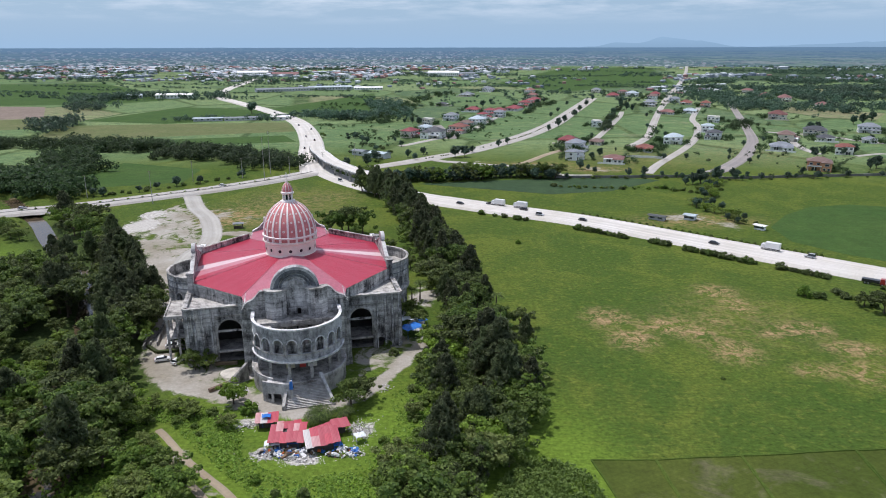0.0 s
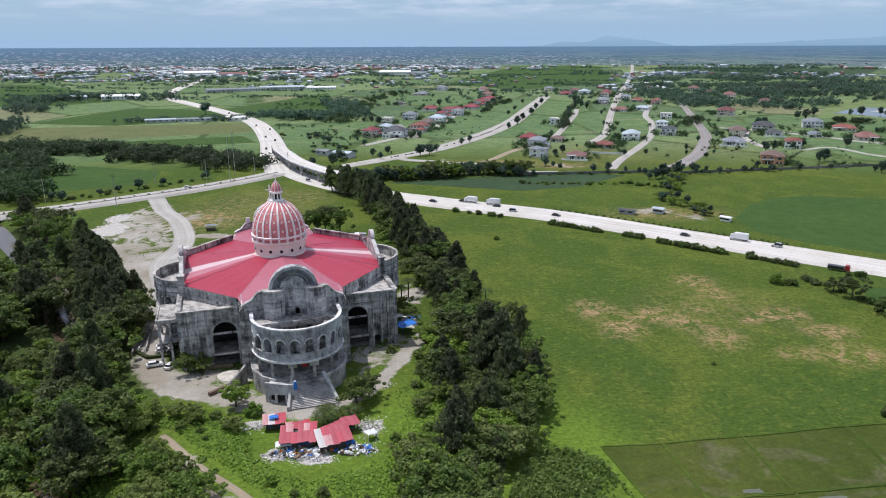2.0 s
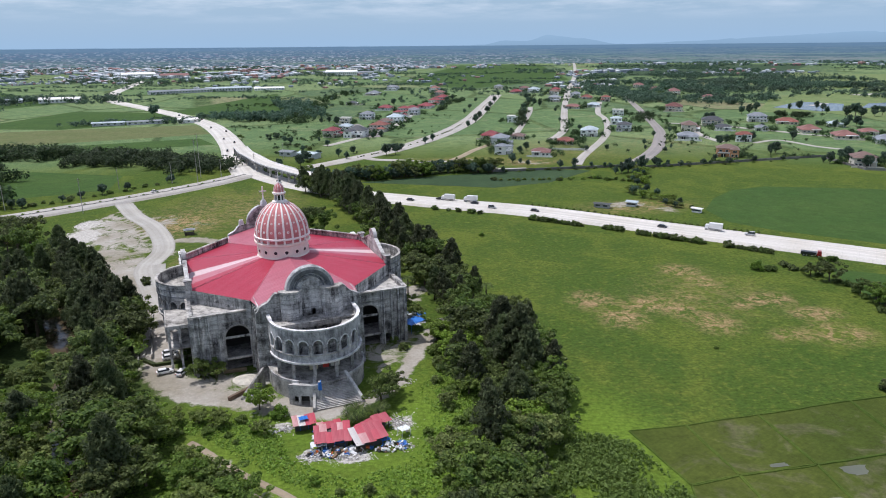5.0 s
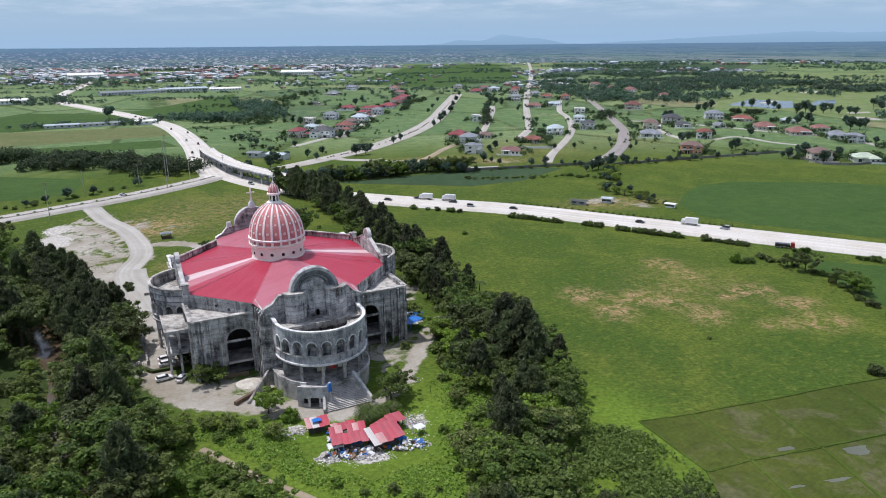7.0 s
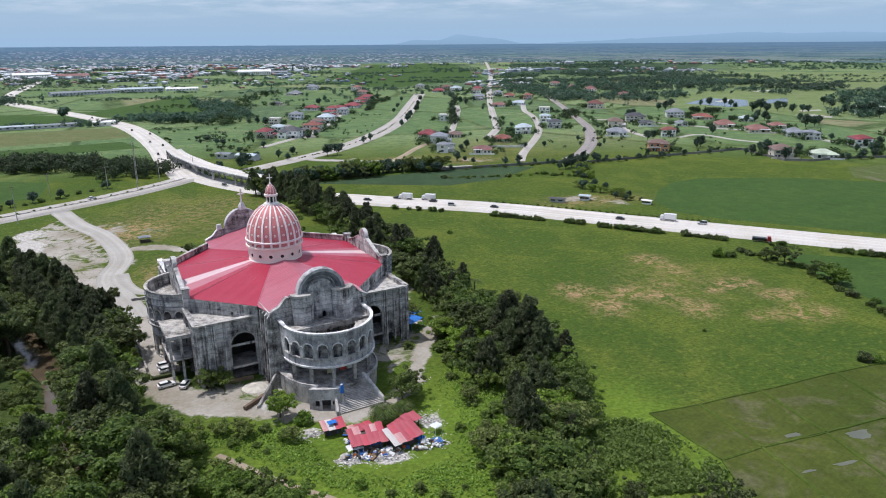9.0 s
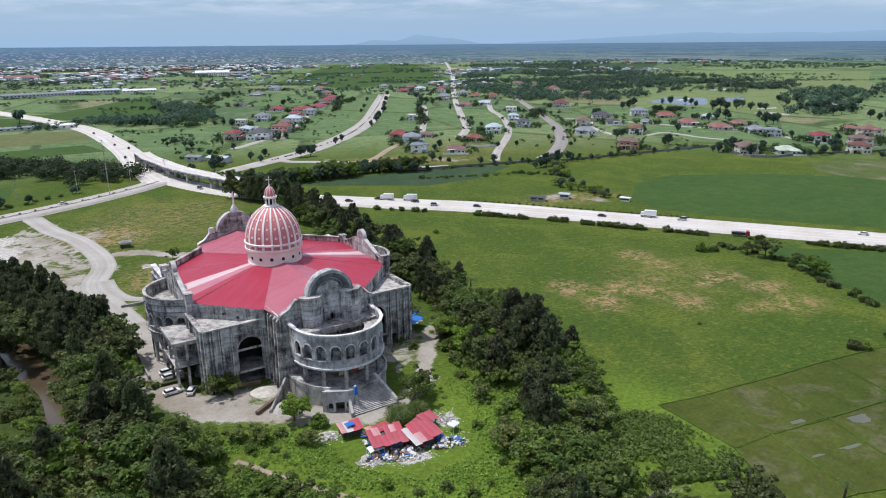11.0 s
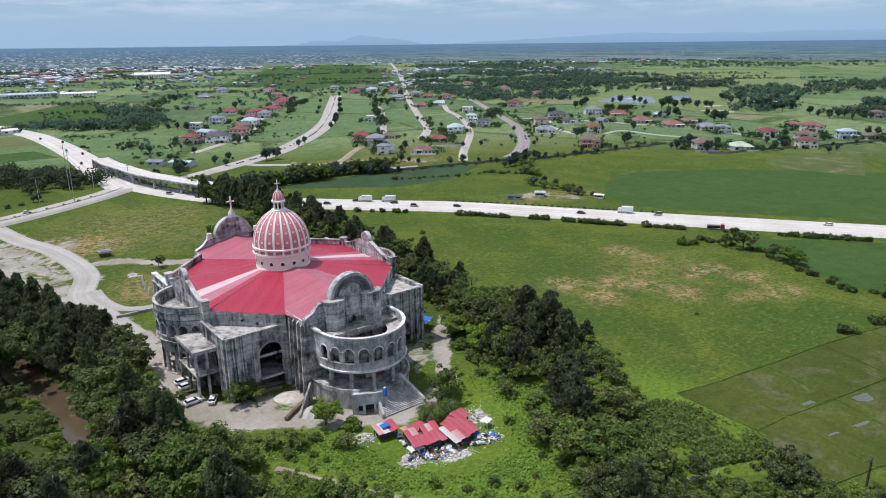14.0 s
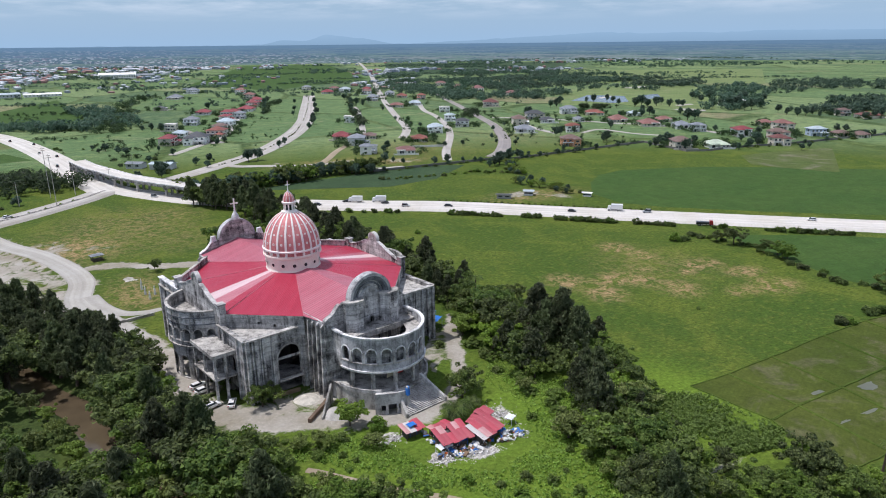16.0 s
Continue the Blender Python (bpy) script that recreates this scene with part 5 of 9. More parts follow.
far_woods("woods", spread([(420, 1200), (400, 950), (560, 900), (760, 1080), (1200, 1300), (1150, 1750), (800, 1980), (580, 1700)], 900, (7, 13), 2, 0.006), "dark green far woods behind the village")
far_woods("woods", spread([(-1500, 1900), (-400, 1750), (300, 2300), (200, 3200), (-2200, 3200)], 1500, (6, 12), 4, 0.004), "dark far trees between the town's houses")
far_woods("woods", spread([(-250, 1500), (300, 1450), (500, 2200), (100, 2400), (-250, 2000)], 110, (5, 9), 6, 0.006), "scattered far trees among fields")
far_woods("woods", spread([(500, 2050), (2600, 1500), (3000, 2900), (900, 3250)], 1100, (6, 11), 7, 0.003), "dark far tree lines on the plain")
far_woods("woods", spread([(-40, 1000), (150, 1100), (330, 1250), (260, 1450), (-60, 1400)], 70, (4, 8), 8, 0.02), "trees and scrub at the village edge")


def line_spots(pts, width, count, h, seed):
    rng = np.random.default_rng(seed)
    line = smooth_line(pts, 6)
    out = []
    for i in range(count):
        q = line[int(rng.integers(len(line)))]
        k = rng.uniform(*h)
        out.append((q.x + rng.uniform(-width, width) / 2, q.y + rng.uniform(-width, width) / 2, 0.0, k, k * rng.uniform(0.9, 1.3)))
    return out


far_woods("woods", line_spots([(-222, 556), (-190, 552), (-150, 530), (-126, 500)], 44, 170, (6, 11), 38), "dense green thicket beside the highway", M_MIDWOOD)
far_woods("woods", line_spots([(-380, 470), (-320, 450), (-270, 420), (-232, 402)], 34, 190, (8, 14), 39), "dense dark trees beside the west road", M_MIDWOOD)
far_woods("woods", line_spots([(-300, 540), (-285, 500), (-262, 470)], 40, 90, (7, 12), 40), "dense dark trees between small fields", M_MIDWOOD)
far_woods("woods", line_spots([(-440, 612), (-340, 600), (-250, 585)], 38, 150, (7, 12), 31), "dark green wood belt between fields", M_MIDWOOD)
far_woods("woods", line_spots([(-462, 800), (-440, 760), (-420, 715)], 42, 26, (9, 16), 32) + line_spots([(-500, 960), (-520, 1000), (-540, 1040)], 50, 24, (7, 12), 33), "clump of large dark field trees")
far_woods("woods", line_spots([(-520, 1000), (-600, 1190), (-520, 1235), (-400, 1240)], 70, 110, (8, 14), 34), "dark green trees round far farm sheds")
far_woods("woods", line_spots([(-180, 890), (-110, 850), (-70, 890), (-95, 1080)], 50, 150, (7, 12), 35), "dark green wood beside the far highway")
far_woods("woods", line_spots([(-250, 865), (-200, 880), (-170, 890)], 14, 30, (4, 7), 36) + line_spots([(-330, 832), (-260, 846), (-200, 838)], 22, 34, (4, 8), 37), "roadside trees beside low sheds")
# rough scrub between the highway and the first houses
far_woods("scrub", spread([(-207, 1169), (-145, 1320), (-42, 985), (-30, 690), (-74, 571), (-117, 639), (-156, 807)], 150, (1.6, 4.5), 71, 0.02), "low dark green scrub in the rough meadow", M_MIDWOOD)
far_woods("scrub", spread([(-105, 710), (-53, 756), (-48, 640), (-58, 530), (-80, 551)], 60, (1.4, 4.0), 72, 0.03), "low dark green scrub beside the highway", M_MIDWOOD)
far_woods("scrub", spread([(20, 580), (70, 700), (130, 900), (100, 930), (40, 760), (-20, 610)], 36, (1.2, 3.0), 73, 0.03), "small green scrub on empty lots", M_MIDWOOD)
far_woods("scrub", spread([(150, 520), (330, 480), (420, 590), (330, 640), (240, 600)], 60, (1.2, 3.2), 74, 0.03), "small green scrub on empty village lots", M_MIDWOOD)
# village trees: along lots and streets
STREETS = [[(-56, 497), (-12, 542), (20, 580), (60, 648), (96, 724), (161, 911), (253, 1204)], [(84, 559), (130, 626), (183, 765)], [(128, 554), (202, 687), (308, 991)], [(161, 512), (248, 677), (305, 851)], [(200, 488), (263, 590), (314, 708), (462, 1129)], [(310, 712), (413, 584), (456, 472)]]
vr = np.random.default_rng(8)


def trees(*spots):
    for x, y, size in spots:
        plant("farbroad", x, y, size * vr.uniform(0.92, 1.1), 0.0, vr.uniform(0.75, 1.05))


trees((6, 544, 1.23), (21, 571, 0.75), (46, 606, 0.75), (55, 622, 0.83), (-32, 546, 0.87), (-17, 559, 0.31), (108, 723, 0.97), (125, 764, 1.17))
trees((140, 812, 1.09), (162, 872, 1.17), (183, 944, 1.09), (211, 1039, 1.20), (245, 1155, 1.33), (152, 937, 0.89), (133, 875, 0.75), (184, 1050, 0.90))
trees((183, 769, 1.05), (201, 834, 1.14), (218, 894, 1.22), (248, 980, 1.34), (273, 1076, 1.25), (165, 713, 0.56), (256, 977, 1.34), (258, 955, 1.12))
trees((288, 1009, 0.99), (124, 549, 0.87), (114, 533, 0.73), (96, 488, 0.96), (101, 484, 0.57), (103, 470, 0.65), (144, 579, 0.40), (73, 465, 0.81))
trees((68, 466, 0.63), (76, 461, 0.54), (142, 668, 0.65), (221, 754, 0.60), (198, 643, 0.58), (214, 696, 0.56), (223, 728, 0.51), (217, 678, 0.61))
trees((254, 871, 0.69), (124, 460, 0.74), (135, 461, 0.75), (171, 533, 0.65), (146, 457, 0.56), (155, 454, 0.47), (157, 449, 0.56), (189, 534, 0.55))
trees((221, 625, 0.51), (232, 556, 0.70), (266, 609, 0.64), (221, 530, 0.45), (295, 634, 0.68), (230, 513, 0.55), (245, 532, 0.46), (178, 442, 1.22))
trees((164, 434, 1.28), (158, 431, 0.90), (153, 430, 0.63), (193, 455, 0.78), (196, 454, 0.68), (202, 452, 0.59), (304, 547, 1.10), (328, 564, 0.83))
trees((337, 561, 1.02), (399, 640, 0.73), (313, 491, 1.15), (381, 564, 0.93), (246, 465, 0.73), (321, 439, 0.98), (319, 443, 0.65), (338, 443, 1.33))
trees((342, 454, 0.90), (332, 416, 1.07), (344, 423, 0.87), (361, 435, 1.02), (367, 465, 0.59), (369, 395, 0.76), (369, 400, 0.55), (409, 410, 1.28))
trees((446, 438, 1.25), (441, 447, 0.75), (448, 489, 0.79), (487, 632, 1.24), (471, 626, 1.07), (505, 632, 0.95), (469, 651, 0.78), (502, 575, 1.50))
trees((510, 572, 1.35), (527, 583, 1.23), (537, 620, 1.12), (381, 696, 1.07), (384, 722, 1.10), (403, 743, 0.98), (465, 783, 1.23), (478, 787, 1.42))
trees((508, 820, 1.30), (496, 755, 0.87), (566, 762, 1.10), (557, 821, 1.14), (573, 824, 1.35), (599, 824, 1.37), (594, 806, 1.16), (566, 729, 1.61))
trees((581, 732, 1.81), (577, 717, 1.43), (600, 724, 1.64), (619, 734, 1.49), (606, 706, 1.26), (618, 702, 1.27), (624, 699, 1.09), (55, 1033, 1.16))
trees((43, 978, 0.82), (71, 1094, 0.92), (119, 969, 1.10), (138, 1045, 1.19), (102, 903, 0.68), (157, 1109, 1.05), (30, 1003, 0.75), (14, 895, 0.67))
trees((39, 736, 0.48), (10, 663, 0.75), (2, 653, 0.73), (1, 654, 0.61), (-41, 607, 0.68), (-49, 639, 0.60), (-32, 785, 1.02), (-40, 800, 0.89))
trees((-49, 803, 0.75), (-53, 905, 1.01), (-57, 946, 1.06), (-12, 1258, 1.17), (-1, 1284, 1.19), (30, 1319, 0.98), (37, 1269, 0.94), (-58, 1659, 1.23))
trees((-74, 843, 1.10), (649, 669, 1.48), (644, 653, 1.64), (640, 636, 1.80), (662, 641, 2.02), (644, 615, 1.60), (663, 620, 1.82), (685, 625, 1.85))
trees((690, 728, 1.59), (731, 749, 1.86), (726, 778, 1.47), (754, 708, 1.84), (777, 692, 1.44), (653, 574, 1.22), (638, 551, 1.02), (637, 536, 1.35))
trees((645, 531, 1.35), (662, 535, 1.20), (647, 515, 0.84), (673, 512, 1.03), (665, 474, 1.16), (684, 476, 1.02), (703, 478, 1.38), (788, 596, 1.38))
trees((812, 600, 1.61), (790, 574, 1.17), (833, 586, 1.22), (819, 554, 1.39), (450, 422, 0.77), (401, 402, 0.83), (384, 397, 1.04), (412, 428, 0.74))
trees((425, 372, 0.59), (409, 367, 0.70), (509, 413, 0.82), (531, 418, 1.12), (546, 419, 1.00), (524, 394, 0.82), (530, 390, 0.82), (544, 391, 0.70))
trees((376, 559, 0.95), (305, 485, 1.05), (292, 538, 1.22), (322, 550, 0.89), (505, 638, 1.30), (517, 663, 1.17))
# small trees in the boulevard's median
line = smooth_line(STREETS[0], 16)
for k in range(14, len(line)):
    if vr.uniform() < 0.7:
        plant("hedge", line[k].x, line[k].y, vr.uniform(0.2, 0.38), 0.35)
far_woods("woods", spread([(363, 848), (521, 1203), (659, 1447), (804, 1554), (749, 1309), (619, 1079), (535, 913), (445, 826), (522, 1044), (377, 825)], 150, (6, 11), 51, 0.014), "dark green trees among the large village houses")
far_woods("woods", spread([(670, 1442), (906, 1678), (1085, 1631), (1132, 1404), (1191, 1212), (1003, 1003), (915, 990), (894, 1121), (727, 1117), (539, 934), (593, 1173)], 430, (7, 12), 52, 0.008), "dense dark belt of trees behind the golf course")
far_woods("woods", spread([(626, 684), (886, 918), (1065, 999), (1043, 902), (801, 700), (644, 597), (599, 609)], 120, (8, 13), 53, 0.0), "dense dark grove on the golf course")
far_woods("woods", spread([(916, 791), (1196, 1001), (1338, 1004), (1363, 870), (1168, 748), (1080, 813), (923, 754)], 170, (7, 12), 54, 0.0), "dense dark trees beyond the golf course")
far_woods("woods", spread([(610, 554), (679, 591), (736, 554), (829, 548), (719, 483), (657, 508)], 90, (6, 11), 55, 0.012), "dark trees behind the last village houses")
far_woods("woods", spread([(752, 580), (870, 653), (973, 632), (829, 548)], 60, (7, 12), 56, 0.0), "dark grove on the golf course")
far_woods("woods", spread([(668, 985), (777, 1132), (842, 1105), (1037, 1061), (916, 943), (760, 949)], 55, (6, 11), 57, 0.02), "single trees on the mown golf course")
far_woods("woods", spread([(289, 986), (387, 1258), (607, 1644), (574, 1385), (410, 962), (409, 1022), (410, 1118)], 60, (4, 8), 58, 0.02), "garden trees between far village houses")
far_woods("woods", spread([(250, 1183), (309, 1388), (451, 1438), (370, 1180), (285, 1111)], 40, (4, 8), 59, 0.0), "dark trees round a row of red-roofed houses")
far_woods("woods", line_spots([(165, 713), (194, 813), (228, 927), (290, 1109)], 8, 26, (5, 9), 61), "dark row of trees beside a village street", M_MIDWOOD)
far_woods("woods", line_spots([(259, 567), (299, 632), (324, 698), (359, 791)], 7, 20, (2.5, 5), 62), "green hedge beside a village street", M_MIDWOOD)
far_woods("woods", line_spots([(221, 454), (248, 459), (297, 469), (327, 466)], 5, 30, (2, 4), 63), "green scrub along the village wall", M_MIDWOOD)
far_woods("woods", line_spots([(495, 748), (510, 734), (534, 733)], 10, 24, (5, 8), 64), "clipped dark hedge behind village houses", M_MIDWOOD)
far_woods("woods", line_spots([(229, 752), (214, 696), (196, 634), (183, 594)], 22, 30, (2.5, 5.5), 65), "garden shrubs between village streets", M_MIDWOOD)
far_woods("woods", line_spots([(109, 917), (138, 1023), (171, 1078)], 10, 24, (5, 8), 66), "dark trees behind red-roofed houses", M_MIDWOOD)
far_woods("woods", line_spots([(151, 577), (171, 566), (169, 534)], 7, 16, (3, 5), 67), "dark garden shrubs beside a white wall", M_MIDWOOD)
far_woods("woods", line_spots([(300, 719), (335, 776), (352, 763)], 18, 20, (5, 9), 68), "dark garden trees beside a grey street", M_MIDWOOD)
far_woods("woods", line_spots([(0, 1299), (-43, 1139), (-65, 949), (-74, 843), (-85, 787)], 26, 80, (5, 10), 69), "dark green wood beside the first village houses", M_MIDWOOD)


# hedgerows along far field edges
hr = np.random.default_rng(77)
spots = []
for i in range(120):
    az, r = radians(hr.uniform(-36, 42)), hr.uniform(1250, 3150)
    cx, cy = r * math.sin(az), r * math.cos(az)
    t = radians(hr.choice([-22, -26, 12, -18, -20, -24])) + hr.uniform(-0.08, 0.08)
    n = int(hr.uniform(14, 60))
    for k in range(n):
        if noise.noise((k * 0.16, i, 0)) < -0.12:
            continue
        h = hr.uniform(2.5, 6.5)
        spots.append((cx + math.cos(t) * k * 7 + hr.uniform(-3, 3), cy + math.sin(t) * k * 7 + hr.uniform(-3, 3), 0.0, h, h * hr.uniform(1.0, 1.6)))
far_woods("woods", spots, "dark hedgerow trees along far field edges")
# ---- the church ----
# plan: x to its right, y to its back, front at y = -38.5; origin under the dome
CH = pose(-51.2, 205.7, 0, 0, 0, 13.7)
church = thing("church", CH, "unfinished grey concrete church with red ribbed roof and ribbed dome", "church")


def level(z):
    return lambda x: z


def front_gable(x):
    """Outline of the main gables: scroll feet, shoulders and a round pediment."""
    a = abs(x)
    if a < 6.3:
        return 23.9 + math.sqrt(6.3 ** 2 - a * a)
    if a < 8.4:
        return 24.0
    t = (13.2 - a) / 4.8
    return 20.5 + 3.0 * t * t * (3 - 2 * t) + 0.25 * math.sin(t * 9)


def side_gable(y):
    """Outline of the side parapets: long rakes up to a small round head."""
    a = abs(y)
    if a < 2.3:
        return 25.3 + math.sqrt(max(0.0, 2.3 ** 2 - a * a))
    if a < 5.5:
        return 24.9 - (a - 2.3) * 0.35
    if a < 13.6:
        t = (13.6 - a) / 8.1
        return 21.2 + 2.5 * t ** 1.5
    return 22.4


def add_wall(name, put, x0, x1, zb, top, holes, mat=None, thick=0.6, step=1.5, label="", parent=None):
    mb = MB()
    strip_wall(mb, x0, x1, zb, top, holes, put, step, thick)
    return part(name, mb, mat or M_WALL, parent or church, label)


def coping(name, put, x0, x1, top, out=0.25, h=0.35, thick=0.6, mat=None, step=0.5, parent=None):
    """A pale cap that follows a wall's top."""
    mb = MB()
    n = max(2, int((x1 - x0) / step))
    xs = [x0 + (x1 - x0) * i / n for i in range(n + 1)]
    for a, b in zip(xs, xs[1:]):
        ta, tb = top(a), top(b)
        mb.hexa([put(a, -out, ta - 0.02), put(b, -out, tb - 0.02), put(b, thick + out, tb - 0.02), put(a, thick + out, ta - 0.02)],
                [put(a, -out, ta + h), put(b, -out, tb + h), put(b, thick + out, tb + h), put(a, thick + out, ta + h)])
    return part(name, mb, mat or M_TRIM, parent or church)


# corner blocks: four square corners of the body with a great arched window on each outer face
def corner(sx, sy):
    # face towards the front or back
    y = -28.5 if sy < 0 else 28.5
    put = flat_put(0, y, 0) if sy < 0 else flat_put(0, y, 180)
    flip = 1 if sy < 0 else -1
    c = lambda v: v * sx * flip
    lo, hi = sorted((c(14.0), c(29.9)))
    holes = [(c(18.3), 6.4, 4.0, 9.6, True), (c(18.3), 6.8, 0.0, 3.0, False), (c(24.0), 2.6, 0.0, 1.9, True)]
    wall = add_wall("wall", put, lo, hi, 0, level(17.0), holes, M_WALL, 0.8, label="stained block wall with an arched window")
    # recessed back of the big window, and the sill slab with rubble on it
    mb = MB()
    for a, b, z0, z1, d in ((c(15.0) if c(15) < c(21.6) else c(21.6), max(c(15.0), c(21.6)), 3.5, 4.0, -0.9),):
        mb.hexa([put(a, d, z0), put(b, d, z0), put(b, 1.6, z0), put(a, 1.6, z0)], [put(a, d, z1), put(b, d, z1), put(b, 1.6, z1), put(a, 1.6, z1)])
    part("sill", mb, M_LEDGE, wall)
    # arch moulding
    mb = MB()
    cx = c(18.3)
    for i in range(12):
        a0, a1 = math.pi * i / 12, math.pi * (i + 1) / 12
        pts = []
        for a in (a0, a1):
            for r in (3.2, 3.75):
                pts.append((cx - r * math.cos(a), 9.6 + r * math.sin(a)))
        (i0, z0), (o0, z1), (i1, z2), (o1, z3) = pts
        mb.hexa([put(i0, -0.18, z0), put(o0, -0.18, z1), put(o1, -0.18, z3), put(i1, -0.18, z2)], [put(i0, 0.02, z0), put(o0, 0.02, z1), put(o1, 0.02, z3), put(i1, 0.02, z2)])
    for s in (-1, 1):
        e0, e1 = sorted((cx + s * 3.2, cx + s * 3.75))
        mb.hexa([put(e0, -0.18, 4.0), put(e1, -0.18, 4.0), put(e1, 0.02, 4.0), put(e0, 0.02, 4.0)], [put(e0, -0.18, 9.6), put(e1, -0.18, 9.6), put(e1, 0.02, 9.6), put(e0, 0.02, 9.6)])
    part("arch_moulding", mb, M_LEDGE, wall)
    # the crossbeam inside the window
    mb = MB()
    mb.hexa([put(cx - 3.2, 0.25, 9.1), put(cx + 3.2, 0.25, 9.1), put(cx + 3.2, 0.6, 9.1), put(cx - 3.2, 0.6, 9.1)], [put(cx - 3.2, 0.25, 9.7), put(cx + 3.2, 0.25, 9.7), put(cx + 3.2, 0.6, 9.7), put(cx - 3.2, 0.6, 9.7)])
    part("crossbeam", mb, M_WALL2, wall)
    # pilasters and cornice
    for v, w, p in ((14.3, 0.5, 1.1), (14.9, 0.35, 0.55), (22.4, 0.4, 0.35), (23.0, 0.35, 0.6), (25.4, 0.5, 0.7), (26.0, 0.35, 0.4), (27.4, 0.5, 0.9), (28.2, 0.35, 0.5), (29.5, 0.8, 0.8)):
        a, b = sorted((c(v - w / 2), c(v + w / 2)))
        mb = MB()
        mb.hexa([put(a, -p - 0.1, 0), put(b, -p - 0.1, 0), put(b, 0.02, 0), put(a, 0.02, 0)], [put(a, -p, 16.6), put(b, -p, 16.6), put(b, 0.02, 16.6), put(a, 0.02, 16.6)])
        part("pilaster", mb, M_WALL, wall)
    for z, o, h in ((16.5, 0.5, 0.5), (13.9, 0.15, 0.25)):
        mb = MB()
        mb.hexa([put(lo, -o, z), put(hi, -o, z), put(hi, 0.02, z), put(lo, 0.02, z)], [put(lo, -o - 0.1, z + h), put(hi, -o - 0.1, z + h), put(hi, 0.02, z + h), put(lo, 0.02, z + h)])
        part("cornice", mb, M_LEDGE, wall)
    # face towards the side
    x = 29.9 * sx
    sput = flat_put(x, 0, 90) if sx > 0 else flat_put(x, 0, -90)
    d = lambda v: v * sy * (1 if sx > 0 else -1)
    a, b = sorted((d(13.5), d(28.5)))
    tall = 19.0 if sy > 0 else 17.0
    side = add_wall("wall", sput, a, b, 0, level(tall), [(d(20.5), 3.2, 4.2, 9.0, True), (d(20.5), 4.0, 0.0, 2.4, False)], M_WALL, 0.8, label="stained block side wall")
    for v in (14.4, 17.2, 24.2, 27.8):
        p0, p1 = sorted((d(v - 0.4), d(v + 0.4)))
        mb = MB()
        mb.hexa([sput(p0, -0.5, 0), sput(p1, -0.5, 0), sput(p1, 0.02, 0), sput(p0, 0.02, 0)], [sput(p0, -0.45, 16.6), sput(p1, -0.45, 16.6), sput(p1, 0.02, 16.6), sput(p0, 0.02, 16.6)])
        part("pilaster", mb, M_WALL, side)
    mb = MB()
    if sy > 0:
        coping("coping", sput, a, b, level(tall), 0.35, 0.35, 0.8, M_TRIM, 4, side)
    mb.hexa([sput(a, -0.5, 16.5), sput(b, -0.5, 16.5), sput(b, 0.02, 16.5), sput(a, 0.02, 16.5)], [sput(a, -0.6, 17.0), sput(b, -0.6, 17.0), sput(b, 0.02, 17.0), sput(a, 0.02, 17.0)])
    part("cornice", mb, M_LEDGE, side)
    # flat concrete ledge at the corner, below the diagonal wall
    mb = MB()
    ring = [(sx * 14.2, sy * 28.0), (sx * 29.4, sy * 28.0), (sx * 29.4, sy * 14.8), (sx * 27.6, sy * 14.8), (sx * 14.2, sy * 29.4)]
    if sx * sy < 0:
        ring = ring[::-1]
    mb.slab(ring, 15.6, 15.95)
    part("ledge", mb, M_LEDGE, church, "flat pale concrete ledge strewn with debris")
    # floors that show through the windows
    for z in (3.4, 0.02):
        mb = MB()
        ring = [(sx * 12.0, sy * 27.6), (sx * 29.0, sy * 27.6), (sx * 29.0, sy * 16), (sx * 16, sy * 16)]
        mb.slab(ring if sx * sy > 0 else ring[::-1], z - 0.3 if z > 1 else 0.0, z)
        part("floor_slab", mb, M_LEDGE, church)
    # dark backing behind the windows, with the room's shade in its colour
    mb = MB()
    q = [(sx * 13.4, sy * 20.0), (sx * 29.2, sy * 20.0)]
    mb.quad((*q[0], 0), (*q[1], 0), (*q[1], 15.6), (*q[0], 15.6))
    mb.quad((*q[1], 0.0), (*q[0], 0.0), (*q[0], 15.6), (*q[1], 15.6))
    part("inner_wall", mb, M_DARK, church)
    # diagonal clerestory wall that carries the roof
    p, q = Vector((14.3 * sx, 30.2 * sy)), Vector((28.4 * sx, 15.2 * sy))
    if sx * sy > 0:
        p, q = q, p
    turn = math.degrees(math.atan2(q.y - p.y, q.x - p.x))
    dput = flat_put(p.x, p.y, turn)
    n = (q - p).length
    dw = add_wall("wall", dput, 0, n, 14.8, level(19.55), [(n * 0.42, 0.7, 17.3, 17.9, False), (n * 0.62, 0.7, 16.6, 17.4, False)], M_WALL2, 0.5, label="bare clerestory wall under the roof edge")
    coping("coping", dput, 0, n, level(19.55), 0.12, 0.25, 0.5, M_LEDGE, 3, dw)


for sx in (-1, 1):
    for sy in (-1, 1):
        corner(sx, sy)

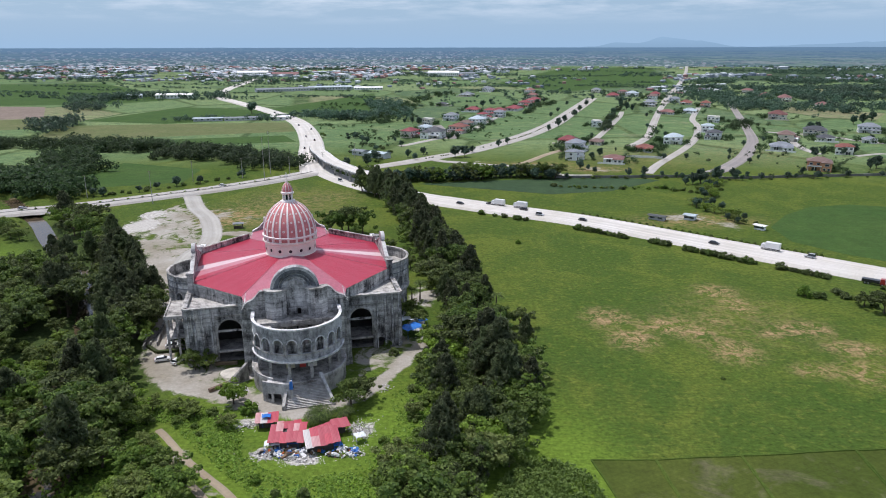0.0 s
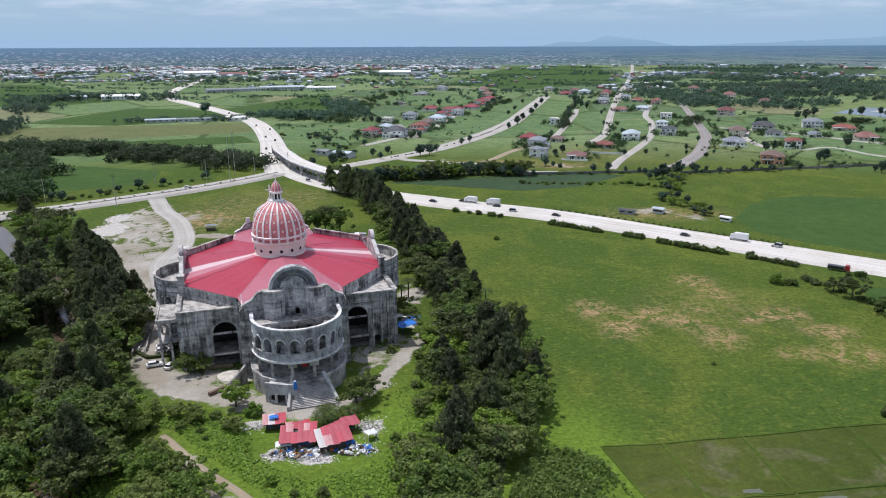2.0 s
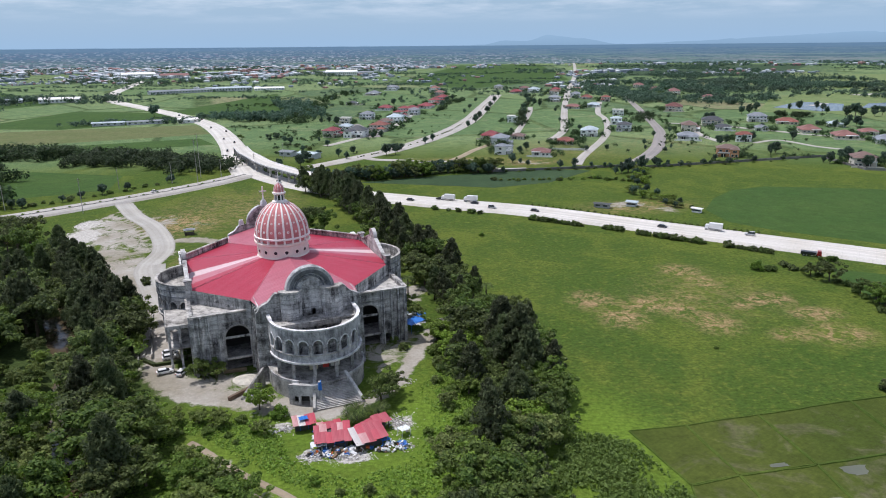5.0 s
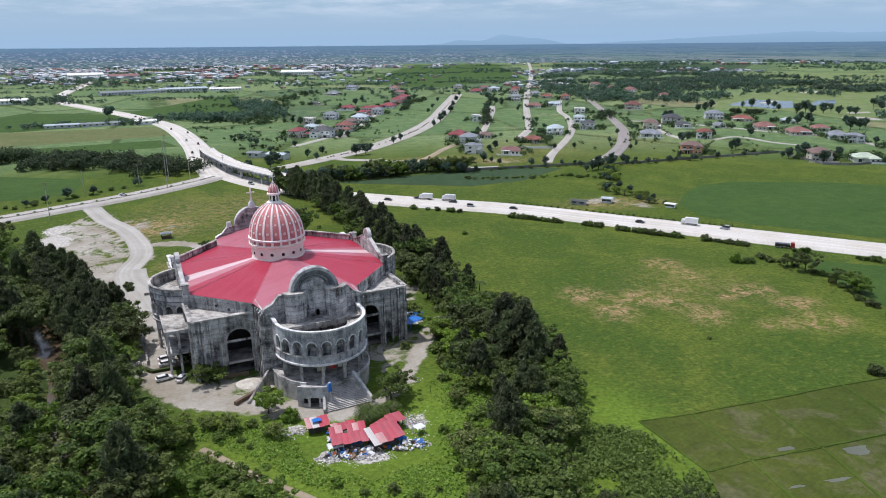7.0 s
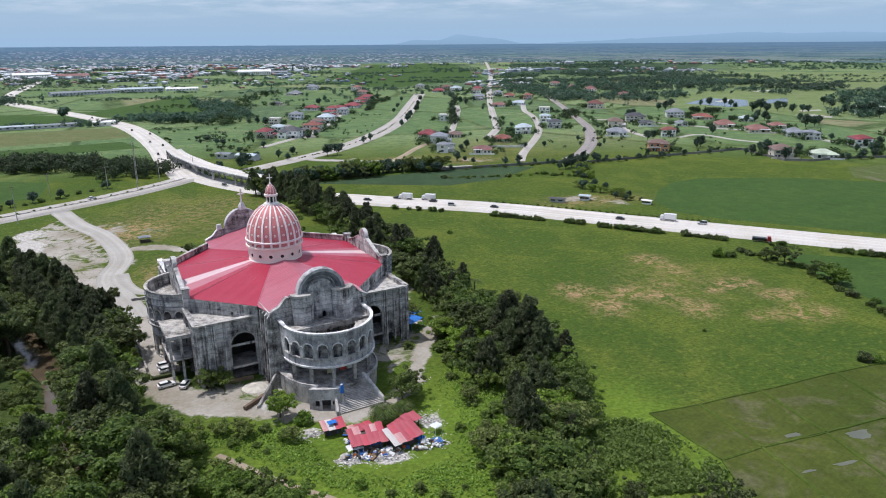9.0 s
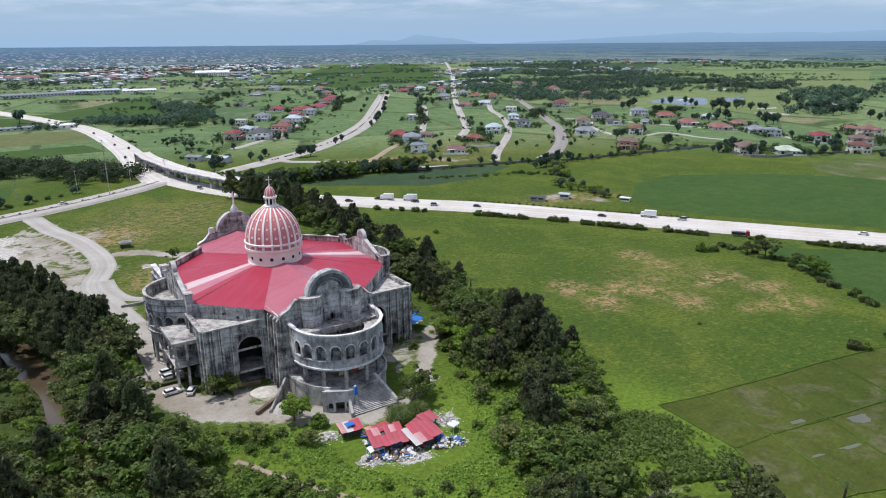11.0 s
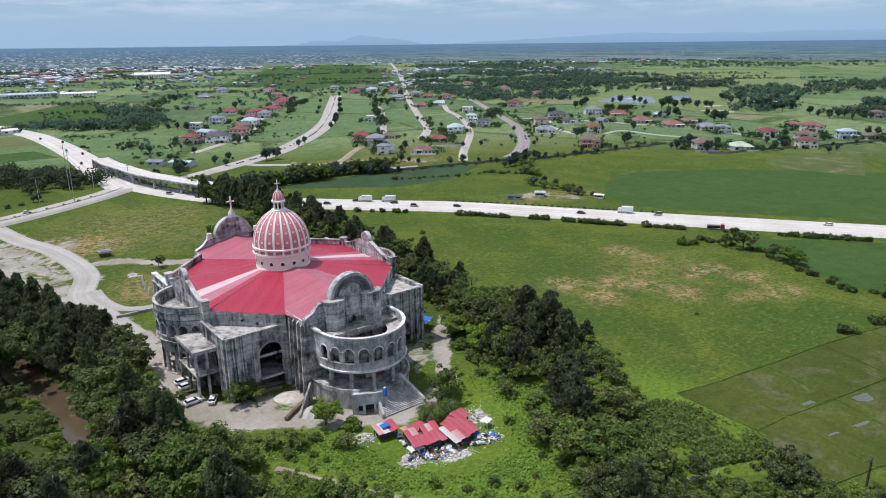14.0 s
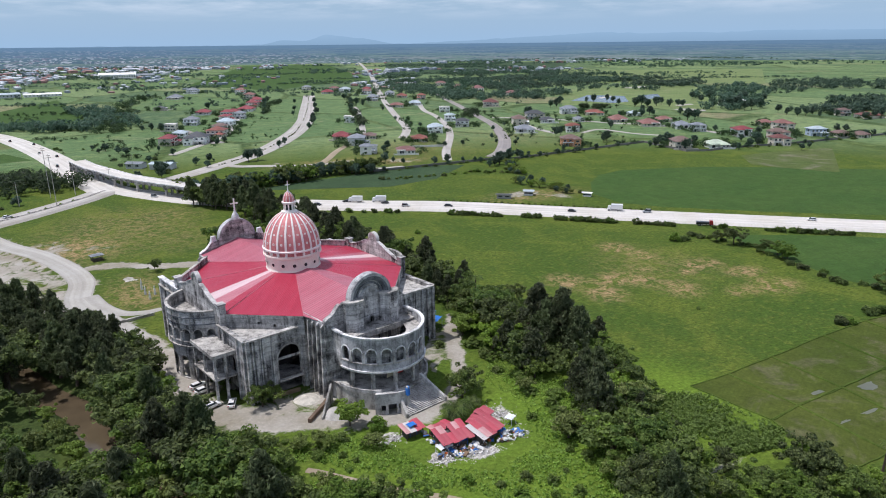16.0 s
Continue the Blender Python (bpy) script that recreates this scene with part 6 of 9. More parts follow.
# the four arms: gable walls and their side walls
for sy, name in ((-1, "front"), (1, "back")):
    put = flat_put(0, 38.5 * sy, 0 if sy < 0 else 180)
    holes = [(0.8, 1.0, 16.4, 17.9, True)] if sy < 0 else []
    holes += [(0, 4.0, 6.2, 10.0, True), (-6.5, 2.4, 6.2, 9.0, True), (6.5, 2.4, 6.2, 9.0, True)]
    g = add_wall("gable", put, -13.2, 13.2, 0, front_gable, holes, M_WALL, 0.9, 0.6, "scrolled concrete gable with a round pediment")
    coping("coping", put, -13.2, -8.4, front_gable, 0.2, 0.22, 0.9, M_SCROLL if sy < 0 else M_TRIM, 0.4, g)
    coping("coping", put, 8.4, 13.2, front_gable, 0.2, 0.22, 0.9, M_SCROLL if sy < 0 else M_TRIM, 0.4, g)
    # pediment rims, one inside the other
    for r, w, o in ((6.3, 0.7, 1.15), (5.6, 0.65, 0.85), (4.9, 0.5, 0.55), (3.9, 0.4, 0.35), (2.7, 0.35, 0.22)):
        mb = MB()
        for i in range(20):
            a0, a1 = math.pi * i / 20, math.pi * (i + 1) / 20
            ring = [(-rr * math.cos(a), 23.9 + rr * math.sin(a)) for a, rr in ((a0, r - w), (a0, r + 0.06), (a1, r + 0.06), (a1, r - w))]
            mb.hexa([put(x, -o, z) for x, z in ring], [put(x, 0.3 if r < 6 else 1.0, z) for x, z in ring])
        # middle rims are darker than the outer and the innermost one
        part("pediment_rim", mb, M_RING if r > 6 else M_DKCONC if r > 3 else M_RING, g)
    # tall niche lines below the pediment
    for x in (-2.0, -1.4, 1.4, 2.0):
        mb = MB()
        mb.hexa([put(x - 0.12, -0.14, 16.0), put(x + 0.12, -0.14, 16.0), put(x + 0.12, 0.02, 16.0), put(x - 0.12, 0.02, 16.0)], [put(x - 0.12, -0.14, 24.6), put(x + 0.12, -0.14, 24.6), put(x + 0.12, 0.02, 24.6), put(x - 0.12, 0.02, 24.6)])
        part("fillet", mb, M_WALL, g)
    # the two stair towers in front of the gable
    if sy < 0:
        for s in (-1, 1):
            mb = MB()
            ring = [(x, y) for x, y in ((2.6, -38.6), (2.6, -39.6), (4.0, -41.3), (6.6, -41.3), (8.1, -39.9), (8.1, -38.6))]
            ring = [(x * s + 0.2, y) for x, y in ring]
            mb.slab(ring if s < 0 else ring[::-1], 9.0, 24.1)
            part("tower", mb, M_WALL, church, "faceted concrete stair tower")
            mb = MB()
            ring = [((x - 5.35) * 1.1 + 5.35, (y + 40) * 1.1 - 40) for x, y in ((2.6, -38.6), (2.6, -39.6), (4.0, -41.3), (6.6, -41.3), (8.1, -39.9), (8.1, -38.6))]
            ring = [(x * s + 0.2, y) for x, y in ring]
            mb.slab(ring if s < 0 else ring[::-1], 24.1, 24.5)
            part("tower_cap", mb, M_LEDGE, church)
    # arm side walls
    for s in (-1, 1):
        x = 13.4 * s
        w = flat_put(x, 0, 90 if s > 0 else -90)
        a, b = sorted((28.4 * sy * (1 if s > 0 else -1), 38.5 * sy * (1 if s > 0 else -1)))
        sw = add_wall("wall", w, a, b, 0, level(20.2), [((a + b) / 2, 2.2, 11.5, 14.0, True)], M_WALL, 0.7, label="ribbed side wall of the arm")
        for i in range(5):
            v = a + 0.8 + (b - a - 1.6) * i / 4
            mb = MB()
            mb.hexa([w(v - 0.28, -1.1, 0), w(v + 0.28, -1.1, 0), w(v + 0.28, 0.02, 0), w(v - 0.28, 0.02, 0)], [w(v - 0.28, -0.7, 19.0), w(v + 0.28, -0.7, 19.0), w(v + 0.28, 0.02, 19.7), w(v - 0.28, 0.02, 19.7)])
            part("buttress", mb, M_WALL, sw)

for sx in (-1, 1):
    put = flat_put(29.5 * sx, 0, 90 if sx > 0 else -90)
    g = add_wall("parapet", put, -15.2, 15.2, 0, side_gable, [(0, 5.0, 6.0, 10.0, True)], M_WALL, 0.8, 0.5, "raking concrete parapet with a small round head")
    coping("coping", put, -13.6, -2.4, side_gable, 0.2, 0.22, 0.8, M_SCROLL, 0.5, g)
    coping("coping", put, 2.4, 13.6, side_gable, 0.2, 0.22, 0.8, M_SCROLL, 0.5, g)
    for v in (-14.4, 14.4):
        mb = MB()
        mb.hexa([put(v - 0.9, -0.5, 0), put(v + 0.9, -0.5, 0), put(v + 0.9, 1.3, 0), put(v - 0.9, 1.3, 0)], [put(v - 0.9, -0.4, 22.3), put(v + 0.9, -0.4, 22.3), put(v + 0.9, 1.3, 22.3), put(v - 0.9, 1.3, 22.3)])
        mb.hexa([put(v - 1.15, -0.7, 22.3), put(v + 1.15, -0.7, 22.3), put(v + 1.15, 1.5, 22.3), put(v - 1.15, 1.5, 22.3)], [put(v - 1.15, -0.7, 22.7), put(v + 1.15, -0.7, 22.7), put(v + 1.15, 1.5, 22.7), put(v - 1.15, 1.5, 22.7)])
        part("pier", mb, M_WALL, g)
    mb = MB()
    for i in range(14):
        a0, a1 = math.pi * i / 14, math.pi * (i + 1) / 14
        ring = [(-rr * math.cos(a), 25.3 + rr * math.sin(a)) for a, rr in ((a0, 1.9), (a0, 2.4), (a1, 2.4), (a1, 1.9))]
        mb.hexa([put(x, -0.25, z) for x, z in ring], [put(x, 0.95, z) for x, z in ring])
    part("rim", mb, M_SCROLL, g)

# back parapets between the gables, along the rear roof edge
for sx in (-1, 1):
    p, q = Vector((14.3 * sx, 30.4)), Vector((28.6 * sx, 15.4))
    if sx > 0:
        p, q = q, p
    turn = math.degrees(math.atan2(q.y - p.y, q.x - p.x))
    dput = flat_put(p.x, p.y, turn)
    n = (q - p).length
    w = add_wall("parapet", dput, 0, n, 19.4, level(21.6), [], M_WALL2, 0.5, label="rear roof parapet")
    coping("coping", dput, 0, n, level(21.6), 0.2, 0.28, 0.5, M_LEDGE, 3, w)
# cross and finial on the rear pediment
mb = MB()
mb.turned([(1.3, 30.0), (1.25, 30.9), (0.95, 31.7), (0.5, 32.3), (0.3, 32.9)], 12, 0.1, 38.1)
part("finial", mb, M_TRIM, church)
mb = MB()
mb.box(-0.13, 0.33, 37.95, 38.25, 32.8, 37.0)
mb.box(-1.2, 1.4, 37.97, 38.23, 35.1, 35.5)
part("cross", mb, M_RIB, church, "pale cross on the rear gable")
for s in (-1, 1):
    mb = MB()
    mb.box(s * 8.2 - 0.9, s * 8.2 + 0.9, 37.4, 38.9, 23.9, 25.6, 0.25)
    part("finial", mb, M_TRIM, church)


# curved porches with arcades
def porch(cx, cy, r, mid, z0, z1, arches, sill, spring, wide, name, columns, base, span=180.0, body=None, rim=None):
    """A half-round arcade. mid: the way it faces, in degrees."""
    a0 = mid - span / 2
    put = ring_put(cx, cy, r, a0)
    length = math.radians(span) * r
    pitch = length / arches
    holes = [(pitch * (i + 0.5), wide, sill, spring, True) for i in range(arches)]
    ring = add_wall("arcade", put, 0, length, z0, level(z1), holes, body or M_RING, 0.55, 0.6, "half-round arcade of weathered concrete")
    for z, o, h, m in ((z0, 0.45, 0.55, rim or M_TRIM), (sill - 0.35, 0.18, 0.3, M_LEDGE), (z1 - 0.1, 0.22, 0.42, rim or M_TRIM)):
        mb = MB()
        n = 48
        for i in range(n):
            a, b = length * i / n, length * (i + 1) / n
            mb.hexa([put(a, -o * 0.6, z), put(b, -o * 0.6, z), put(b, 0.6, z), put(a, 0.6, z)], [put(a, -o, z + h), put(b, -o, z + h), put(b, 0.6, z + h), put(a, 0.6, z + h)])
        part("moulding", mb, m, ring)
    for i in range(arches):
        mb = MB()
        c = pitch * (i + 0.5)
        for k in range(8):
            t0, t1 = math.pi * k / 8, math.pi * (k + 1) / 8
            q = [(c - rr * math.cos(t), spring + rr * math.sin(t)) for t, rr in ((t0, wide / 2), (t0, wide / 2 + 0.28), (t1, wide / 2 + 0.28), (t1, wide / 2))]
            mb.hexa([put(x, -0.12, z) for x, z in q], [put(x, 0.02, z) for x, z in q])
        part("arch_trim", mb, rim or M_TRIM, ring)
        mb = MB()
        p = pitch * i
        if i:
            mb.hexa([put(p - 0.3, -0.16, sill), put(p + 0.3, -0.16, sill), put(p + 0.3, 0.02, sill), put(p - 0.3, 0.02, sill)], [put(p - 0.3, -0.16, spring + 0.3), put(p + 0.3, -0.16, spring + 0.3), put(p + 0.3, 0.02, spring + 0.3), put(p - 0.3, 0.02, spring + 0.3)])
            part("pilaster", mb, rim or M_SCROLL, ring)
    return put, length, ring


arc_put, arc_len, arcade = porch(0, -42.3, 11.5, -90, 9.4, 18.2, 10, 11.9, 14.5, 2.3, "arcade", 8, 5.0)
add_wall("gallery_wall", ring_put(0, -42.3, 9.6, 180), 0, math.pi * 9.6, 11.2, level(15.6), [], M_WALL2, 0.3, 0.9)
# straight returns of the front porch to the gable
for s in (-1, 1):
    put = flat_put(11.5 * s, 0, 90 if s > 0 else -90)
    a, b = sorted((-42.4 * s, -38.6 * s))
    w = add_wall("wall", put, a, b, 9.4, level(18.2), [], M_WALL, 0.55)
    coping("coping", put, a, b, level(18.1), 0.2, 0.42, 0.55, M_TRIM, 2, w)
# porch floors: gallery floor and roof slab with a round light well
mb = MB()
n = 40
for i in range(n):
    a, b = math.pi * (1 + i / n), math.pi * (1 + (i + 1) / n)
    for z, r0, r1 in ((11.2, 0.0, 11.0), (9.9, 0.0, 11.0)):
        mb.quad(*[(r * math.cos(t), -42.3 + r * math.sin(t), z) for r, t in ((r0, a), (r1, a), (r1, b), (r0, b))])
mb.box(-11, 11, -42.3, -38.6, 10.8, 11.2)
part("gallery_floor", mb, M_LEDGE, church)
mb = MB()
for i in range(n):
    a, b = math.pi * (1 + i / n), math.pi * (1 + (i + 1) / n)
    for t0, t1 in ((a, b),):
        for z in (15.9, 15.6):
            mb.quad(*[(r * math.cos(t), -42.3 + r * math.sin(t), z) for r, t in ((7.0, t0), (11.0, t0), (11.0, t1), (7.0, t1))])
part("gallery_roof", mb, M_LEDGE, church, "flat roof ring of the porch gallery")
mb = MB()
mb.box(-11, 11, -43.2, -38.6, 16.2, 16.6)
part("porch_roof", mb, M_LEDGE, church, "flat concrete slab at the gable's foot")
for x in (-6, -3, 0, 3, 6):
    mb = MB()
    mb.box(x - 0.25, x + 0.25, -43.1, -42.6, 11.2, 16.2)
    part("post", mb, M_WALL2, church)
mb = MB()
mb.box(-8.3, 8.3, -43.35, -43.1, 15.2, 16.2)
part("beam", mb, M_LEDGE, church)
# columns, podium and stairs
for i in range(6):
    a = math.radians(180 + 180 * (i + 0.5) / 6)
    mb = MB()
    x, y = 10.6 * math.cos(a), -42.3 + 10.6 * math.sin(a)
    mb.box(x - 0.4, x + 0.4, y - 0.4, y + 0.4, 4.6, 9.5)
    part("column", mb, M_LEDGE, church)
mb = MB()
mb.turned([(12.1, 0.0), (12.1, 4.2), (12.4, 4.25), (12.4, 4.7)], 40, 0, -42.3, 180, 360, False)
ring = [(12.4 * math.cos(math.pi * (1 + i / 40)), -42.3 + 12.4 * math.sin(math.pi * (1 + i / 40))) for i in range(41)]
mb.poly([(x, y, 4.7) for x, y in ring + [(12.4, -38), (-12.4, -38)]])
mb.quad((-12.1, -38, 0), (-12.1, -42.3, 0), (-12.1, -42.3, 4.7), (-12.1, -38, 4.7))
mb.quad((12.1, -42.3, 0), (12.1, -38, 0), (12.1, -38, 4.7), (12.1, -42.3, 4.7))
part("podium", mb, M_LEDGE, church, "half-round concrete podium with a pale floor")
# parapet walls on the podium beside the stairs
for a0, a1 in ((180, 236), (296, 360)):
    put = ring_put(0, -42.3, 12.4, a0)
    add_wall("podium_parapet", put, 0, math.radians(a1 - a0) * 12.4, 4.7, level(5.35), [], M_SCROLL, 0.4, 0.8)
M_STEP = concrete("stair_concrete", (0.56, 0.54, 0.515), (0.26, 0.245, 0.23), 0.3, False)
# darker copy of the stair concrete, with riser shade in its colour
M_RISER = concrete("stair_concrete_shade", (0.36, 0.34, 0.32), (0.14, 0.13, 0.12), 0.25, False)
stairs = MB()
stairs.hexa([(-2.6, -53.0, 0.0), (4.4, -53.0, 0.0), (7.0, -59.3, 0.0), (-4.4, -59.3, 0.0)], [(-2.6, -53.0, 4.2), (4.4, -53.0, 4.2), (7.0, -59.0, 0.02), (-4.4, -59.0, 0.02)])
stairs = part("stairs", stairs, M_RISER, church, "wide fanned flight of concrete steps")
steps = 18
for i in range(steps):
    f, g = i / steps, (i + 1) / steps
    z1 = 4.7 - 4.6 * f
    y0, y1 = -53.0 - 6.4 * f, -53.0 - 6.4 * g
    l0, r0, l1, r1 = -2.6 - 1.8 * f, 4.4 + 2.6 * f, -2.6 - 1.8 * g, 4.4 + 2.6 * g
    mb = MB()
    mb.hexa([(l1, y1 - 0.04, z1 - 0.07), (r1, y1 - 0.04, z1 - 0.07), (r0, y0, z1 - 0.07), (l0, y0, z1 - 0.07)], [(l1, y1 - 0.04, z1), (r1, y1 - 0.04, z1), (r0, y0, z1), (l0, y0, z1)])
    lo = z1 - 4.6 / steps
    mb.hexa([(l1, y1 + 0.06, lo), (r1, y1 + 0.06, lo), (r0, y0, lo), (l0, y0, lo)], [(l1, y1 + 0.06, z1 - 0.07), (r1, y1 + 0.06, z1 - 0.07), (r0, y0, z1 - 0.07), (l0, y0, z1 - 0.07)])
    part("step", mb, M_STEP, stairs)
for s, x0, x1 in ((-1, -2.7, -4.5), (1, 4.5, 7.1)):
    mb = MB()
    lo = [(x0, -52.8, 0), (x0 + s * 0.7, -52.8, 0), (x1 + s * 0.7, -59.6, 0), (x1, -59.6, 0)]
    hi = [(x0, -52.8, 6.0), (x0 + s * 0.7, -52.8, 6.0), (x1 + s * 0.7, -59.6, 1.1), (x1, -59.6, 1.1)]
    mb.hexa(lo[::s], hi[::s])
    part("stair_wall", mb, M_SCROLL if s > 0 else M_LEDGE, church)
# store rooms in the podium's front, left of the stairs
sput = ring_put(0, -42.3, 14.7, 229)
slen = math.radians(32) * 14.7
w = add_wall("store_wall", sput, 0, slen, 0, level(4.5), [(4.2, 2.1, 0.0, 2.6, False), (6.4, 1.4, 1.2, 2.3, False), (2.0, 1.1, 0.9, 2.4, False)], M_SCROLL, 0.35, 0.7, "front of a small store room")
mb = MB()
for i in range(10):
    a, b = slen * i / 10, slen * (i + 1) / 10
    mb.hexa([sput(a, -0.15, 4.5), sput(b, -0.15, 4.5), sput(b, 2.7, 4.5), sput(a, 2.7, 4.5)], [sput(a, -0.15, 4.72), sput(b, -0.15, 4.72), sput(b, 2.7, 4.72), sput(a, 2.7, 4.72)])
    mb.hexa([sput(a, -0.15, 4.72), sput(b, -0.15, 4.72), sput(b, 0.35, 4.72), sput(a, 0.35, 4.72)], [sput(a, -0.1, 5.5), sput(b, -0.1, 5.5), sput(b, 0.3, 5.5), sput(a, 0.3, 5.5)])
part("store_roof", mb, M_SCROLL, church, "pale curved parapet and slab")
mb = MB()
mb.hexa([sput(0, 0.35, 0), sput(0.3, 0.35, 0), sput(0.3, 2.6, 0), sput(0, 2.6, 0)], [sput(0, 0.35, 4.5), sput(0.3, 0.35, 4.5), sput(0.3, 2.6, 4.5), sput(0, 2.6, 4.5)])
part("store_side", mb, M_WALL, church)
# backing of the store rooms, their inner shade put into the colour
mb = MB()
mb.quad(sput(0.3, 1.9, 0), sput(slen, 1.9, 0), sput(slen, 1.9, 4.5), sput(0.3, 1.9, 4.5))
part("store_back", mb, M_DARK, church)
mb = MB()
mb.box(-2.95, -2.35, -57.4, -56.8, 0, 6.6)
part("post", mb, M_LEDGE, church, "slim concrete post beside the stairs")
# ramp walls beside the podium
for s in (-1,):
    mb = MB()
    mb.hexa([(s * 13.5, -40.5, 0), (s * 14.1, -40.5, 0), (s * 20.5, -46.5, 0), (s * 19.9, -46.5, 0)][::s], [(s * 13.5, -40.5, 5.0), (s * 14.1, -40.5, 5.0), (s * 20.5, -46.5, 0.7), (s * 19.9, -46.5, 0.7)][::s])
    part("ramp_wall", mb, M_LEDGE, church)
# blue tarpaulin wrapped on the post beside the stairs
mb = MB()
mb.hexa([(-3.1, -57.55, 4.4), (-2.2, -57.5, 4.3), (-2.2, -56.7, 4.4), (-3.1, -56.7, 4.5)], [(-3.0, -57.5, 6.2), (-2.35, -57.5, 6.7), (-2.3, -56.75, 6.7), (-3.0, -56.75, 6.3)])
M_TARP = plain("blue_tarpaulin", (0.03, 0.17, 0.55), 0.45, var=0.25)
part("tarpaulin", mb, M_TARP, church, "creased blue tarpaulin")
# cloth banners hung in the porch
for x, wdt, col, nm in ((-2.5, 2.2, (0.45, 0.42, 0.30), "pale"), (0.6, 1.6, (0.42, 0.05, 0.04), "red"), (3.0, 2.4, (0.62, 0.60, 0.55), "white")):
    mb = MB()
    mb.box(x - wdt / 2, x + wdt / 2, -50.2, -50.15, 6.6, 8.2)
    part("banner", mb, plain("banner_" + nm, col, 0.8), church, nm + " cloth banner in the porch")

# side porches
for sx in (-1, 1):
    put, length, ring = porch(26.3 * sx, 0, 11.2, 0 if sx > 0 else 180, 9.6, 19.6, 9, 11.4, 13.8, 2.1, "arcade", 8, 0, 150, M_WALL, M_LEDGE)
    # framed panels on the parapet above the arches
    for i in range(10):
        c = length * i / 9
        mb = MB()
        mb.hexa([put(c - 0.22, -0.16, 16.4), put(c + 0.22, -0.16, 16.4), put(c + 0.22, 0.02, 16.4), put(c - 0.22, 0.02, 16.4)], [put(c - 0.22, -0.16, 19.4), put(c + 0.22, -0.16, 19.4), put(c + 0.22, 0.02, 19.4), put(c - 0.22, 0.02, 19.4)])
        part("pilaster", mb, M_LEDGE, ring)
    # parapet bands in the darker concrete
    for z in (16.1, 17.9):
        mb = MB()
        for i in range(36):
            a, b = length * i / 36, length * (i + 1) / 36
            mb.hexa([put(a, -0.2, z), put(b, -0.2, z), put(b, 0.02, z), put(a, 0.02, z)], [put(a, -0.2, z + 0.25), put(b, -0.2, z + 0.25), put(b, 0.02, z + 0.25), put(a, 0.02, z + 0.25)])
        part("moulding", mb, M_DKCONC, ring)
    mb = MB()
    for z in (16.6, 11.2, 9.7):
        loop = [(26.3 * sx + 10.9 * math.cos(math.radians((0 if sx > 0 else 180) - 75 + 150 * i / 30)), 10.9 * math.sin(math.radians((0 if sx > 0 else 180) - 75 + 150 * i / 30))) for i in range(31)]
        mb.poly([(x, y, z) for x, y in loop])
    part("porch_floor", mb, M_LEDGE, church, "rough concrete porch roof and floors")
    lower = ring_put(26.3 * sx, 0, 10.6, (0 if sx > 0 else 180) - 75)
    ll = math.radians(150) * 10.6
    add_wall("lower_wall", lower, 0, ll, 0, level(9.6), [(ll * (i + 0.5) / 7, 2.6, 0.3, 5.4, True) for i in range(7)], M_WALL, 0.5, 0.7, "lower porch wall with arched doorways")
# the drive-through canopy at the left side
for y0, y1, x0, x1 in ((-23.5, -9.6, -36.2, -29.9),):
    mb = MB()
    mb.box(x0, x1, y0, y1, 12.3, 12.9)
    mb.box(x0, x0 + 0.4, y0, y1, 12.9, 13.25)
    mb.box(x0 + 0.4, x1, y0, y0 + 0.4, 12.9, 13.25)
    part("canopy", mb, M_LEDGE, church, "pale flat concrete canopy slab")
    mb = MB()
    mb.box(x0 + 0.2, x1, y0 + 0.3, y1 - 0.3, 6.3, 6.7)
    part("landing", mb, M_LEDGE, church)
    for x in (x0 + 0.7, x0 + 3.4):
        for y in (y0 + 0.8, (y0 + y1) / 2, y1 - 0.8):
            mb = MB()
            mb.box(x - 0.3, x + 0.3, y - 0.3, y + 0.3, 0, 12.3)
            part("post", mb, M_WALL, church)
# podium of the left side with low walls
for name, a in (("terrace_wall", (-44.5, -44.0, -14, 14)), ("terrace_wall", (-44.0, -37.5, 13.6, 14.1)), ("terrace_wall", (-41.0, -40.6, -12, 12))):
    mb = MB()
    mb.box(*a, 0, 1.3)
    part(name, mb, M_LEDGE, church)


# roof: fan of sheet panels from the drum to the eaves
def roof_panel(pts, mat, name="roof_panel", label="", ribdir=None, split=1):
    """One roof sheet; ribs run down the slope. pts: eave first two points, then the upper ones."""
    mb = MB()
    v = [Vector(p) for p in pts]
    e = (v[1] - v[0]).normalized() if ribdir is None else Vector(ribdir).normalized()
    n = (v[1] - v[0]).cross(v[2] - v[0]).normalized()
    u = n.cross(e)
    uv = [((p - v[0]).dot(e), (p - v[0]).dot(u)) for p in v]
    for i in range(1, len(v) - 1):
        mb.poly([v[0], v[i], v[i + 1]], [uv[0], uv[i], uv[i + 1]])
    low = [p - Vector((0, 0, 0.12)) for p in v]
    for i in range(len(v)):
        j = (i + 1) % len(v)
        mb.quad(low[i], low[j], v[j], v[i])
    return part(name, mb, mat, church, label)


def ray_pt(x, y, f, z0=23.2, z1=19.9, r=7.6):
    """A point on the roof, a share f of the way from the drum to an eave point."""
    d = math.hypot(x, y)
    k = r / d
    return (x * (k + (1 - k) * f), y * (k + (1 - k) * f), z0 + (z1 - z0) * f)


def sector(ax, ay, bx, by, mat, label=""):
    # eave points run clockwise seen from above; sheets are split so that each stays nearly plane
    roof_panel([ray_pt(bx, by, 1), ray_pt(ax, ay, 1), ray_pt(ax, ay, 0), ray_pt(bx, by, 0)], mat, "roof_panel", label)


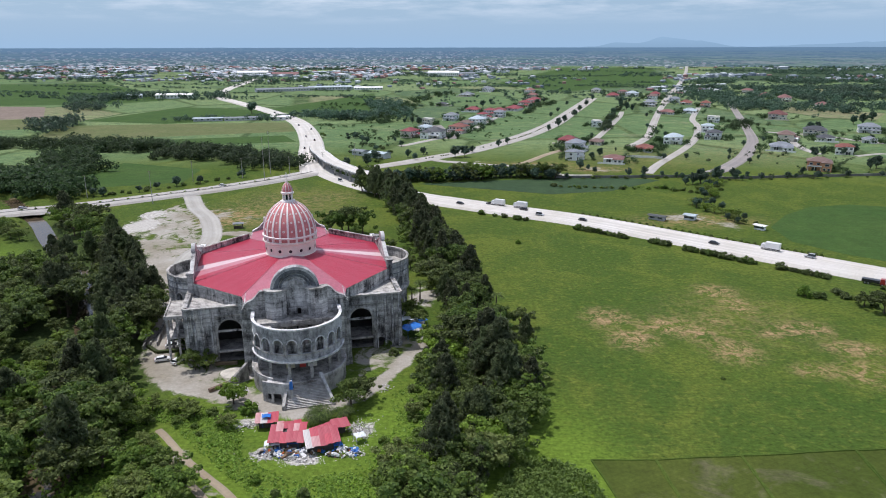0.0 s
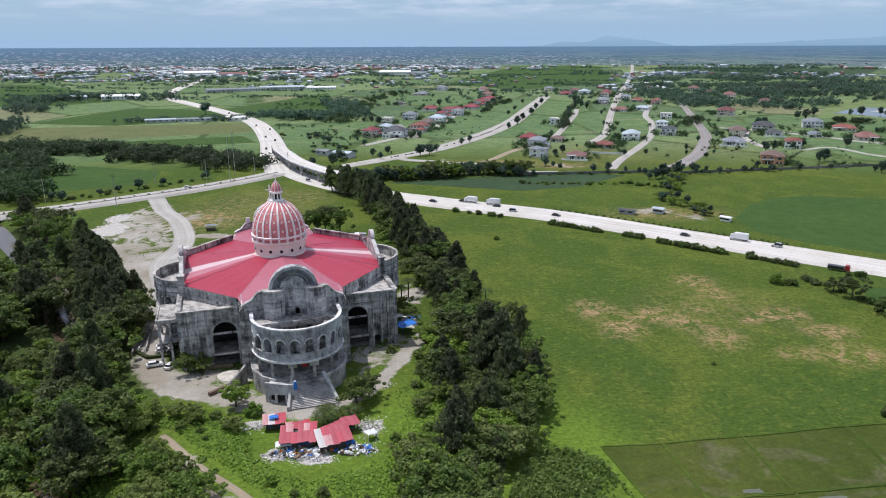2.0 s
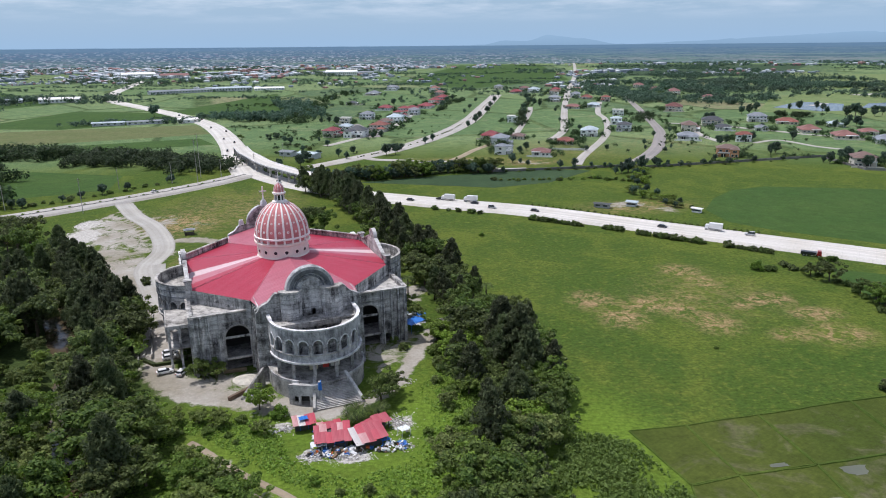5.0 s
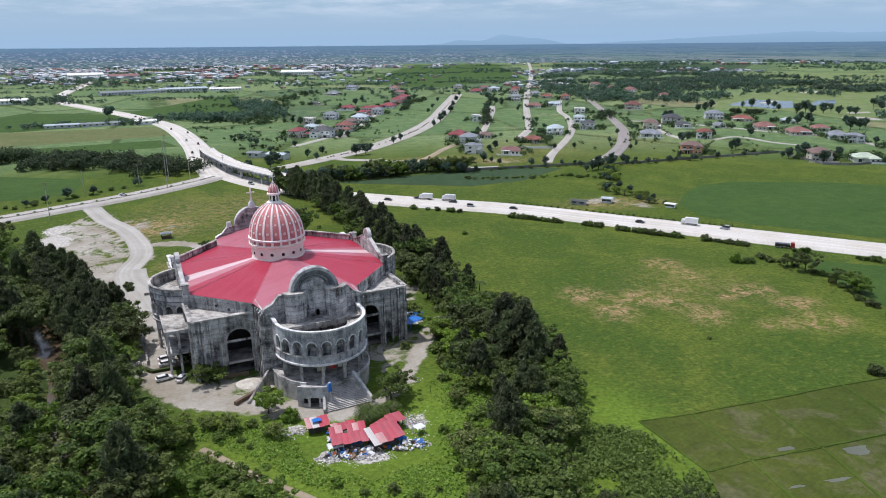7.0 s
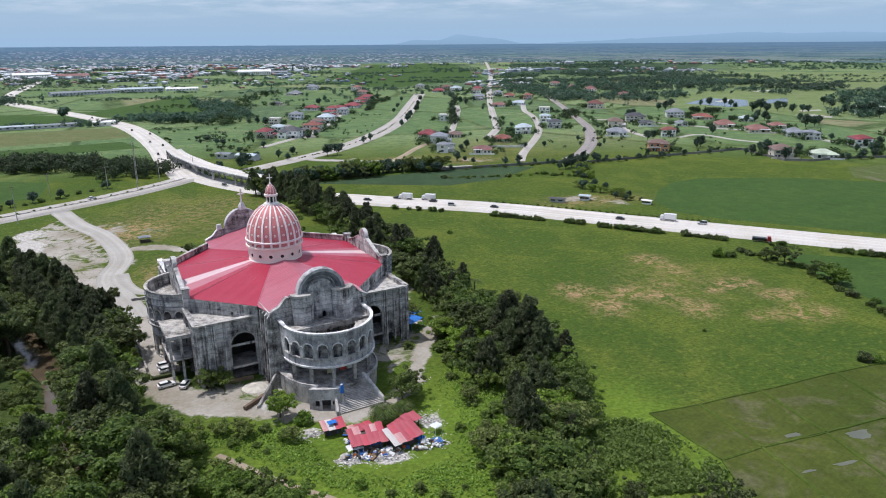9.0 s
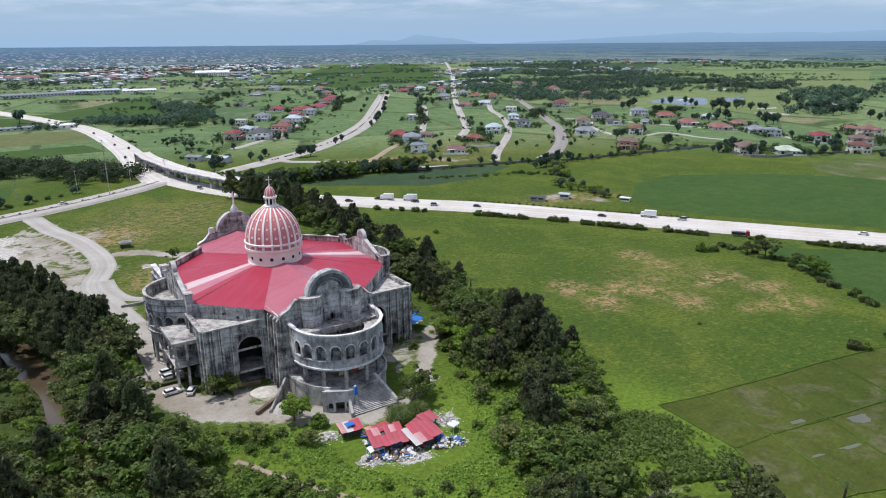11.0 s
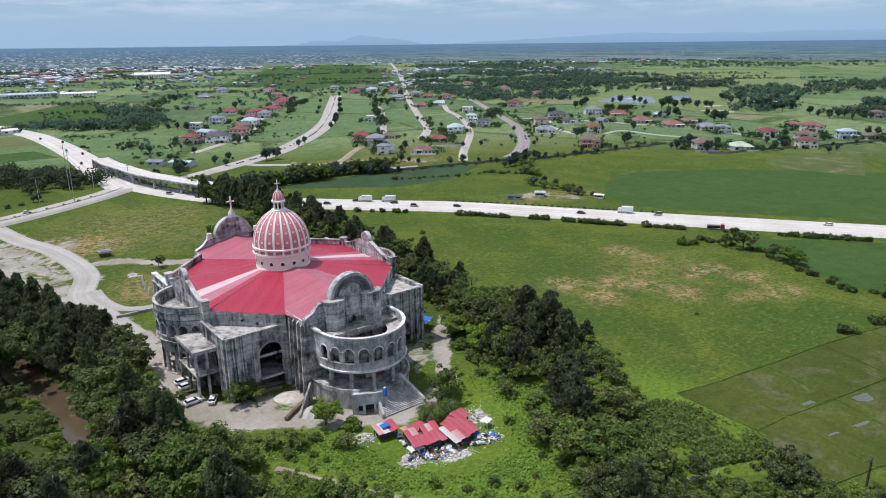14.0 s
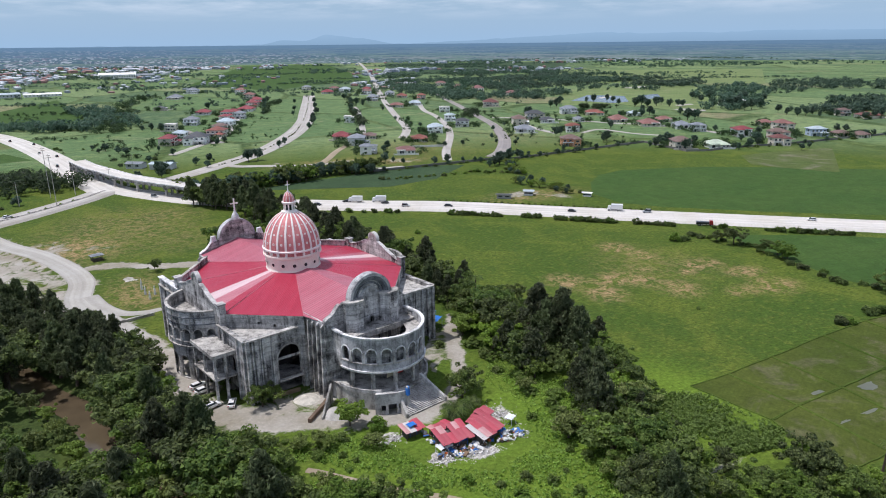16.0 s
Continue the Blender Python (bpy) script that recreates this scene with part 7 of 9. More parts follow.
for sx in (-1, 1):
    for sy in (-1, 1):
        p, q = Vector((14.3 * sx, 30.2 * sy)), Vector((28.4 * sx, 15.2 * sy))
        if sx * sy < 0:
            p, q = q, p
        for i in range(5):
            a, b = p.lerp(q, i / 5), p.lerp(q, (i + 1) / 5)
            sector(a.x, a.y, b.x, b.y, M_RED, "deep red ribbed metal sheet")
# sides: red, pale and pink sheets in turn
for sx, cuts in ((-1, ((-15.2, -11.0, M_RED), (-11.0, -5.0, M_PINK), (-5.0, 0.5, M_PALE), (0.5, 15.2, M_RED))), (1, ((-15.2, -8.0, M_RED), (-8.0, -3.0, M_RED2), (-3.0, 1.5, M_PALE), (1.5, 5.0, M_RED2), (5.0, 15.2, M_RED)))):
    for a, b, mat in cuts:
        p, q = ((29.2 * sx, a), (29.2 * sx, b))
        if sx > 0:
            p, q = q, p
        sector(p[0], p[1], q[0], q[1], mat, "pale translucent roofing strip" if mat in (M_PALE, M_PINK) else "deep red ribbed metal sheet")
# front and back: small gabled roofs
for sy in (-1, 1):
    for s in (-1, 1):
        ridge0, ridge1 = (0, 7.4 * sy, 23.9), (0, 38.0 * sy, 23.7)
        eave1, eave0 = (13.0 * s, 38.0 * sy, 20.2), (14.3 * s, 30.2 * sy, 19.9)
        drum = ray_pt(14.3 * s, 30.2 * sy, 0)
        pts = [eave0, eave1, ridge1, ridge0, drum]
        if s * sy < 0:
            pts = [eave1, eave0, drum, ridge0, ridge1]
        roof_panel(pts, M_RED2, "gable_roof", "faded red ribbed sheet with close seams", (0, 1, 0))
# white hip flashings
for sx in (-1, 1):
    for sy in (-1, 1):
        for x, y in ((14.3, 30.2), (28.4, 15.2)):
            mb = MB()
            a, b = Vector(ray_pt(x * sx, y * sy, 0)), Vector(ray_pt(x * sx, y * sy, 0.99))
            mb.rod(a + Vector((0, 0, 0.03)), b + Vector((0, 0, 0.03)), 0.11, 0.11, 5)
            part("flashing", mb, M_PINK, church)

# drum, dome and lantern
mb = MB()
mb.turned([(8.35, 21.5), (8.35, 22.8), (8.0, 23.0), (7.75, 23.6), (7.75, 26.9), (8.0, 27.1), (8.45, 27.3), (8.45, 27.75), (8.0, 27.85)], 64)
part("drum", mb, M_CREAM, church, "cream-painted round drum", True)
for i in range(15):
    a = 24 * i + 4
    m = pose(0, 0, 0, 0, 0, a)
    mb = MB()
    mb.turned([(0.52, -0.2), (0.52, 0.1)], 14)
    o = part("round_window", mb, M_GLASS, church, "dark round window")
    o.matrix_local = m @ pose(7.72, 0, 25.1, 0, 90, 0)
    mb = MB()
    mb.turned([(0.52, 0.0), (0.52, 0.16), (0.74, 0.16), (0.74, 0.0)], 14, caps=False)
    o = part("window_surround", mb, M_CREAM, church)
    o.matrix_local = m @ pose(7.72, 0, 25.1, 0, 90, 0)
mb = MB()
mb.turned([(7.7, 27.8), (7.7, 29.0)], 40, caps=False)
part("attic_band", mb, M_DOME, church, "faded red band below the dome")
mb = MB()
mb.turned([(7.8, 28.95), (8.45, 29.0), (8.5, 29.45), (8.1, 29.55), (7.7, 29.5)], 64, caps=False)
part("ring_moulding", mb, M_RIB, church)


def dome_r(z):
    s = (z - 29.4) / 10.5
    return 8.0 * (max(0.0, 1 - s ** 2.2)) ** 0.6


prof = [(dome_r(29.4 + 10.2 * i / 18), 29.4 + 10.2 * i / 18) for i in range(19)]
mb = MB()
mb.turned(prof, 60, caps=False)
part("dome", mb, M_DOME, church, "faded red ribbed dome", True)
rib = MB()
for (r0, z0), (r1, z1) in zip(prof, prof[1:]):
    w0, w1 = 0.10 + 0.21 * r0 / 8, 0.10 + 0.21 * r1 / 8
    rib.hexa([(r0 - 0.1, -w0, z0), (r0 + 0.17, -w0, z0), (r0 + 0.17, w0, z0), (r0 - 0.1, w0, z0)], [(r1 - 0.1, -w1, z1), (r1 + 0.17, -w1, z1), (r1 + 0.17, w1, z1), (r1 - 0.1, w1, z1)])
rib = rib.mesh("rib", M_RIB)
post = MB()
post.box(7.6, 8.25, -0.28, 0.28, 27.8, 29.0)
post = post.mesh("post", M_RIB)
stud = MB()
stud.turned([(0.16, 0.0), (0.34, 0.02), (0.34, 0.12), (0.16, 0.12)], 10, caps=False)
stud = stud.mesh("roundel", M_RIB)
for i in range(20):
    m = pose(0, 0, 0, 0, 0, 18 * i - 5)
    place_part("rib", rib, church, m)
    place_part("post", post, church, m)
    for z, k in ((31.4, 1.05), (34.0, 0.85), (36.4, 0.65)):
        slope = math.degrees(math.atan2(dome_r(z - 0.3) - dome_r(z + 0.3), 0.6))
        place_part("roundel", stud, church, pose(0, 0, 0, 0, 0, 18 * i + 4) @ pose(dome_r(z), 0, z, 0, 90 - slope, 0) @ Matrix.Scale(k, 4))
mb = MB()
mb.turned([(2.3, 39.0), (2.3, 39.6), (1.75, 39.7), (1.75, 39.9)], 24)
part("lantern_base", mb, M_RIB, church)
mb = MB()
mb.turned([(1.05, 39.8), (1.05, 41.8)], 12)
part("lantern_core", mb, M_GLASS, church, "dark lantern opening")
for i in range(8):
    a = radians(45 * i + 10)
    mb = MB()
    mb.turned([(0.28, 39.8), (0.22, 40.0), (0.22, 41.6), (0.3, 41.8)], 8, 1.4 * math.cos(a), 1.4 * math.sin(a))
    part("lantern_column", mb, M_RIB, church)
mb = MB()
mb.turned([(1.9, 41.75), (2.0, 42.0), (2.0, 42.3), (1.6, 42.4)], 24)
part("lantern_rim", mb, M_RIB, church)
mb = MB()
mb.turned([(1.6, 42.4), (1.55, 43.2), (1.25, 44.1), (0.8, 44.8), (0.25, 45.3), (0.12, 45.5)], 24)
part("lantern_cap", mb, M_DOME, church, "faded red lantern cap", True)
capr = MB()
for (r0, z0), (r1, z1) in zip([(1.6, 42.4), (1.55, 43.2), (1.25, 44.1), (0.8, 44.8), (0.25, 45.3)], [(1.55, 43.2), (1.25, 44.1), (0.8, 44.8), (0.25, 45.3), (0.1, 45.5)]):
    capr.hexa([(r0 - 0.05, -0.07, z0), (r0 + 0.08, -0.07, z0), (r0 + 0.08, 0.07, z0), (r0 - 0.05, 0.07, z0)], [(r1 - 0.05, -0.05, z1), (r1 + 0.08, -0.05, z1), (r1 + 0.08, 0.05, z1), (r1 - 0.05, 0.05, z1)])
capr = capr.mesh("cap_rib", M_RIB)
for i in range(10):
    place_part("cap_rib", capr, church, pose(0, 0, 0, 0, 0, 36 * i))
mb = MB()
mb.turned([(0.25, 45.4), (0.3, 45.6), (0.12, 45.8)], 10)
mb.box(-0.1, 0.1, -0.1, 0.1, 45.6, 48.3)
mb.box(-0.85, 0.85, -0.09, 0.09, 47.05, 47.25)
part("dome_cross", mb, M_RIB, church, "slim pale cross on the lantern")
# interior: dark floor, with the closed nave's shade put into its colour
mb = MB()
mb.box(-28.6, 28.6, -14.5, 14.5, 0.02, 0.5)
mb.box(-13, 13, -37.5, 37.5, 0.02, 0.45)
part("nave_floor", mb, M_DARK, church)

# ---- houses ----
ROOFC = {"red": (0.238, 0.054, 0.063), "orange": (0.232, 0.084, 0.066), "salmon": (0.242, 0.120, 0.105), "brick": (0.212, 0.107, 0.100), "maroon": (0.155, 0.065, 0.058), "brown": (0.174, 0.117, 0.102),
         "slate": (0.210, 0.230, 0.260), "dark": (0.075, 0.080, 0.090), "pale": (0.420, 0.490, 0.540), "green": (0.460, 0.530, 0.420), "flat": (0.620, 0.600, 0.560), "white": (0.750, 0.750, 0.740)}
WALLC = {"white": (0.88, 0.88, 0.87), "cream": (0.72, 0.66, 0.58), "orange": (0.58, 0.30, 0.17), "pale": (0.58, 0.60, 0.62), "blue": (0.46, 0.55, 0.68), "slate": (0.40, 0.40, 0.41)}
WORDS = {"red": "red", "orange": "orange", "salmon": "salmon-pink", "brick": "brick-pink", "maroon": "maroon", "brown": "brown", "slate": "slate-grey", "dark": "charcoal", "pale": "pale blue-grey", "green": "pale green", "flat": "flat pale", "white": "white"}
M_HROOF = {k: plain("roof_" + k, v, 0.65, var=0.22, scale=0.8, objvar=0.08) for k, v in ROOFC.items()}
M_HWALL = {k: plain("render_" + k, v, 0.85, var=0.12, scale=0.6, objvar=0.06) for k, v in WALLC.items()}
M_PANE = Mat("window_pane", 0.12, 0.0, 0.5).color((0.05, 0.06, 0.075)).m


def hip(mb, w, d, z, h, over=0.7):
    a, b = w / 2 + over, d / 2 + over
    r = max(0.0, a - b)
    s = max(0.0, b - a)
    c = [(-a, -b, z), (a, -b, z), (a, b, z), (-a, b, z)]
    t = [(-r, -s, z + h), (r, -s, z + h), (r, s, z + h), (-r, s, z + h)]
    e = [(x, y, zz - 0.22) for x, y, zz in c]
    if r >= s:
        mb.quad(c[0], c[1], t[1], t[0]), mb.quad(c[2], c[3], t[3], t[2])
        mb.poly([c[1], c[2], t[1]]), mb.poly([c[3], c[0], t[0]])
    else:
        mb.quad(c[1], c[2], t[2], t[1]), mb.quad(c[3], c[0], t[0], t[3])
        mb.poly([c[0], c[1], t[0]]), mb.poly([c[2], c[3], t[2]])
    for i in range(4):
        mb.quad(e[i], e[(i + 1) % 4], c[(i + 1) % 4], c[i])
    mb.quad(*e[::-1])


GARDENS = []


def windows(ob, w, d, xs, zc, y, wide=0.85):
    """Framed windows in a wall that faces local -y."""
    for cx in xs:
        win = MB()
        win.box(cx - wide, cx + wide, y - 0.06, y + 0.1, zc - 0.7, zc + 0.7)
        wo = part("window", win, M_PANE, ob)
        fr = MB()
        for x0, x1, z0, z1 in ((cx - wide - 0.15, cx - wide, zc - 0.85, zc + 0.85), (cx + wide, cx + wide + 0.15, zc - 0.85, zc + 0.85), (cx - wide, cx + wide, zc + 0.7, zc + 0.85), (cx - wide, cx + wide, zc - 0.85, zc - 0.7)):
            fr.box(x0, x1, y - 0.12, y + 0.05, z0, z1)
        part("frame", fr, M_WHITE, wo)


def house(x, y, w, d, storeys, roof, wall, turn):
    """A villa: main block, a lower wing, a porch on posts and roofs that overlap."""
    w, d = w * 0.92, d * 1.0
    storeys = 2 if storeys == 1 and RNG.uniform() < 0.3 else storeys
    h = 3.1 * storeys + 0.5
    for k in range(int(RNG.integers(6, 12))):
        a, r, gh = RNG.uniform(-0.7, 3.9), RNG.uniform(0.6, 1.15) * w + 2.0, RNG.uniform(2.4, 7.0)
        GARDENS.append((x + r * math.cos(a + radians(turn)), y + r * math.sin(a + radians(turn)), 0.0, gh, gh * RNG.uniform(0.9, 1.5)))
    ob = thing("house", pose(x, y, 0, 0, 0, turn), "%s house with %s roof" % ("two-storey %s" % wall if storeys > 1 else "single-storey %s" % wall, WORDS[roof] + (" hipped" if roof != "flat" else "")) + " among village lots", "house", "village houses")
    side = int(RNG.choice([-1, 1]))
    mb = MB()
    mb.box(-w / 2, w / 2, -d / 2, d / 2, 0, h)
    part("wall", mb, M_HWALL[wall], ob)
    # wing in front, with the porch beside it
    ww, wd, wh = w * RNG.uniform(0.38, 0.5), d * RNG.uniform(0.28, 0.45), 3.1 if storeys == 1 or RNG.uniform() < 0.5 else h - 0.4
    wx = side * (w / 2 - ww / 2 + 0.4)
    mb = MB()
    mb.box(wx - ww / 2, wx + ww / 2, -d / 2 - wd, -d / 2, 0, wh)
    part("wing", mb, M_HWALL[wall], ob)
    mb, wr = MB(), MB()
    if roof == "flat":
        mb.box(-w / 2 - 0.4, w / 2 + 0.4, -d / 2 - 0.4, d / 2 + 0.4, h, h + 0.6)
        wr.box(wx - ww / 2 - 0.3, wx + ww / 2 + 0.3, -d / 2 - wd - 0.3, -d / 2 - 0.4, wh, wh + 0.4)
    else:
        hip(mb, w, d, h, min(w, d) * RNG.uniform(0.21, 0.27), 0.9)
        hip(wr, ww, wd + 3, wh, min(ww, wd + 3) * 0.26, 0.7)
        wr.v = [(vx + wx, vy - d / 2 - wd / 2 + 1.5, vz + 0.03) for vx, vy, vz in wr.v]
    part("roof", mb, M_HROOF[roof], ob)
    part("wing_roof", wr, M_HROOF[roof], ob)
    px0, px1 = sorted((wx - side * ww / 2, -side * w / 2))
    mb = MB()
    mb.box(px0, px1, -d / 2 - wd * 0.75, -d / 2, 2.9, 3.2)
    part("porch_roof", mb, M_HROOF[roof] if RNG.uniform() < 0.5 else M_WHITE, ob)
    for cx in (px0 + 0.4, (px0 + px1) / 2, px1 - 0.4):
        mb = MB()
        mb.box(cx - 0.16, cx + 0.16, -d / 2 - wd * 0.7, -d / 2 - wd * 0.7 + 0.32, 0, 2.9)
        part("porch_post", mb, M_WHITE, ob)
    mb = MB()
    mb.box((px0 + px1) / 2 - 1.6, (px0 + px1) / 2 + 1.6, -d / 2 - 0.05, -d / 2 + 0.1, 0, 2.3)
    part("door", mb, M_PANE, ob, "dark glazed double door")
    windows(ob, w, d, (wx - ww * 0.22, wx + ww * 0.22), 1.7, -d / 2 - wd, 0.8)
    if wh > 4:
        windows(ob, w, d, (wx,), 4.7, -d / 2 - wd, 1.3)
    if storeys > 1:
        lo, hi = (px0, px1) if wh > 4 else (-w / 2, w / 2)
        n = max(2, int((hi - lo) / 3.6))
        windows(ob, w, d, [lo + (hi - lo) * (i + 0.5) / n for i in range(n)], 4.8, -d / 2, 0.95)
        mb = MB()
        mb.box(px0, px1, -d / 2 - wd * 0.75, -d / 2 - wd * 0.75 + 0.12, 3.2, 4.0)
        part("balcony_rail", mb, M_WHITE, ob)
    for sx in (-1, 1):
        for s in range(storeys):
            win = MB()
            win.box(min(sx * w / 2, sx * (w / 2 + 0.06)), max(sx * w / 2, sx * (w / 2 + 0.06)), -1.0, 1.0, 1.0 + 3.1 * s, 2.4 + 3.1 * s)
            part("window", win, M_PANE, ob)
    if wall in ("white", "cream") and RNG.uniform() < 0.4:
        mb = MB()
        mb.box(-w / 2 - 3, w / 2 + 3, -d / 2 - wd - 4.3, -d / 2 - wd - 4.1, 0, 1.3)
        part("garden_wall", mb, M_HWALL[wall], ob)
    return ob


house(-21, 792, 12.6, 8.3, 2, "flat", "cream", -24)
house(6, 838, 16.8, 13.1, 2, "slate", "white", -22)
house(38, 960, 19.4, 12.4, 1, "red", "white", -24)
for x, y, w, d, roof, wall, turn in ((22, 752, 15, 10, "brown", "white", -26), (58, 905, 16, 11, "red", "white", -24), (68, 878, 14, 10, "slate", "white", -24), (118, 1035, 18, 12, "red", "cream", -26), (135, 1085, 18, 12, "red", "white", -26), (152, 1212, 18, 13, "salmon", "cream", -25),
                               (330, 1296, 18, 12, "brick", "cream", -26), (372, 1232, 18, 13, "red", "cream", -24), (352, 1180, 17, 12, "brown", "white", -25), (-22, 712, 13, 9, "pale", "white", -25)):
    house(x, y, w, d, 2, roof, wall, turn)
house(-37, 677, 18.8, 11.4, 1, "red", "cream", 64)
house(-12, 673, 19.0, 15.7, 2, "dark", "white", -24)
house(45, 852, 15.2, 10.0, 2, "red", "white", 64)
house(36, 793, 18.5, 12.7, 2, "pale", "white", -26)
house(13, 716, 18.5, 14.9, 1, "orange", "cream", -28)
house(73, 946, 18.2, 11.9, 1, "red", "cream", -24)
house(97, 979, 21.7, 17.5, 1, "red", "white", -28)
house(163, 1342, 18.5, 14.8, 1, "salmon", "white", -26)
house(147, 1148, 19.2, 12.3, 1, "red", "cream", -28)
house(86, 1398, 22.0, 16.6, 2, "slate", "white", -25)
house(40, 1268, 22.0, 18.5, 1, "slate", "cream", -28)
house(-7, 1055, 18.0, 11.2, 1, "dark", "cream", 64)
house(300, 1244, 22.0, 15.1, 1, "red", "white", -22)
house(337, 1254, 22.0, 16.0, 2, "pale", "white", -26)
house(295, 1360, 17.7, 11.7, 2, "slate", "cream", -28)
house(167, 766, 12.5, 7.8, 2, "flat", "white", 64)
house(113, 634, 16.9, 13.7, 1, "red", "cream", -24)
house(111, 588, 16.7, 13.8, 2, "slate", "white", 64)
house(137, 622, 12.2, 9.5, 1, "brown", "cream", -28)
house(99, 534, 11.3, 9.2, 2, "slate", "white", 64)
house(129, 523, 15.4, 10.0, 1, "brick", "white", -22)
house(169, 581, 14.5, 10.9, 1, "orange", "white", -22)
house(209, 627, 15.9, 11.3, 2, "pale", "white", -26)
house(316, 812, 14.2, 9.6, 2, "flat", "white", -24)
house(274, 718, 12.6, 7.8, 2, "pale", "white", -22)
house(258, 659, 14.9, 11.2, 2, "dark", "white", -28)
house(367, 1111, 17.0, 12.4, 1, "slate", "white", -25)
house(374, 1076, 18.2, 13.1, 1, "orange", "cream", -28)
house(294, 916, 19.7, 12.5, 1, "salmon", "white", -25)
house(331, 935, 17.4, 11.3, 1, "pale", "white", -22)
house(385, 1024, 14.4, 11.9, 1, "orange", "cream", -25)
house(307, 1039, 18.8, 14.3, 1, "slate", "cream", -28)
house(579, 1332, 22.0, 14.2, 1, "brick", "cream", -22)
house(573, 1244, 22.0, 17.3, 1, "brick", "cream", -28)
house(410, 851, 22.0, 16.7, 1, "maroon", "cream", -26)
house(555, 1135, 22.0, 18.2, 1, "brick", "cream", -24)
house(559, 1026, 22.0, 17.8, 1, "brick", "cream", -25)
house(321, 645, 20.6, 13.5, 1, "brown", "cream", 64)
house(290, 589, 18.9, 14.2, 1, "slate", "white", -26)
house(368, 683, 22.0, 13.9, 1, "dark", "cream", -26)
house(359, 645, 15.5, 10.5, 1, "dark", "white", -24)
house(437, 708, 21.0, 12.9, 2, "slate", "white", -25)
house(454, 680, 21.9, 13.6, 1, "orange", "cream", -28)
house(391, 630, 12.2, 9.6, 1, "slate", "white", -28)
house(329, 561, 13.8, 8.4, 1, "orange", "white", -28)
house(268, 486, 16.2, 11.0, 1, "brown", "orange", -26)
house(429, 609, 19.9, 15.8, 1, "salmon", "cream", -22)
house(484, 644, 14.3, 11.6, 1, "pale", "white", 64)
house(431, 563, 21.0, 16.2, 1, "salmon", "cream", -24)
house(470, 580, 16.5, 11.1, 1, "salmon", "cream", -26)
house(445, 530, 17.3, 14.3, 1, "slate", "white", -28)
house(435, 500, 13.7, 8.7, 2, "slate", "pale", -22)
house(339, 429, 15.7, 11.8, 1, "brown", "cream", -26)
house(366, 416, 17.4, 11.9, 1, "green", "white", -24)
house(444, 455, 16.7, 11.6, 2, "red", "white", -22)
house(533, 500, 14.6, 9.4, 1, "salmon", "cream", -28)
house(518, 468, 16, 13, 2, "salmon", "cream", -24)
house(455, 425, 16.2, 10.1, 1, "brown", "cream", -26)
house(420, 397, 14.3, 10.1, 1, "maroon", "cream", -26)
house(501, 419, 15.7, 9.8, 2, "pale", "blue", -24)
house(516, 405, 15.5, 9.5, 1, "brown", "cream", -26)
house(523, 391, 12.6, 9.5, 1, "brown", "cream", -26)
house(685, 485, 21.3, 16.0, 1, "maroon", "cream", 64)
house(689, 516, 14.0, 10.1, 1, "brown", "cream", -26)

far_woods("shrubbery", GARDENS, "garden trees and shrubs beside the village houses", M_MIDWOOD)

# village wall
M_VWALL = plain("stained_perimeter_wall", (0.21, 0.205, 0.20), 0.95, var=0.35, scale=0.3)


def low_wall(pts, h, t, mat, label, name="perimeter_wall"):
    mb = MB()
    line = [Vector(p) for p in pts]
    for a, b in zip(line, line[1:]):
        d = (b - a).normalized()
        s = Vector((-d.y, d.x)) * t / 2
        mb.hexa([(*(a - s), -0.2), (*(b - s), -0.2), (*(b + s), -0.2), (*(a + s), -0.2)], [(*(a - s), h), (*(b - s), h), (*(b + s), h), (*(a + s), h)])
    return tagged(part(name, mb, mat), label, "wall", kind="structure")


low_wall([(70, 454), (120, 455), (168, 456), (186, 449), (244, 456), (309, 463), (334, 466), (326, 410), (343, 402), (372, 404), (434, 394), (507, 391), (620, 385)], 1.7, 0.4, M_VWALL, "dark stained concrete wall round the village")

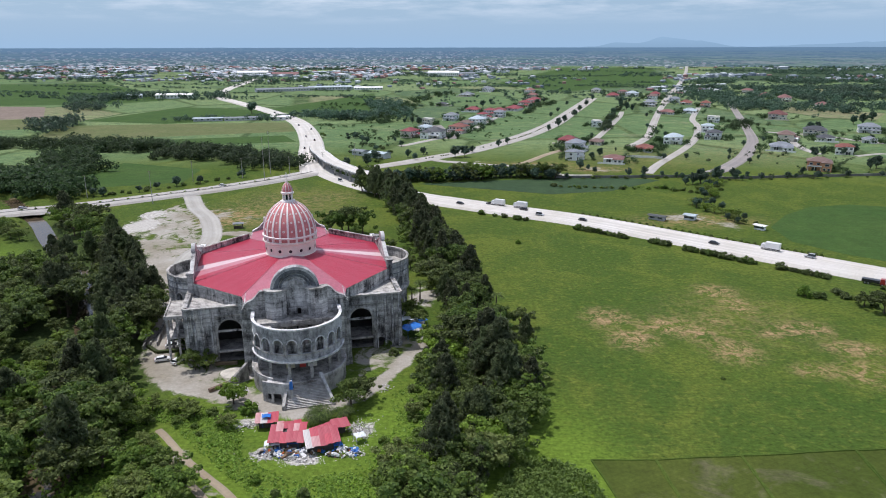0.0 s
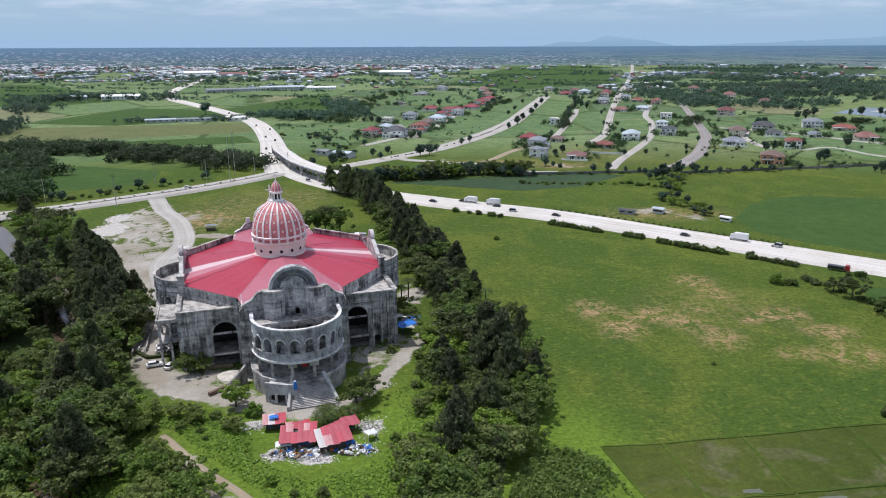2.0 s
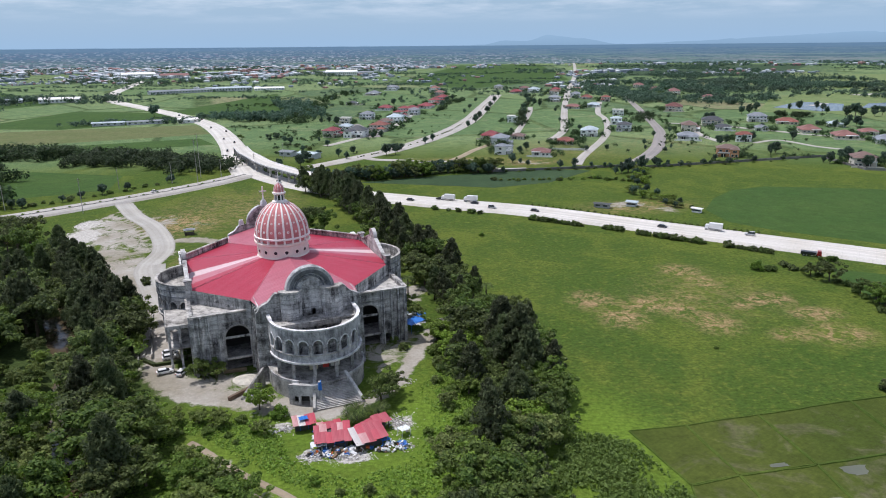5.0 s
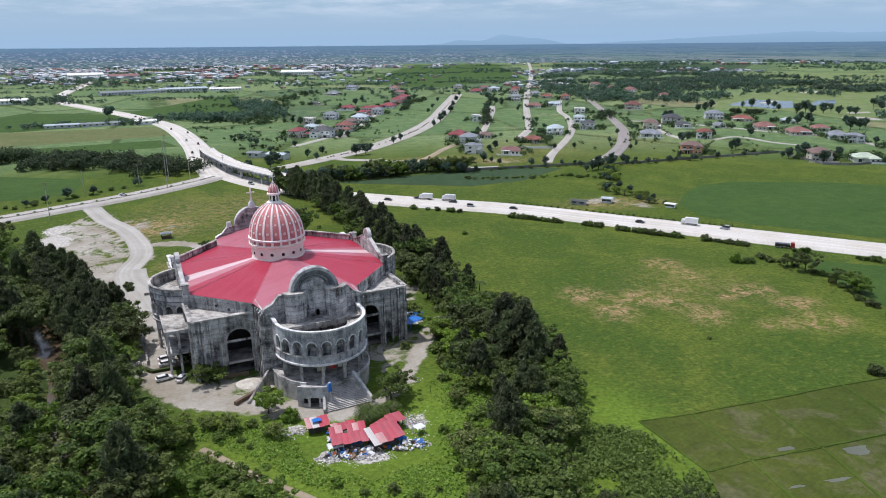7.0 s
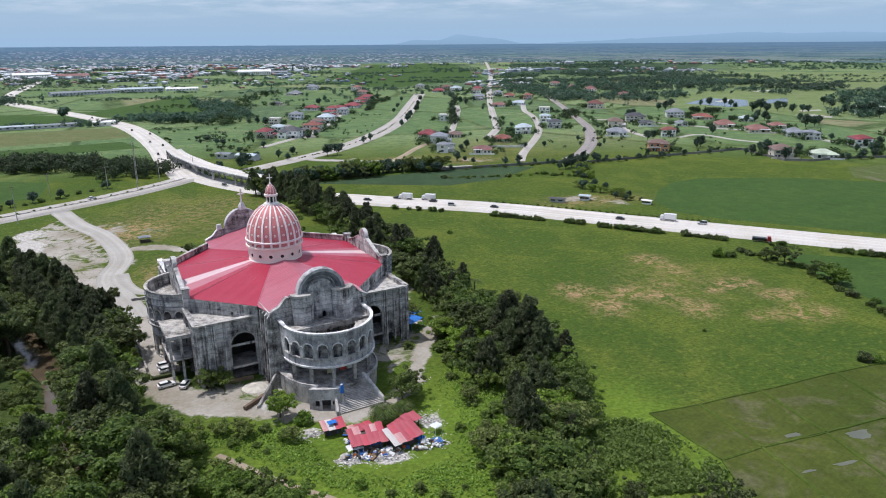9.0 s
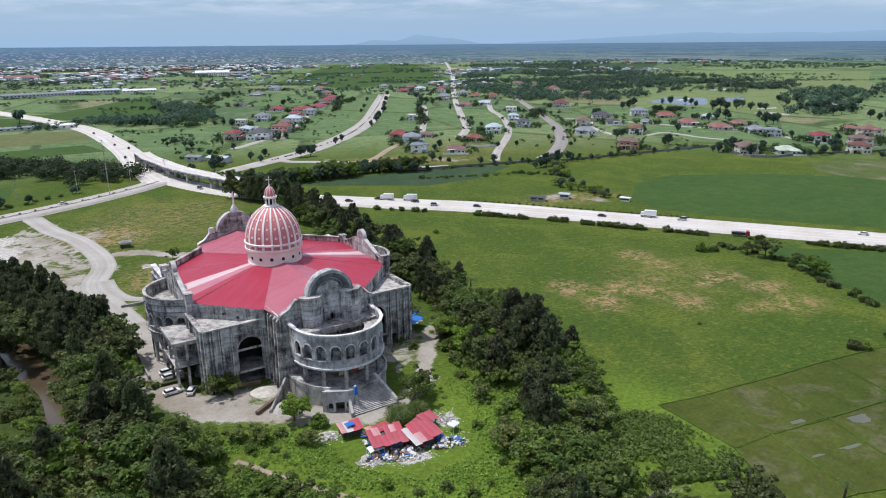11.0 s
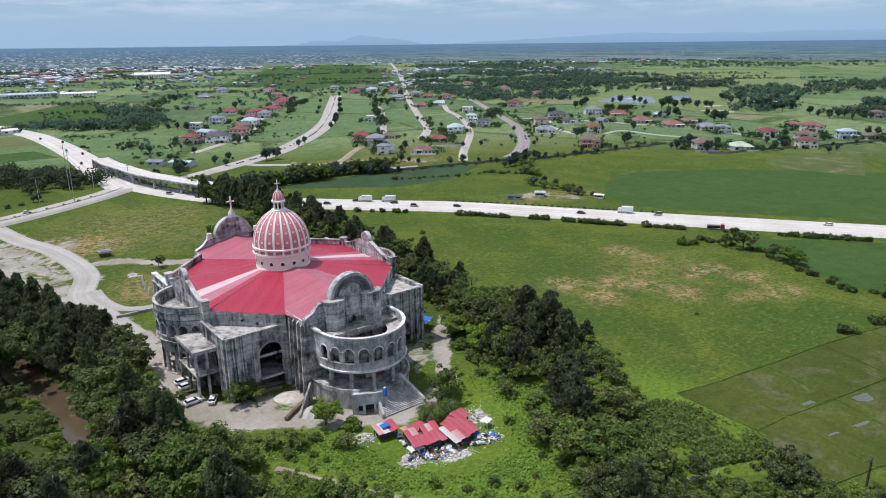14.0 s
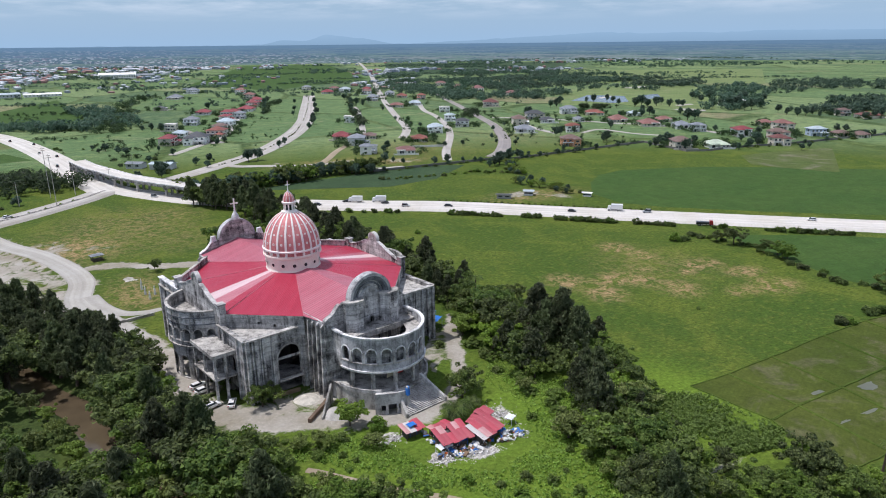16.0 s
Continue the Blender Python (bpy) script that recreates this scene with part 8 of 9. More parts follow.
# ---- far town ----
def far_town():
    rng = np.random.default_rng(21)
    # wall and roof colours lean to blue: distance haze is put into them
    mats = [plain("town_white", (0.58, 0.61, 0.65), 0.8, var=0.2), plain("town_grey", (0.27, 0.31, 0.36), 0.8, var=0.2), plain("town_rust", (0.34, 0.20, 0.19), 0.8, var=0.2), plain("town_blue", (0.22, 0.27, 0.33), 0.7, var=0.2)]
    words = ["white walls and pale roofs of far town houses", "grey roofs of far town houses", "rusty red roofs of far town houses", "blue metal roofs of far sheds"]
    mbs = [MB() for _ in mats]
    zones = (([(-1500, 1900), (-420, 1800), (250, 2500), (150, 3240), (-2300, 3240)], 2000), ([(-330, 1520), (200, 1480), (420, 2000), (60, 2200), (-300, 1950)], 70),
             ([(350, 1180), (520, 1300), (760, 1900), (640, 2000), (430, 1500)], 70), ([(580, 1900), (1250, 1700), (1500, 2000), (800, 2300)], 130), ([(600, 3000), (2300, 2200), (2500, 2500), (800, 3240)], 60),
             ([(100, 2750), (600, 2700), (620, 3100), (100, 3200)], 160))
    for ring, count in zones:
        xs, ys = [p[0] for p in ring], [p[1] for p in ring]
        k = 0
        while k < count:
            x, y = rng.uniform(min(xs), max(xs)), rng.uniform(min(ys), max(ys))
            if not inside(np.array([x]), np.array([y]), ring)[0] or noise.noise((x * 0.005, y * 0.005, 9)) < -0.1:
                continue
            k += 1
            i = int(rng.choice(4, p=[0.45, 0.3, 0.18, 0.07]))
            w, d, h = rng.uniform(8, 20), rng.uniform(7, 14), rng.uniform(3, 7.5)
            if y < 2000:
                w, d, h = w * 0.7, d * 0.75, rng.uniform(2.8, 4.6)
            elif rng.uniform() < 0.05:
                w, d, h = w * 2.4, d * 2, h * 1.3
            mb = mbs[i]
            n0 = len(mb.v)
            mb.box(-w / 2, w / 2, -d / 2, d / 2, 0, h)
            hip(mb, w, d, h, h * 0.3, 0.5)
            a = rng.uniform(0, 3.14)
            c, s = math.cos(a), math.sin(a)
            mb.v[n0:] = [(x + vx * c - vy * s, y + vx * s + vy * c, vz) for vx, vy, vz in mb.v[n0:]]
    for mb, m, wd in zip(mbs, mats, words):
        tagged(part("far_houses", mb, m), wd, "houses", kind="stuff")


far_town()


def shed(x, y, w, d, h, turn, roof, label, wall="pale"):
    ob = thing("shed", pose(x, y, 0, 0, 0, turn), label, "shed")
    mb = MB()
    mb.box(-w / 2, w / 2, -d / 2, d / 2, 0, h)
    part("wall", mb, M_HWALL[wall], ob)
    mb = MB()
    a, b, r = w / 2 + 0.8, d / 2 + 0.8, d * 0.13
    mb.quad((-a, -b, h), (a, -b, h), (a, 0, h + r), (-a, 0, h + r))
    mb.quad((a, b, h), (-a, b, h), (-a, 0, h + r), (a, 0, h + r))
    mb.poly([(a, -b, h), (a, b, h), (a, 0, h + r)])
    mb.poly([(-a, b, h), (-a, -b, h), (-a, 0, h + r)])
    part("roof", mb, M_HROOF[roof], ob)
    n = max(2, int(w / 6))
    for i in range(n):
        win = MB()
        cx = -w / 2 + w * (i + 0.5) / n
        win.box(cx - 1.2, cx + 1.2, -d / 2 - 0.08, -d / 2 + 0.1, h * 0.4, h * 0.75)
        part("window", win, M_PANE, ob)
    return ob


shed(-5, 2190, 95, 40, 11, -5, "white", "long white warehouse among far fields", "white")
shed(70, 2220, 50, 30, 7, -5, "slate", "grey far warehouse among green fields", "pale")
shed(-330, 1425, 120, 18, 5, 28, "slate", "long row of grey-roofed sheds behind a field")
shed(-245, 1470, 90, 20, 6, 18, "pale", "long blue-grey shed behind a field")
shed(-165, 1480, 60, 20, 4, 8, "white", "low white shed behind a field", "white")
shed(-205, 845, 22, 12, 4, 20, "white", "white-roofed shed beside the highway", "white")
shed(-250, 842, 44, 9, 3.4, 16, "slate", "low grey sheds beside the highway")
shed(-290, 834, 34, 9, 3.4, 12, "pale", "low pale sheds beside the highway")
shed(-480, 1225, 60, 22, 6, 10, "white", "white-roofed farm shed among trees", "white")
shed(-560, 1225, 40, 18, 5, 30, "pale", "pale farm shed among trees")
shed(-620, 2250, 95, 40, 10, 20, "white", "large white hall in the town", "white")
shed(-500, 2180, 80, 40, 8, 20, "brick", "large hall with a red roof in the town")
shed(686, 670, 34, 14, 6.5, -24, "white", "white-roofed pavilion among golf course trees", "white")
shed(-55, 545, 16, 9, 4, -35, "pale", "small open roadside shed with pale roof")
shed(-72, 560, 12, 8, 3.6, -35, "slate", "small roadside shed with grey roof")
shed(107, 338, 8, 3, 2.2, -38, "dark", "small dark roadside hut with flat roof", "slate")
shed(124, 338, 5, 4, 2.6, -38, "pale", "small pale concrete hut beside the highway")
shed(151, 318, 4.5, 2.6, 2.2, -50, "white", "small white-roofed hut beside the field", "white")


# ---- vehicles ----
def paint(name, col):
    return Mat(name, 0.28, 0.1, 0.5).color(col).m


M_PAINT = {"white": paint("white_car_paint", (0.78, 0.78, 0.78)), "dark": paint("dark_car_paint", (0.03, 0.03, 0.035)), "red": paint("red_car_paint", (0.35, 0.03, 0.03)), "silver": paint("silver_car_paint", (0.45, 0.46, 0.48))}
M_TYRE = plain("tyre_rubber", (0.025, 0.025, 0.025), 0.9)
M_RIM = plain("wheel_rim", (0.5, 0.5, 0.5), 0.4, 0.6)
M_LAMP = plain("lamp_lens", (0.7, 0.68, 0.62), 0.2)
M_TAIL = plain("tail_lens", (0.4, 0.02, 0.02), 0.25)


def wheels(ob, spots, r, w):
    for x, y in spots:
        mb = MB()
        mb.turned([(r * 0.62, -w / 2), (r * 0.95, -w / 2), (r, -w * 0.3), (r, w * 0.3), (r * 0.95, w / 2), (r * 0.62, w / 2)], 14, caps=False)
        o = part("wheel", mb, M_TYRE, ob)
        o.matrix_local = pose(x, y, r, 90, 0, 0)
        mb = MB()
        mb.turned([(r * 0.62, -w * 0.42), (r * 0.62, w * 0.42)], 12)
        part("rim", mb, M_RIM, o)


def car(x, y, turn, col="white", z=0.1, tall=False):
    """A car that heads along its own +x."""
    words = {"white": "white", "dark": "black", "red": "dark red", "silver": "silver-grey"}[col]
    ob = thing("car", pose(x, y, z, 0, 0, turn), "%s %s" % (words, "van standing on the road" if tall else "car with dark windows"), "car", "cars")
    top = 1.95 if tall else 1.48
    prof = [(-2.2, 0.32), (-2.25, 0.75), (-2.1, 0.95), (1.15, 0.98), (2.05, 0.82), (2.2, 0.6), (2.15, 0.3)]
    mb = MB()
    for s, e in ((-0.86, 0.86),):
        mb.poly([(px, s, pz) for px, pz in prof][::-1])
        mb.poly([(px, e, pz) for px, pz in prof])
        for (a, b), (c, d) in zip(prof, prof[1:] + prof[:1]):
            mb.quad((a, s, b), (a, e, b), (c, e, d), (c, s, d))
    part("body", mb, M_PAINT[col], ob)
    back = -2.1 if tall else -1.85
    lo, hi = [(back, 0.95), (1.2, 0.97)], [(back + 0.25, top), (0.35, top)]
    mb = MB()
    mb.hexa([(back, -0.8, 0.95), (1.2, -0.8, 0.97), (1.2, 0.8, 0.97), (back, 0.8, 0.95)], [(back + 0.3, -0.62, top - 0.06), (0.35, -0.62, top - 0.06), (0.35, 0.62, top - 0.06), (back + 0.3, 0.62, top - 0.06)])
    part("cabin_glass", mb, M_GLASS, ob, "dark tinted glass")
    mb = MB()
    mb.box(back + 0.28, 0.4, -0.64, 0.64, top - 0.06, top + 0.02, 0.05)
    part("roof", mb, M_PAINT[col], ob)
    for sy in (-0.62, 0.62):
        mb = MB()
        mb.box(2.08, 2.2, sy - 0.18, sy + 0.18, 0.6, 0.76)
        part("headlight", mb, M_LAMP, ob)
        mb = MB()
        mb.box(-2.26, -2.18, sy - 0.16, sy + 0.16, 0.68, 0.88)
        part("tail_light", mb, M_TAIL, ob)
    wheels(ob, ((-1.35, -0.8), (1.35, -0.8), (-1.35, 0.8), (1.35, 0.8)), 0.33, 0.22)
    return ob


def truck(x, y, turn, col="white", z=1.0):
    ob = thing("truck", pose(x, y, z, 0, 0, turn), "white box truck standing on the highway" if col == "white" else "dark red open truck on the roadside", "truck", "trucks")
    mb = MB()
    mb.box(-4.2, 1.6, -1.2, 1.2, 1.0, 3.5 if col == "white" else 1.9)
    part("cargo_box", mb, M_PAINT["white" if col == "white" else "dark"], ob)
    mb = MB()
    mb.hexa([(1.8, -1.1, 0.6), (3.6, -1.1, 0.6), (3.6, 1.1, 0.6), (1.8, 1.1, 0.6)], [(1.8, -1.05, 2.6), (3.2, -1.05, 2.6), (3.2, 1.05, 2.6), (1.8, 1.05, 2.6)])
    cab = part("cab", mb, M_PAINT[col], ob)
    mb = MB()
    mb.hexa([(3.36, -0.95, 1.55), (3.47, -0.95, 1.55), (3.47, 0.95, 1.55), (3.36, 0.95, 1.55)], [(3.2, -0.9, 2.4), (3.3, -0.9, 2.4), (3.3, 0.9, 2.4), (3.2, 0.9, 2.4)])
    part("windscreen", mb, M_GLASS, cab)
    mb = MB()
    mb.box(-4.2, 3.4, -0.45, 0.45, 0.55, 1.0)
    part("chassis", mb, M_TYRE, ob)
    wheels(ob, ((-3.0, -1.0), (-1.9, -1.0), (2.6, -1.0), (-3.0, 1.0), (-1.9, 1.0), (2.6, 1.0)), 0.48, 0.32)
    return ob


for x, y, a, c in ((-82.2, 174.0, 20, "white"), (-77.5, 173.0, 72, "white"), (-83.6, 186.4, 20, "white"), (-82.8, 183.2, 20, "white")):
    car(x, y, a, c)
HWY_LINE = smooth_line(HWY, 8)


def on_road(line, x, offset):
    """A place on a road near the given x, with the road's heading there."""
    k = min(range(len(line) - 1), key=lambda i: abs(line[i].x - x))
    d = (line[k + 1] - line[k]).normalized()
    q = line[k] + Vector((d.y, -d.x)) * offset
    return q.x, q.y, math.degrees(math.atan2(d.y, d.x))


for x, o, c in ((8, 4, "dark"), (20, -5, "dark"), (38, -2, "dark"), (49, 5, "silver"), (68, 3, "dark"), (119, 2, "dark"), (146, -4, "silver"), (206, -3, "white"), (-44, 5, "dark"), (-66, 6, "silver")):
    q = on_road(HWY_LINE, x, o)
    car(q[0], q[1], q[2] + (180 if o < 0 else 0), c, 1.0, c == "silver")
for x, o in ((24, -5), (34, -6), (134, -5)):
    q = on_road(HWY_LINE, x, o)
    truck(q[0], q[1], q[2] + 180)
truck(158, 238, -40, "red", 0.1)
NORTH_LINE = smooth_line(NORTH, 8)
for x, o, c in ((-118, -6, "dark"), (-128, 3, "dark"), (-134, -4, "silver"), (-150, 5, "dark"), (-162, -5, "dark"), (-196, 4, "dark"), (-230, -3, "dark"), (-104, -9, "dark")):
    q = on_road(NORTH_LINE, x, o)
    car(q[0], q[1], q[2], c, 1.06, True)
WEST_LINE = smooth_line(WEST, 8)
for x, o, c in ((-140, -3.5, "white"), (-205, 4, "dark"), (-230, -4, "silver")):
    q = on_road(WEST_LINE, x, o)
    car(q[0], q[1], q[2], c, 1.03)


def cart(x, y, turn):
    """A small open-sided hut on the gravel by the drive."""
    ob = thing("hut", pose(x, y, 0, 0, 0, turn), "small weathered open hut beside the gravel drive", "hut")
    for px in (-2, 2):
        for py in (-1.4, 1.4):
            mb = MB()
            mb.box(px - 0.1, px + 0.1, py - 0.1, py + 0.1, 0, 2.3)
            part("post", mb, M_BARK, ob)
    mb = MB()
    mb.box(-2.6, 2.6, -1.9, 1.9, 2.3, 2.5)
    mb.box(-1.8, 1.8, -1.2, 1.2, 2.5, 2.9, 0.5)
    part("roof", mb, M_HROOF["slate"], ob)
    mb = MB()
    mb.box(-1.9, 1.9, -1.3, 1.3, 0.0, 0.9)
    part("bench", mb, M_BARK, ob)
    return ob


cart(-104, 322, 15)

# ---- shacks in front ----
M_SHACK3 = sheet_roof("bright_red_sheet", (0.47, 0.05, 0.085), (0.52, 0.13, 0.15), 0.3, 0.5, 0.7)
M_SHACK4 = sheet_roof("bare_zinc_sheet", (0.55, 0.52, 0.51), (0.70, 0.66, 0.64), 0.3, 0.5, 0.7)
M_SHACK2 = sheet_roof("patched_pale_sheet", (0.52, 0.22, 0.23), (0.66, 0.50, 0.49), 0.3, 0.6, 0.9)


def shack(x, y, w, d, h, turn, tilt, label, mat=None):
    ob = thing("shack", pose(x, y, 0, 0, 0, turn), label, "shack", "shacks by the stairs")
    for px in (-w / 2 + 0.3, 0, w / 2 - 0.3):
        for py in (-d / 2 + 0.3, d / 2 - 0.3):
            mb = MB()
            mb.box(px - 0.08, px + 0.08, py - 0.08, py + 0.08, 0, h + py * tilt)
            part("post", mb, M_BARK, ob)
    # wall box in the same dark room-shade tone
    mb = MB()
    mb.box(-w / 2 + 0.5, w / 2 - 0.8, -d / 2 + 0.9, d / 2 - 0.5, 0, h - 0.55)
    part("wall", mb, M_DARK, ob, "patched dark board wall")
    # overlapping sheets, each laid a little askew
    n, rows = int(w / 1.25), 2 if d > 4 else 1
    for r in range(rows):
        for i in range(n):
            if RNG.uniform() < 0.04:
                continue
            mb = MB()
            sw, sd = w / n / 2 + 0.16, d / rows / 2 + 0.28
            cx, cy = -w / 2 + w * (i + 0.5) / n, -d / 2 + d * (r + 0.5) / rows + RNG.uniform(-0.3, 0.3)
            a = RNG.uniform(-0.045, 0.045)
            lift = RNG.uniform(0.0, 0.06) + 0.06 * r + 0.02 * (i % 2)
            lean = RNG.uniform(-0.04, 0.04)
            p = []
            for ux, uy in ((-sw, -sd), (sw, -sd), (sw, sd), (-sw, sd)):
                px, py = cx + ux * math.cos(a) - uy * math.sin(a), cy + ux * math.sin(a) + uy * math.cos(a)
                p.append((px, py, h + py * tilt + lift + lean * ux + 0.05 * uy))
            mb.quad(*p, [(-sw, 0), (sw, 0), (sw, 2 * sd), (-sw, 2 * sd)])
            low = [(a2, b2, c2 - 0.04) for a2, b2, c2 in p]
            mb.quad(*low[::-1])
            for e in range(4):
                mb.quad(low[e], low[(e + 1) % 4], p[(e + 1) % 4], p[e])
            k = RNG.uniform()
            part("roof_sheet", mb, mat or (M_SHACK if k < 0.55 else M_SHACK2 if k < 0.64 else M_SHACK3 if k < 0.96 else M_SHACK4), ob)
    return ob


shack(-37.4, 132.2, 7.8, 5.6, 2.8, 4, 0.16, "shack with rusty red corrugated roof and dark walls")
shack(-38.0, 136.6, 5.2, 3.0, 2.3, 12, -0.12, "lean-to with faded red corrugated roof")
shack(-29.6, 131.0, 7.4, 5.0, 2.7, 18, 0.18, "shack with patched red corrugated roof on posts")
shack(-29.6, 135.4, 4.6, 3.0, 2.4, 34, -0.12, "small lean-to with red corrugated roof")
shack(-26.4, 137.0, 3.6, 2.6, 2.5, 24, 0.15, "small patched red-roofed lean-to beside rubble")
shack(-43.9, 139.6, 5.0, 3.2, 2.3, 10, 0.12, "small stall with red corrugated roof and blue tarpaulin")


def tarp(x, y, w, d, z, turn, mat, label, sag=0.3):
    mb = MB()
    n = 6
    for i in range(n):
        for j in range(n):
            q = []
            for a, b in ((i, j), (i + 1, j), (i + 1, j + 1), (i, j + 1)):
                u, v = a / n - 0.5, b / n - 0.5
                q.append((u * w, v * d, z + sag * noise.noise((u * 5 + x, v * 5 + y, 0)) - sag * 0.5 * (u * u + v * v)))
            mb.quad(*q)
    for a, b in ((-0.5, -0.5), (0.5, -0.5), (0.5, 0.5), (-0.5, 0.5)):
        mb.rod((a * w * 0.94, b * d * 0.94, 0), (a * w * 0.94, b * d * 0.94, z - sag * 0.2), 0.05)
    ob = part("tarpaulin", mb, mat)
    ob.matrix_world = pose(x, y, 0, 0, 0, turn)
    return tagged(ob, label, "tarpaulin")


M_TARPW = plain("white_sheet", (0.72, 0.76, 0.80), 0.5, var=0.15)
tarp(-44.0, 139.6, 2.0, 1.6, 2.85, 12, M_TARP, "small blue tarpaulin over a stall roof", 0.15)
tarp(-40.5, 130.2, 3.4, 2.2, 1.6, 10, M_TARPW, "white and blue plastic sheet beside a shack")
tarp(-36.0, 130.6, 2.4, 1.6, 1.5, 10, M_TARP, "blue tarpaulin beside a shack")
tarp(-26.0, 130.2, 2.0, 1.5, 1.3, 25, M_TARP, "blue tarpaulin beside a shack")
tarp(-21.5, 133.2, 2.4, 2.0, 1.8, 30, M_TARPW, "pale plastic sheet over a heap of scrap")
tarp(-12.5, 192.0, 6.5, 4.5, 3.0, 40, M_TARP, "blue tarpaulin shelter beside the church", 0.4)
tarp(-14.5, 199.5, 7.0, 3.0, 2.6, 10, M_TARPW, "pale blue sheet shelter beside the church", 0.3)
tarp(-9.5, 199.0, 3.0, 2.4, 2.4, 30, M_TARP, "blue tarpaulin shelter beside the church", 0.3)


def rubble(cx, cy, rx, ry, n, seed, label):
    rng = np.random.default_rng(seed)
    mb = MB()
    for i in range(n):
        gx, gy = rng.normal(size=2) * 0.55
        r = min(1.0, math.hypot(gx, gy))
        x, y, s = cx + rx * (gx + 0.25 * math.sin(gy * 4 + cx)), cy + ry * gy, rng.uniform(0.06, 0.30) * (1.2 - 0.5 * r)
        z = 0.5 * (1 - r) * rng.uniform(0, 1)
        n0 = len(mb.v)
        mb.box(-s, s, -s * 0.7, s * 0.7, -s * 0.3, s * rng.uniform(0.2, 0.6), s * rng.uniform(0.05, 0.3))
        t, u = rng.uniform(0, 6.28), rng.uniform(-0.5, 0.5)
        m = Matrix.Translation((x, y, z)) @ Euler((u, rng.uniform(-0.5, 0.5), t)).to_matrix().to_4x4()
        mb.v[n0:] = [tuple(m @ Vector(v)) for v in mb.v[n0:]]
    k = Mat("broken_rubble_%d" % seed, 0.9)
    k.color(k.mix(k.ramp(k.island(), 0, 1), (0.20, 0.185, 0.165), (0.74, 0.72, 0.71)))
    return tagged(part("rubble", mb, k.m), label, "rubble", kind="stuff")


rubble(-41.5, 127.6, 4.2, 2.0, 170, 1, "heap of white rubble and scraps beside the shacks")
rubble(-33.5, 126.2, 5.5, 2.0, 170, 2, "heap of white rubble and scraps below the shacks")
rubble(-21.8, 138, 3.4, 5.0, 260, 3, "heap of white rubble and scraps beside the shacks")
rubble(-49, 140, 3.4, 2.4, 130, 4, "scattered white rubble in the grass")
rubble(-17.5, 158, 1.6, 2.4, 30, 5, "scattered pale rubble beside a path")
rubble(-22.0, 129.0, 2.6, 3.0, 90, 6, "scattered white rubble in the grass")


def scraps(cx, cy, rx, ry, n, seed, label):
    """Sacks, boards and plastic lying about: thin bent pieces in many colours."""
    rng = np.random.default_rng(seed)
    cols = (("white_scrap", (0.72, 0.72, 0.72)), ("blue_scrap", (0.05, 0.16, 0.45)), ("brown_scrap", (0.20, 0.13, 0.08)), ("orange_scrap", (0.55, 0.14, 0.04)), ("dark_scrap", (0.05, 0.05, 0.05)))
    for (nm, col), share in zip(cols, (0.45, 0.17, 0.2, 0.06, 0.12)):
        mb = MB()
        for i in range(int(n * share)):
            a, r = rng.uniform(0, 6.28), math.sqrt(rng.uniform())
            s, q = rng.uniform(0.25, 0.8), rng.uniform(0.15, 0.45)
            n0 = len(mb.v)
            mb.box(-s, s, -q, q, -0.03, rng.uniform(0.05, 0.4), 0.06)
            m = Matrix.Translation((cx + rx * r * math.cos(a), cy + ry * r * math.sin(a), rng.uniform(0.1, 0.5))) @ Euler((rng.uniform(-0.5, 0.5), rng.uniform(-0.5, 0.5), rng.uniform(0, 6.28))).to_matrix().to_4x4()
            mb.v[n0:] = [tuple(m @ Vector(v)) for v in mb.v[n0:]]
        tagged(part("scraps", mb, plain(nm + "_%d" % seed, col, 0.7, var=0.2)), label, "scrap", kind="stuff")


scraps(-37, 128.6, 6.0, 2.0, 90, 11, "sacks, boards and plastic scraps beside the shacks")
scraps(-25.5, 128.6, 4.5, 1.8, 60, 12, "sacks, boards and plastic scraps beside the shacks")
scraps(-40.5, 136.6, 1.6, 4.5, 26, 13, "sacks and boards between the shacks")


def mound(x, y, r, h, col, label):
    mb = MB()
    n, m = 20, 6
    grid = [[(x + r * (j / m) * math.cos(2 * math.pi * i / n) * (1 + 0.15 * noise.noise((i, j, x))), y + r * (j / m) * math.sin(2 * math.pi * i / n), h * (1 - (j / m) ** 1.4) + 0.1 * noise.noise((i * 0.7, j, y)) - 0.05) for i in range(n)] for j in range(m + 1)]
    for j in range(m):
        for i in range(n):
            mb.quad(grid[j + 1][i], grid[j + 1][(i + 1) % n], grid[j][(i + 1) % n], grid[j][i])
    return tagged(part("earth_mound", mb, plain("heap_" + label.split()[0], col, 0.95, var=0.25, scale=3, bump=0.6)), label, "mound")


mound(-56.3, 156.6, 3.2, 1.9, (0.44, 0.425, 0.40), "grey gravel heap beside the church")
mound(-60.3, 167.0, 3.4, 0.9, (0.55, 0.52, 0.46), "sandy heap of earth beside the church")
mound(-94, 290, 2.0, 0.8, (0.42, 0.40, 0.36), "pale heap of earth beside the drive")


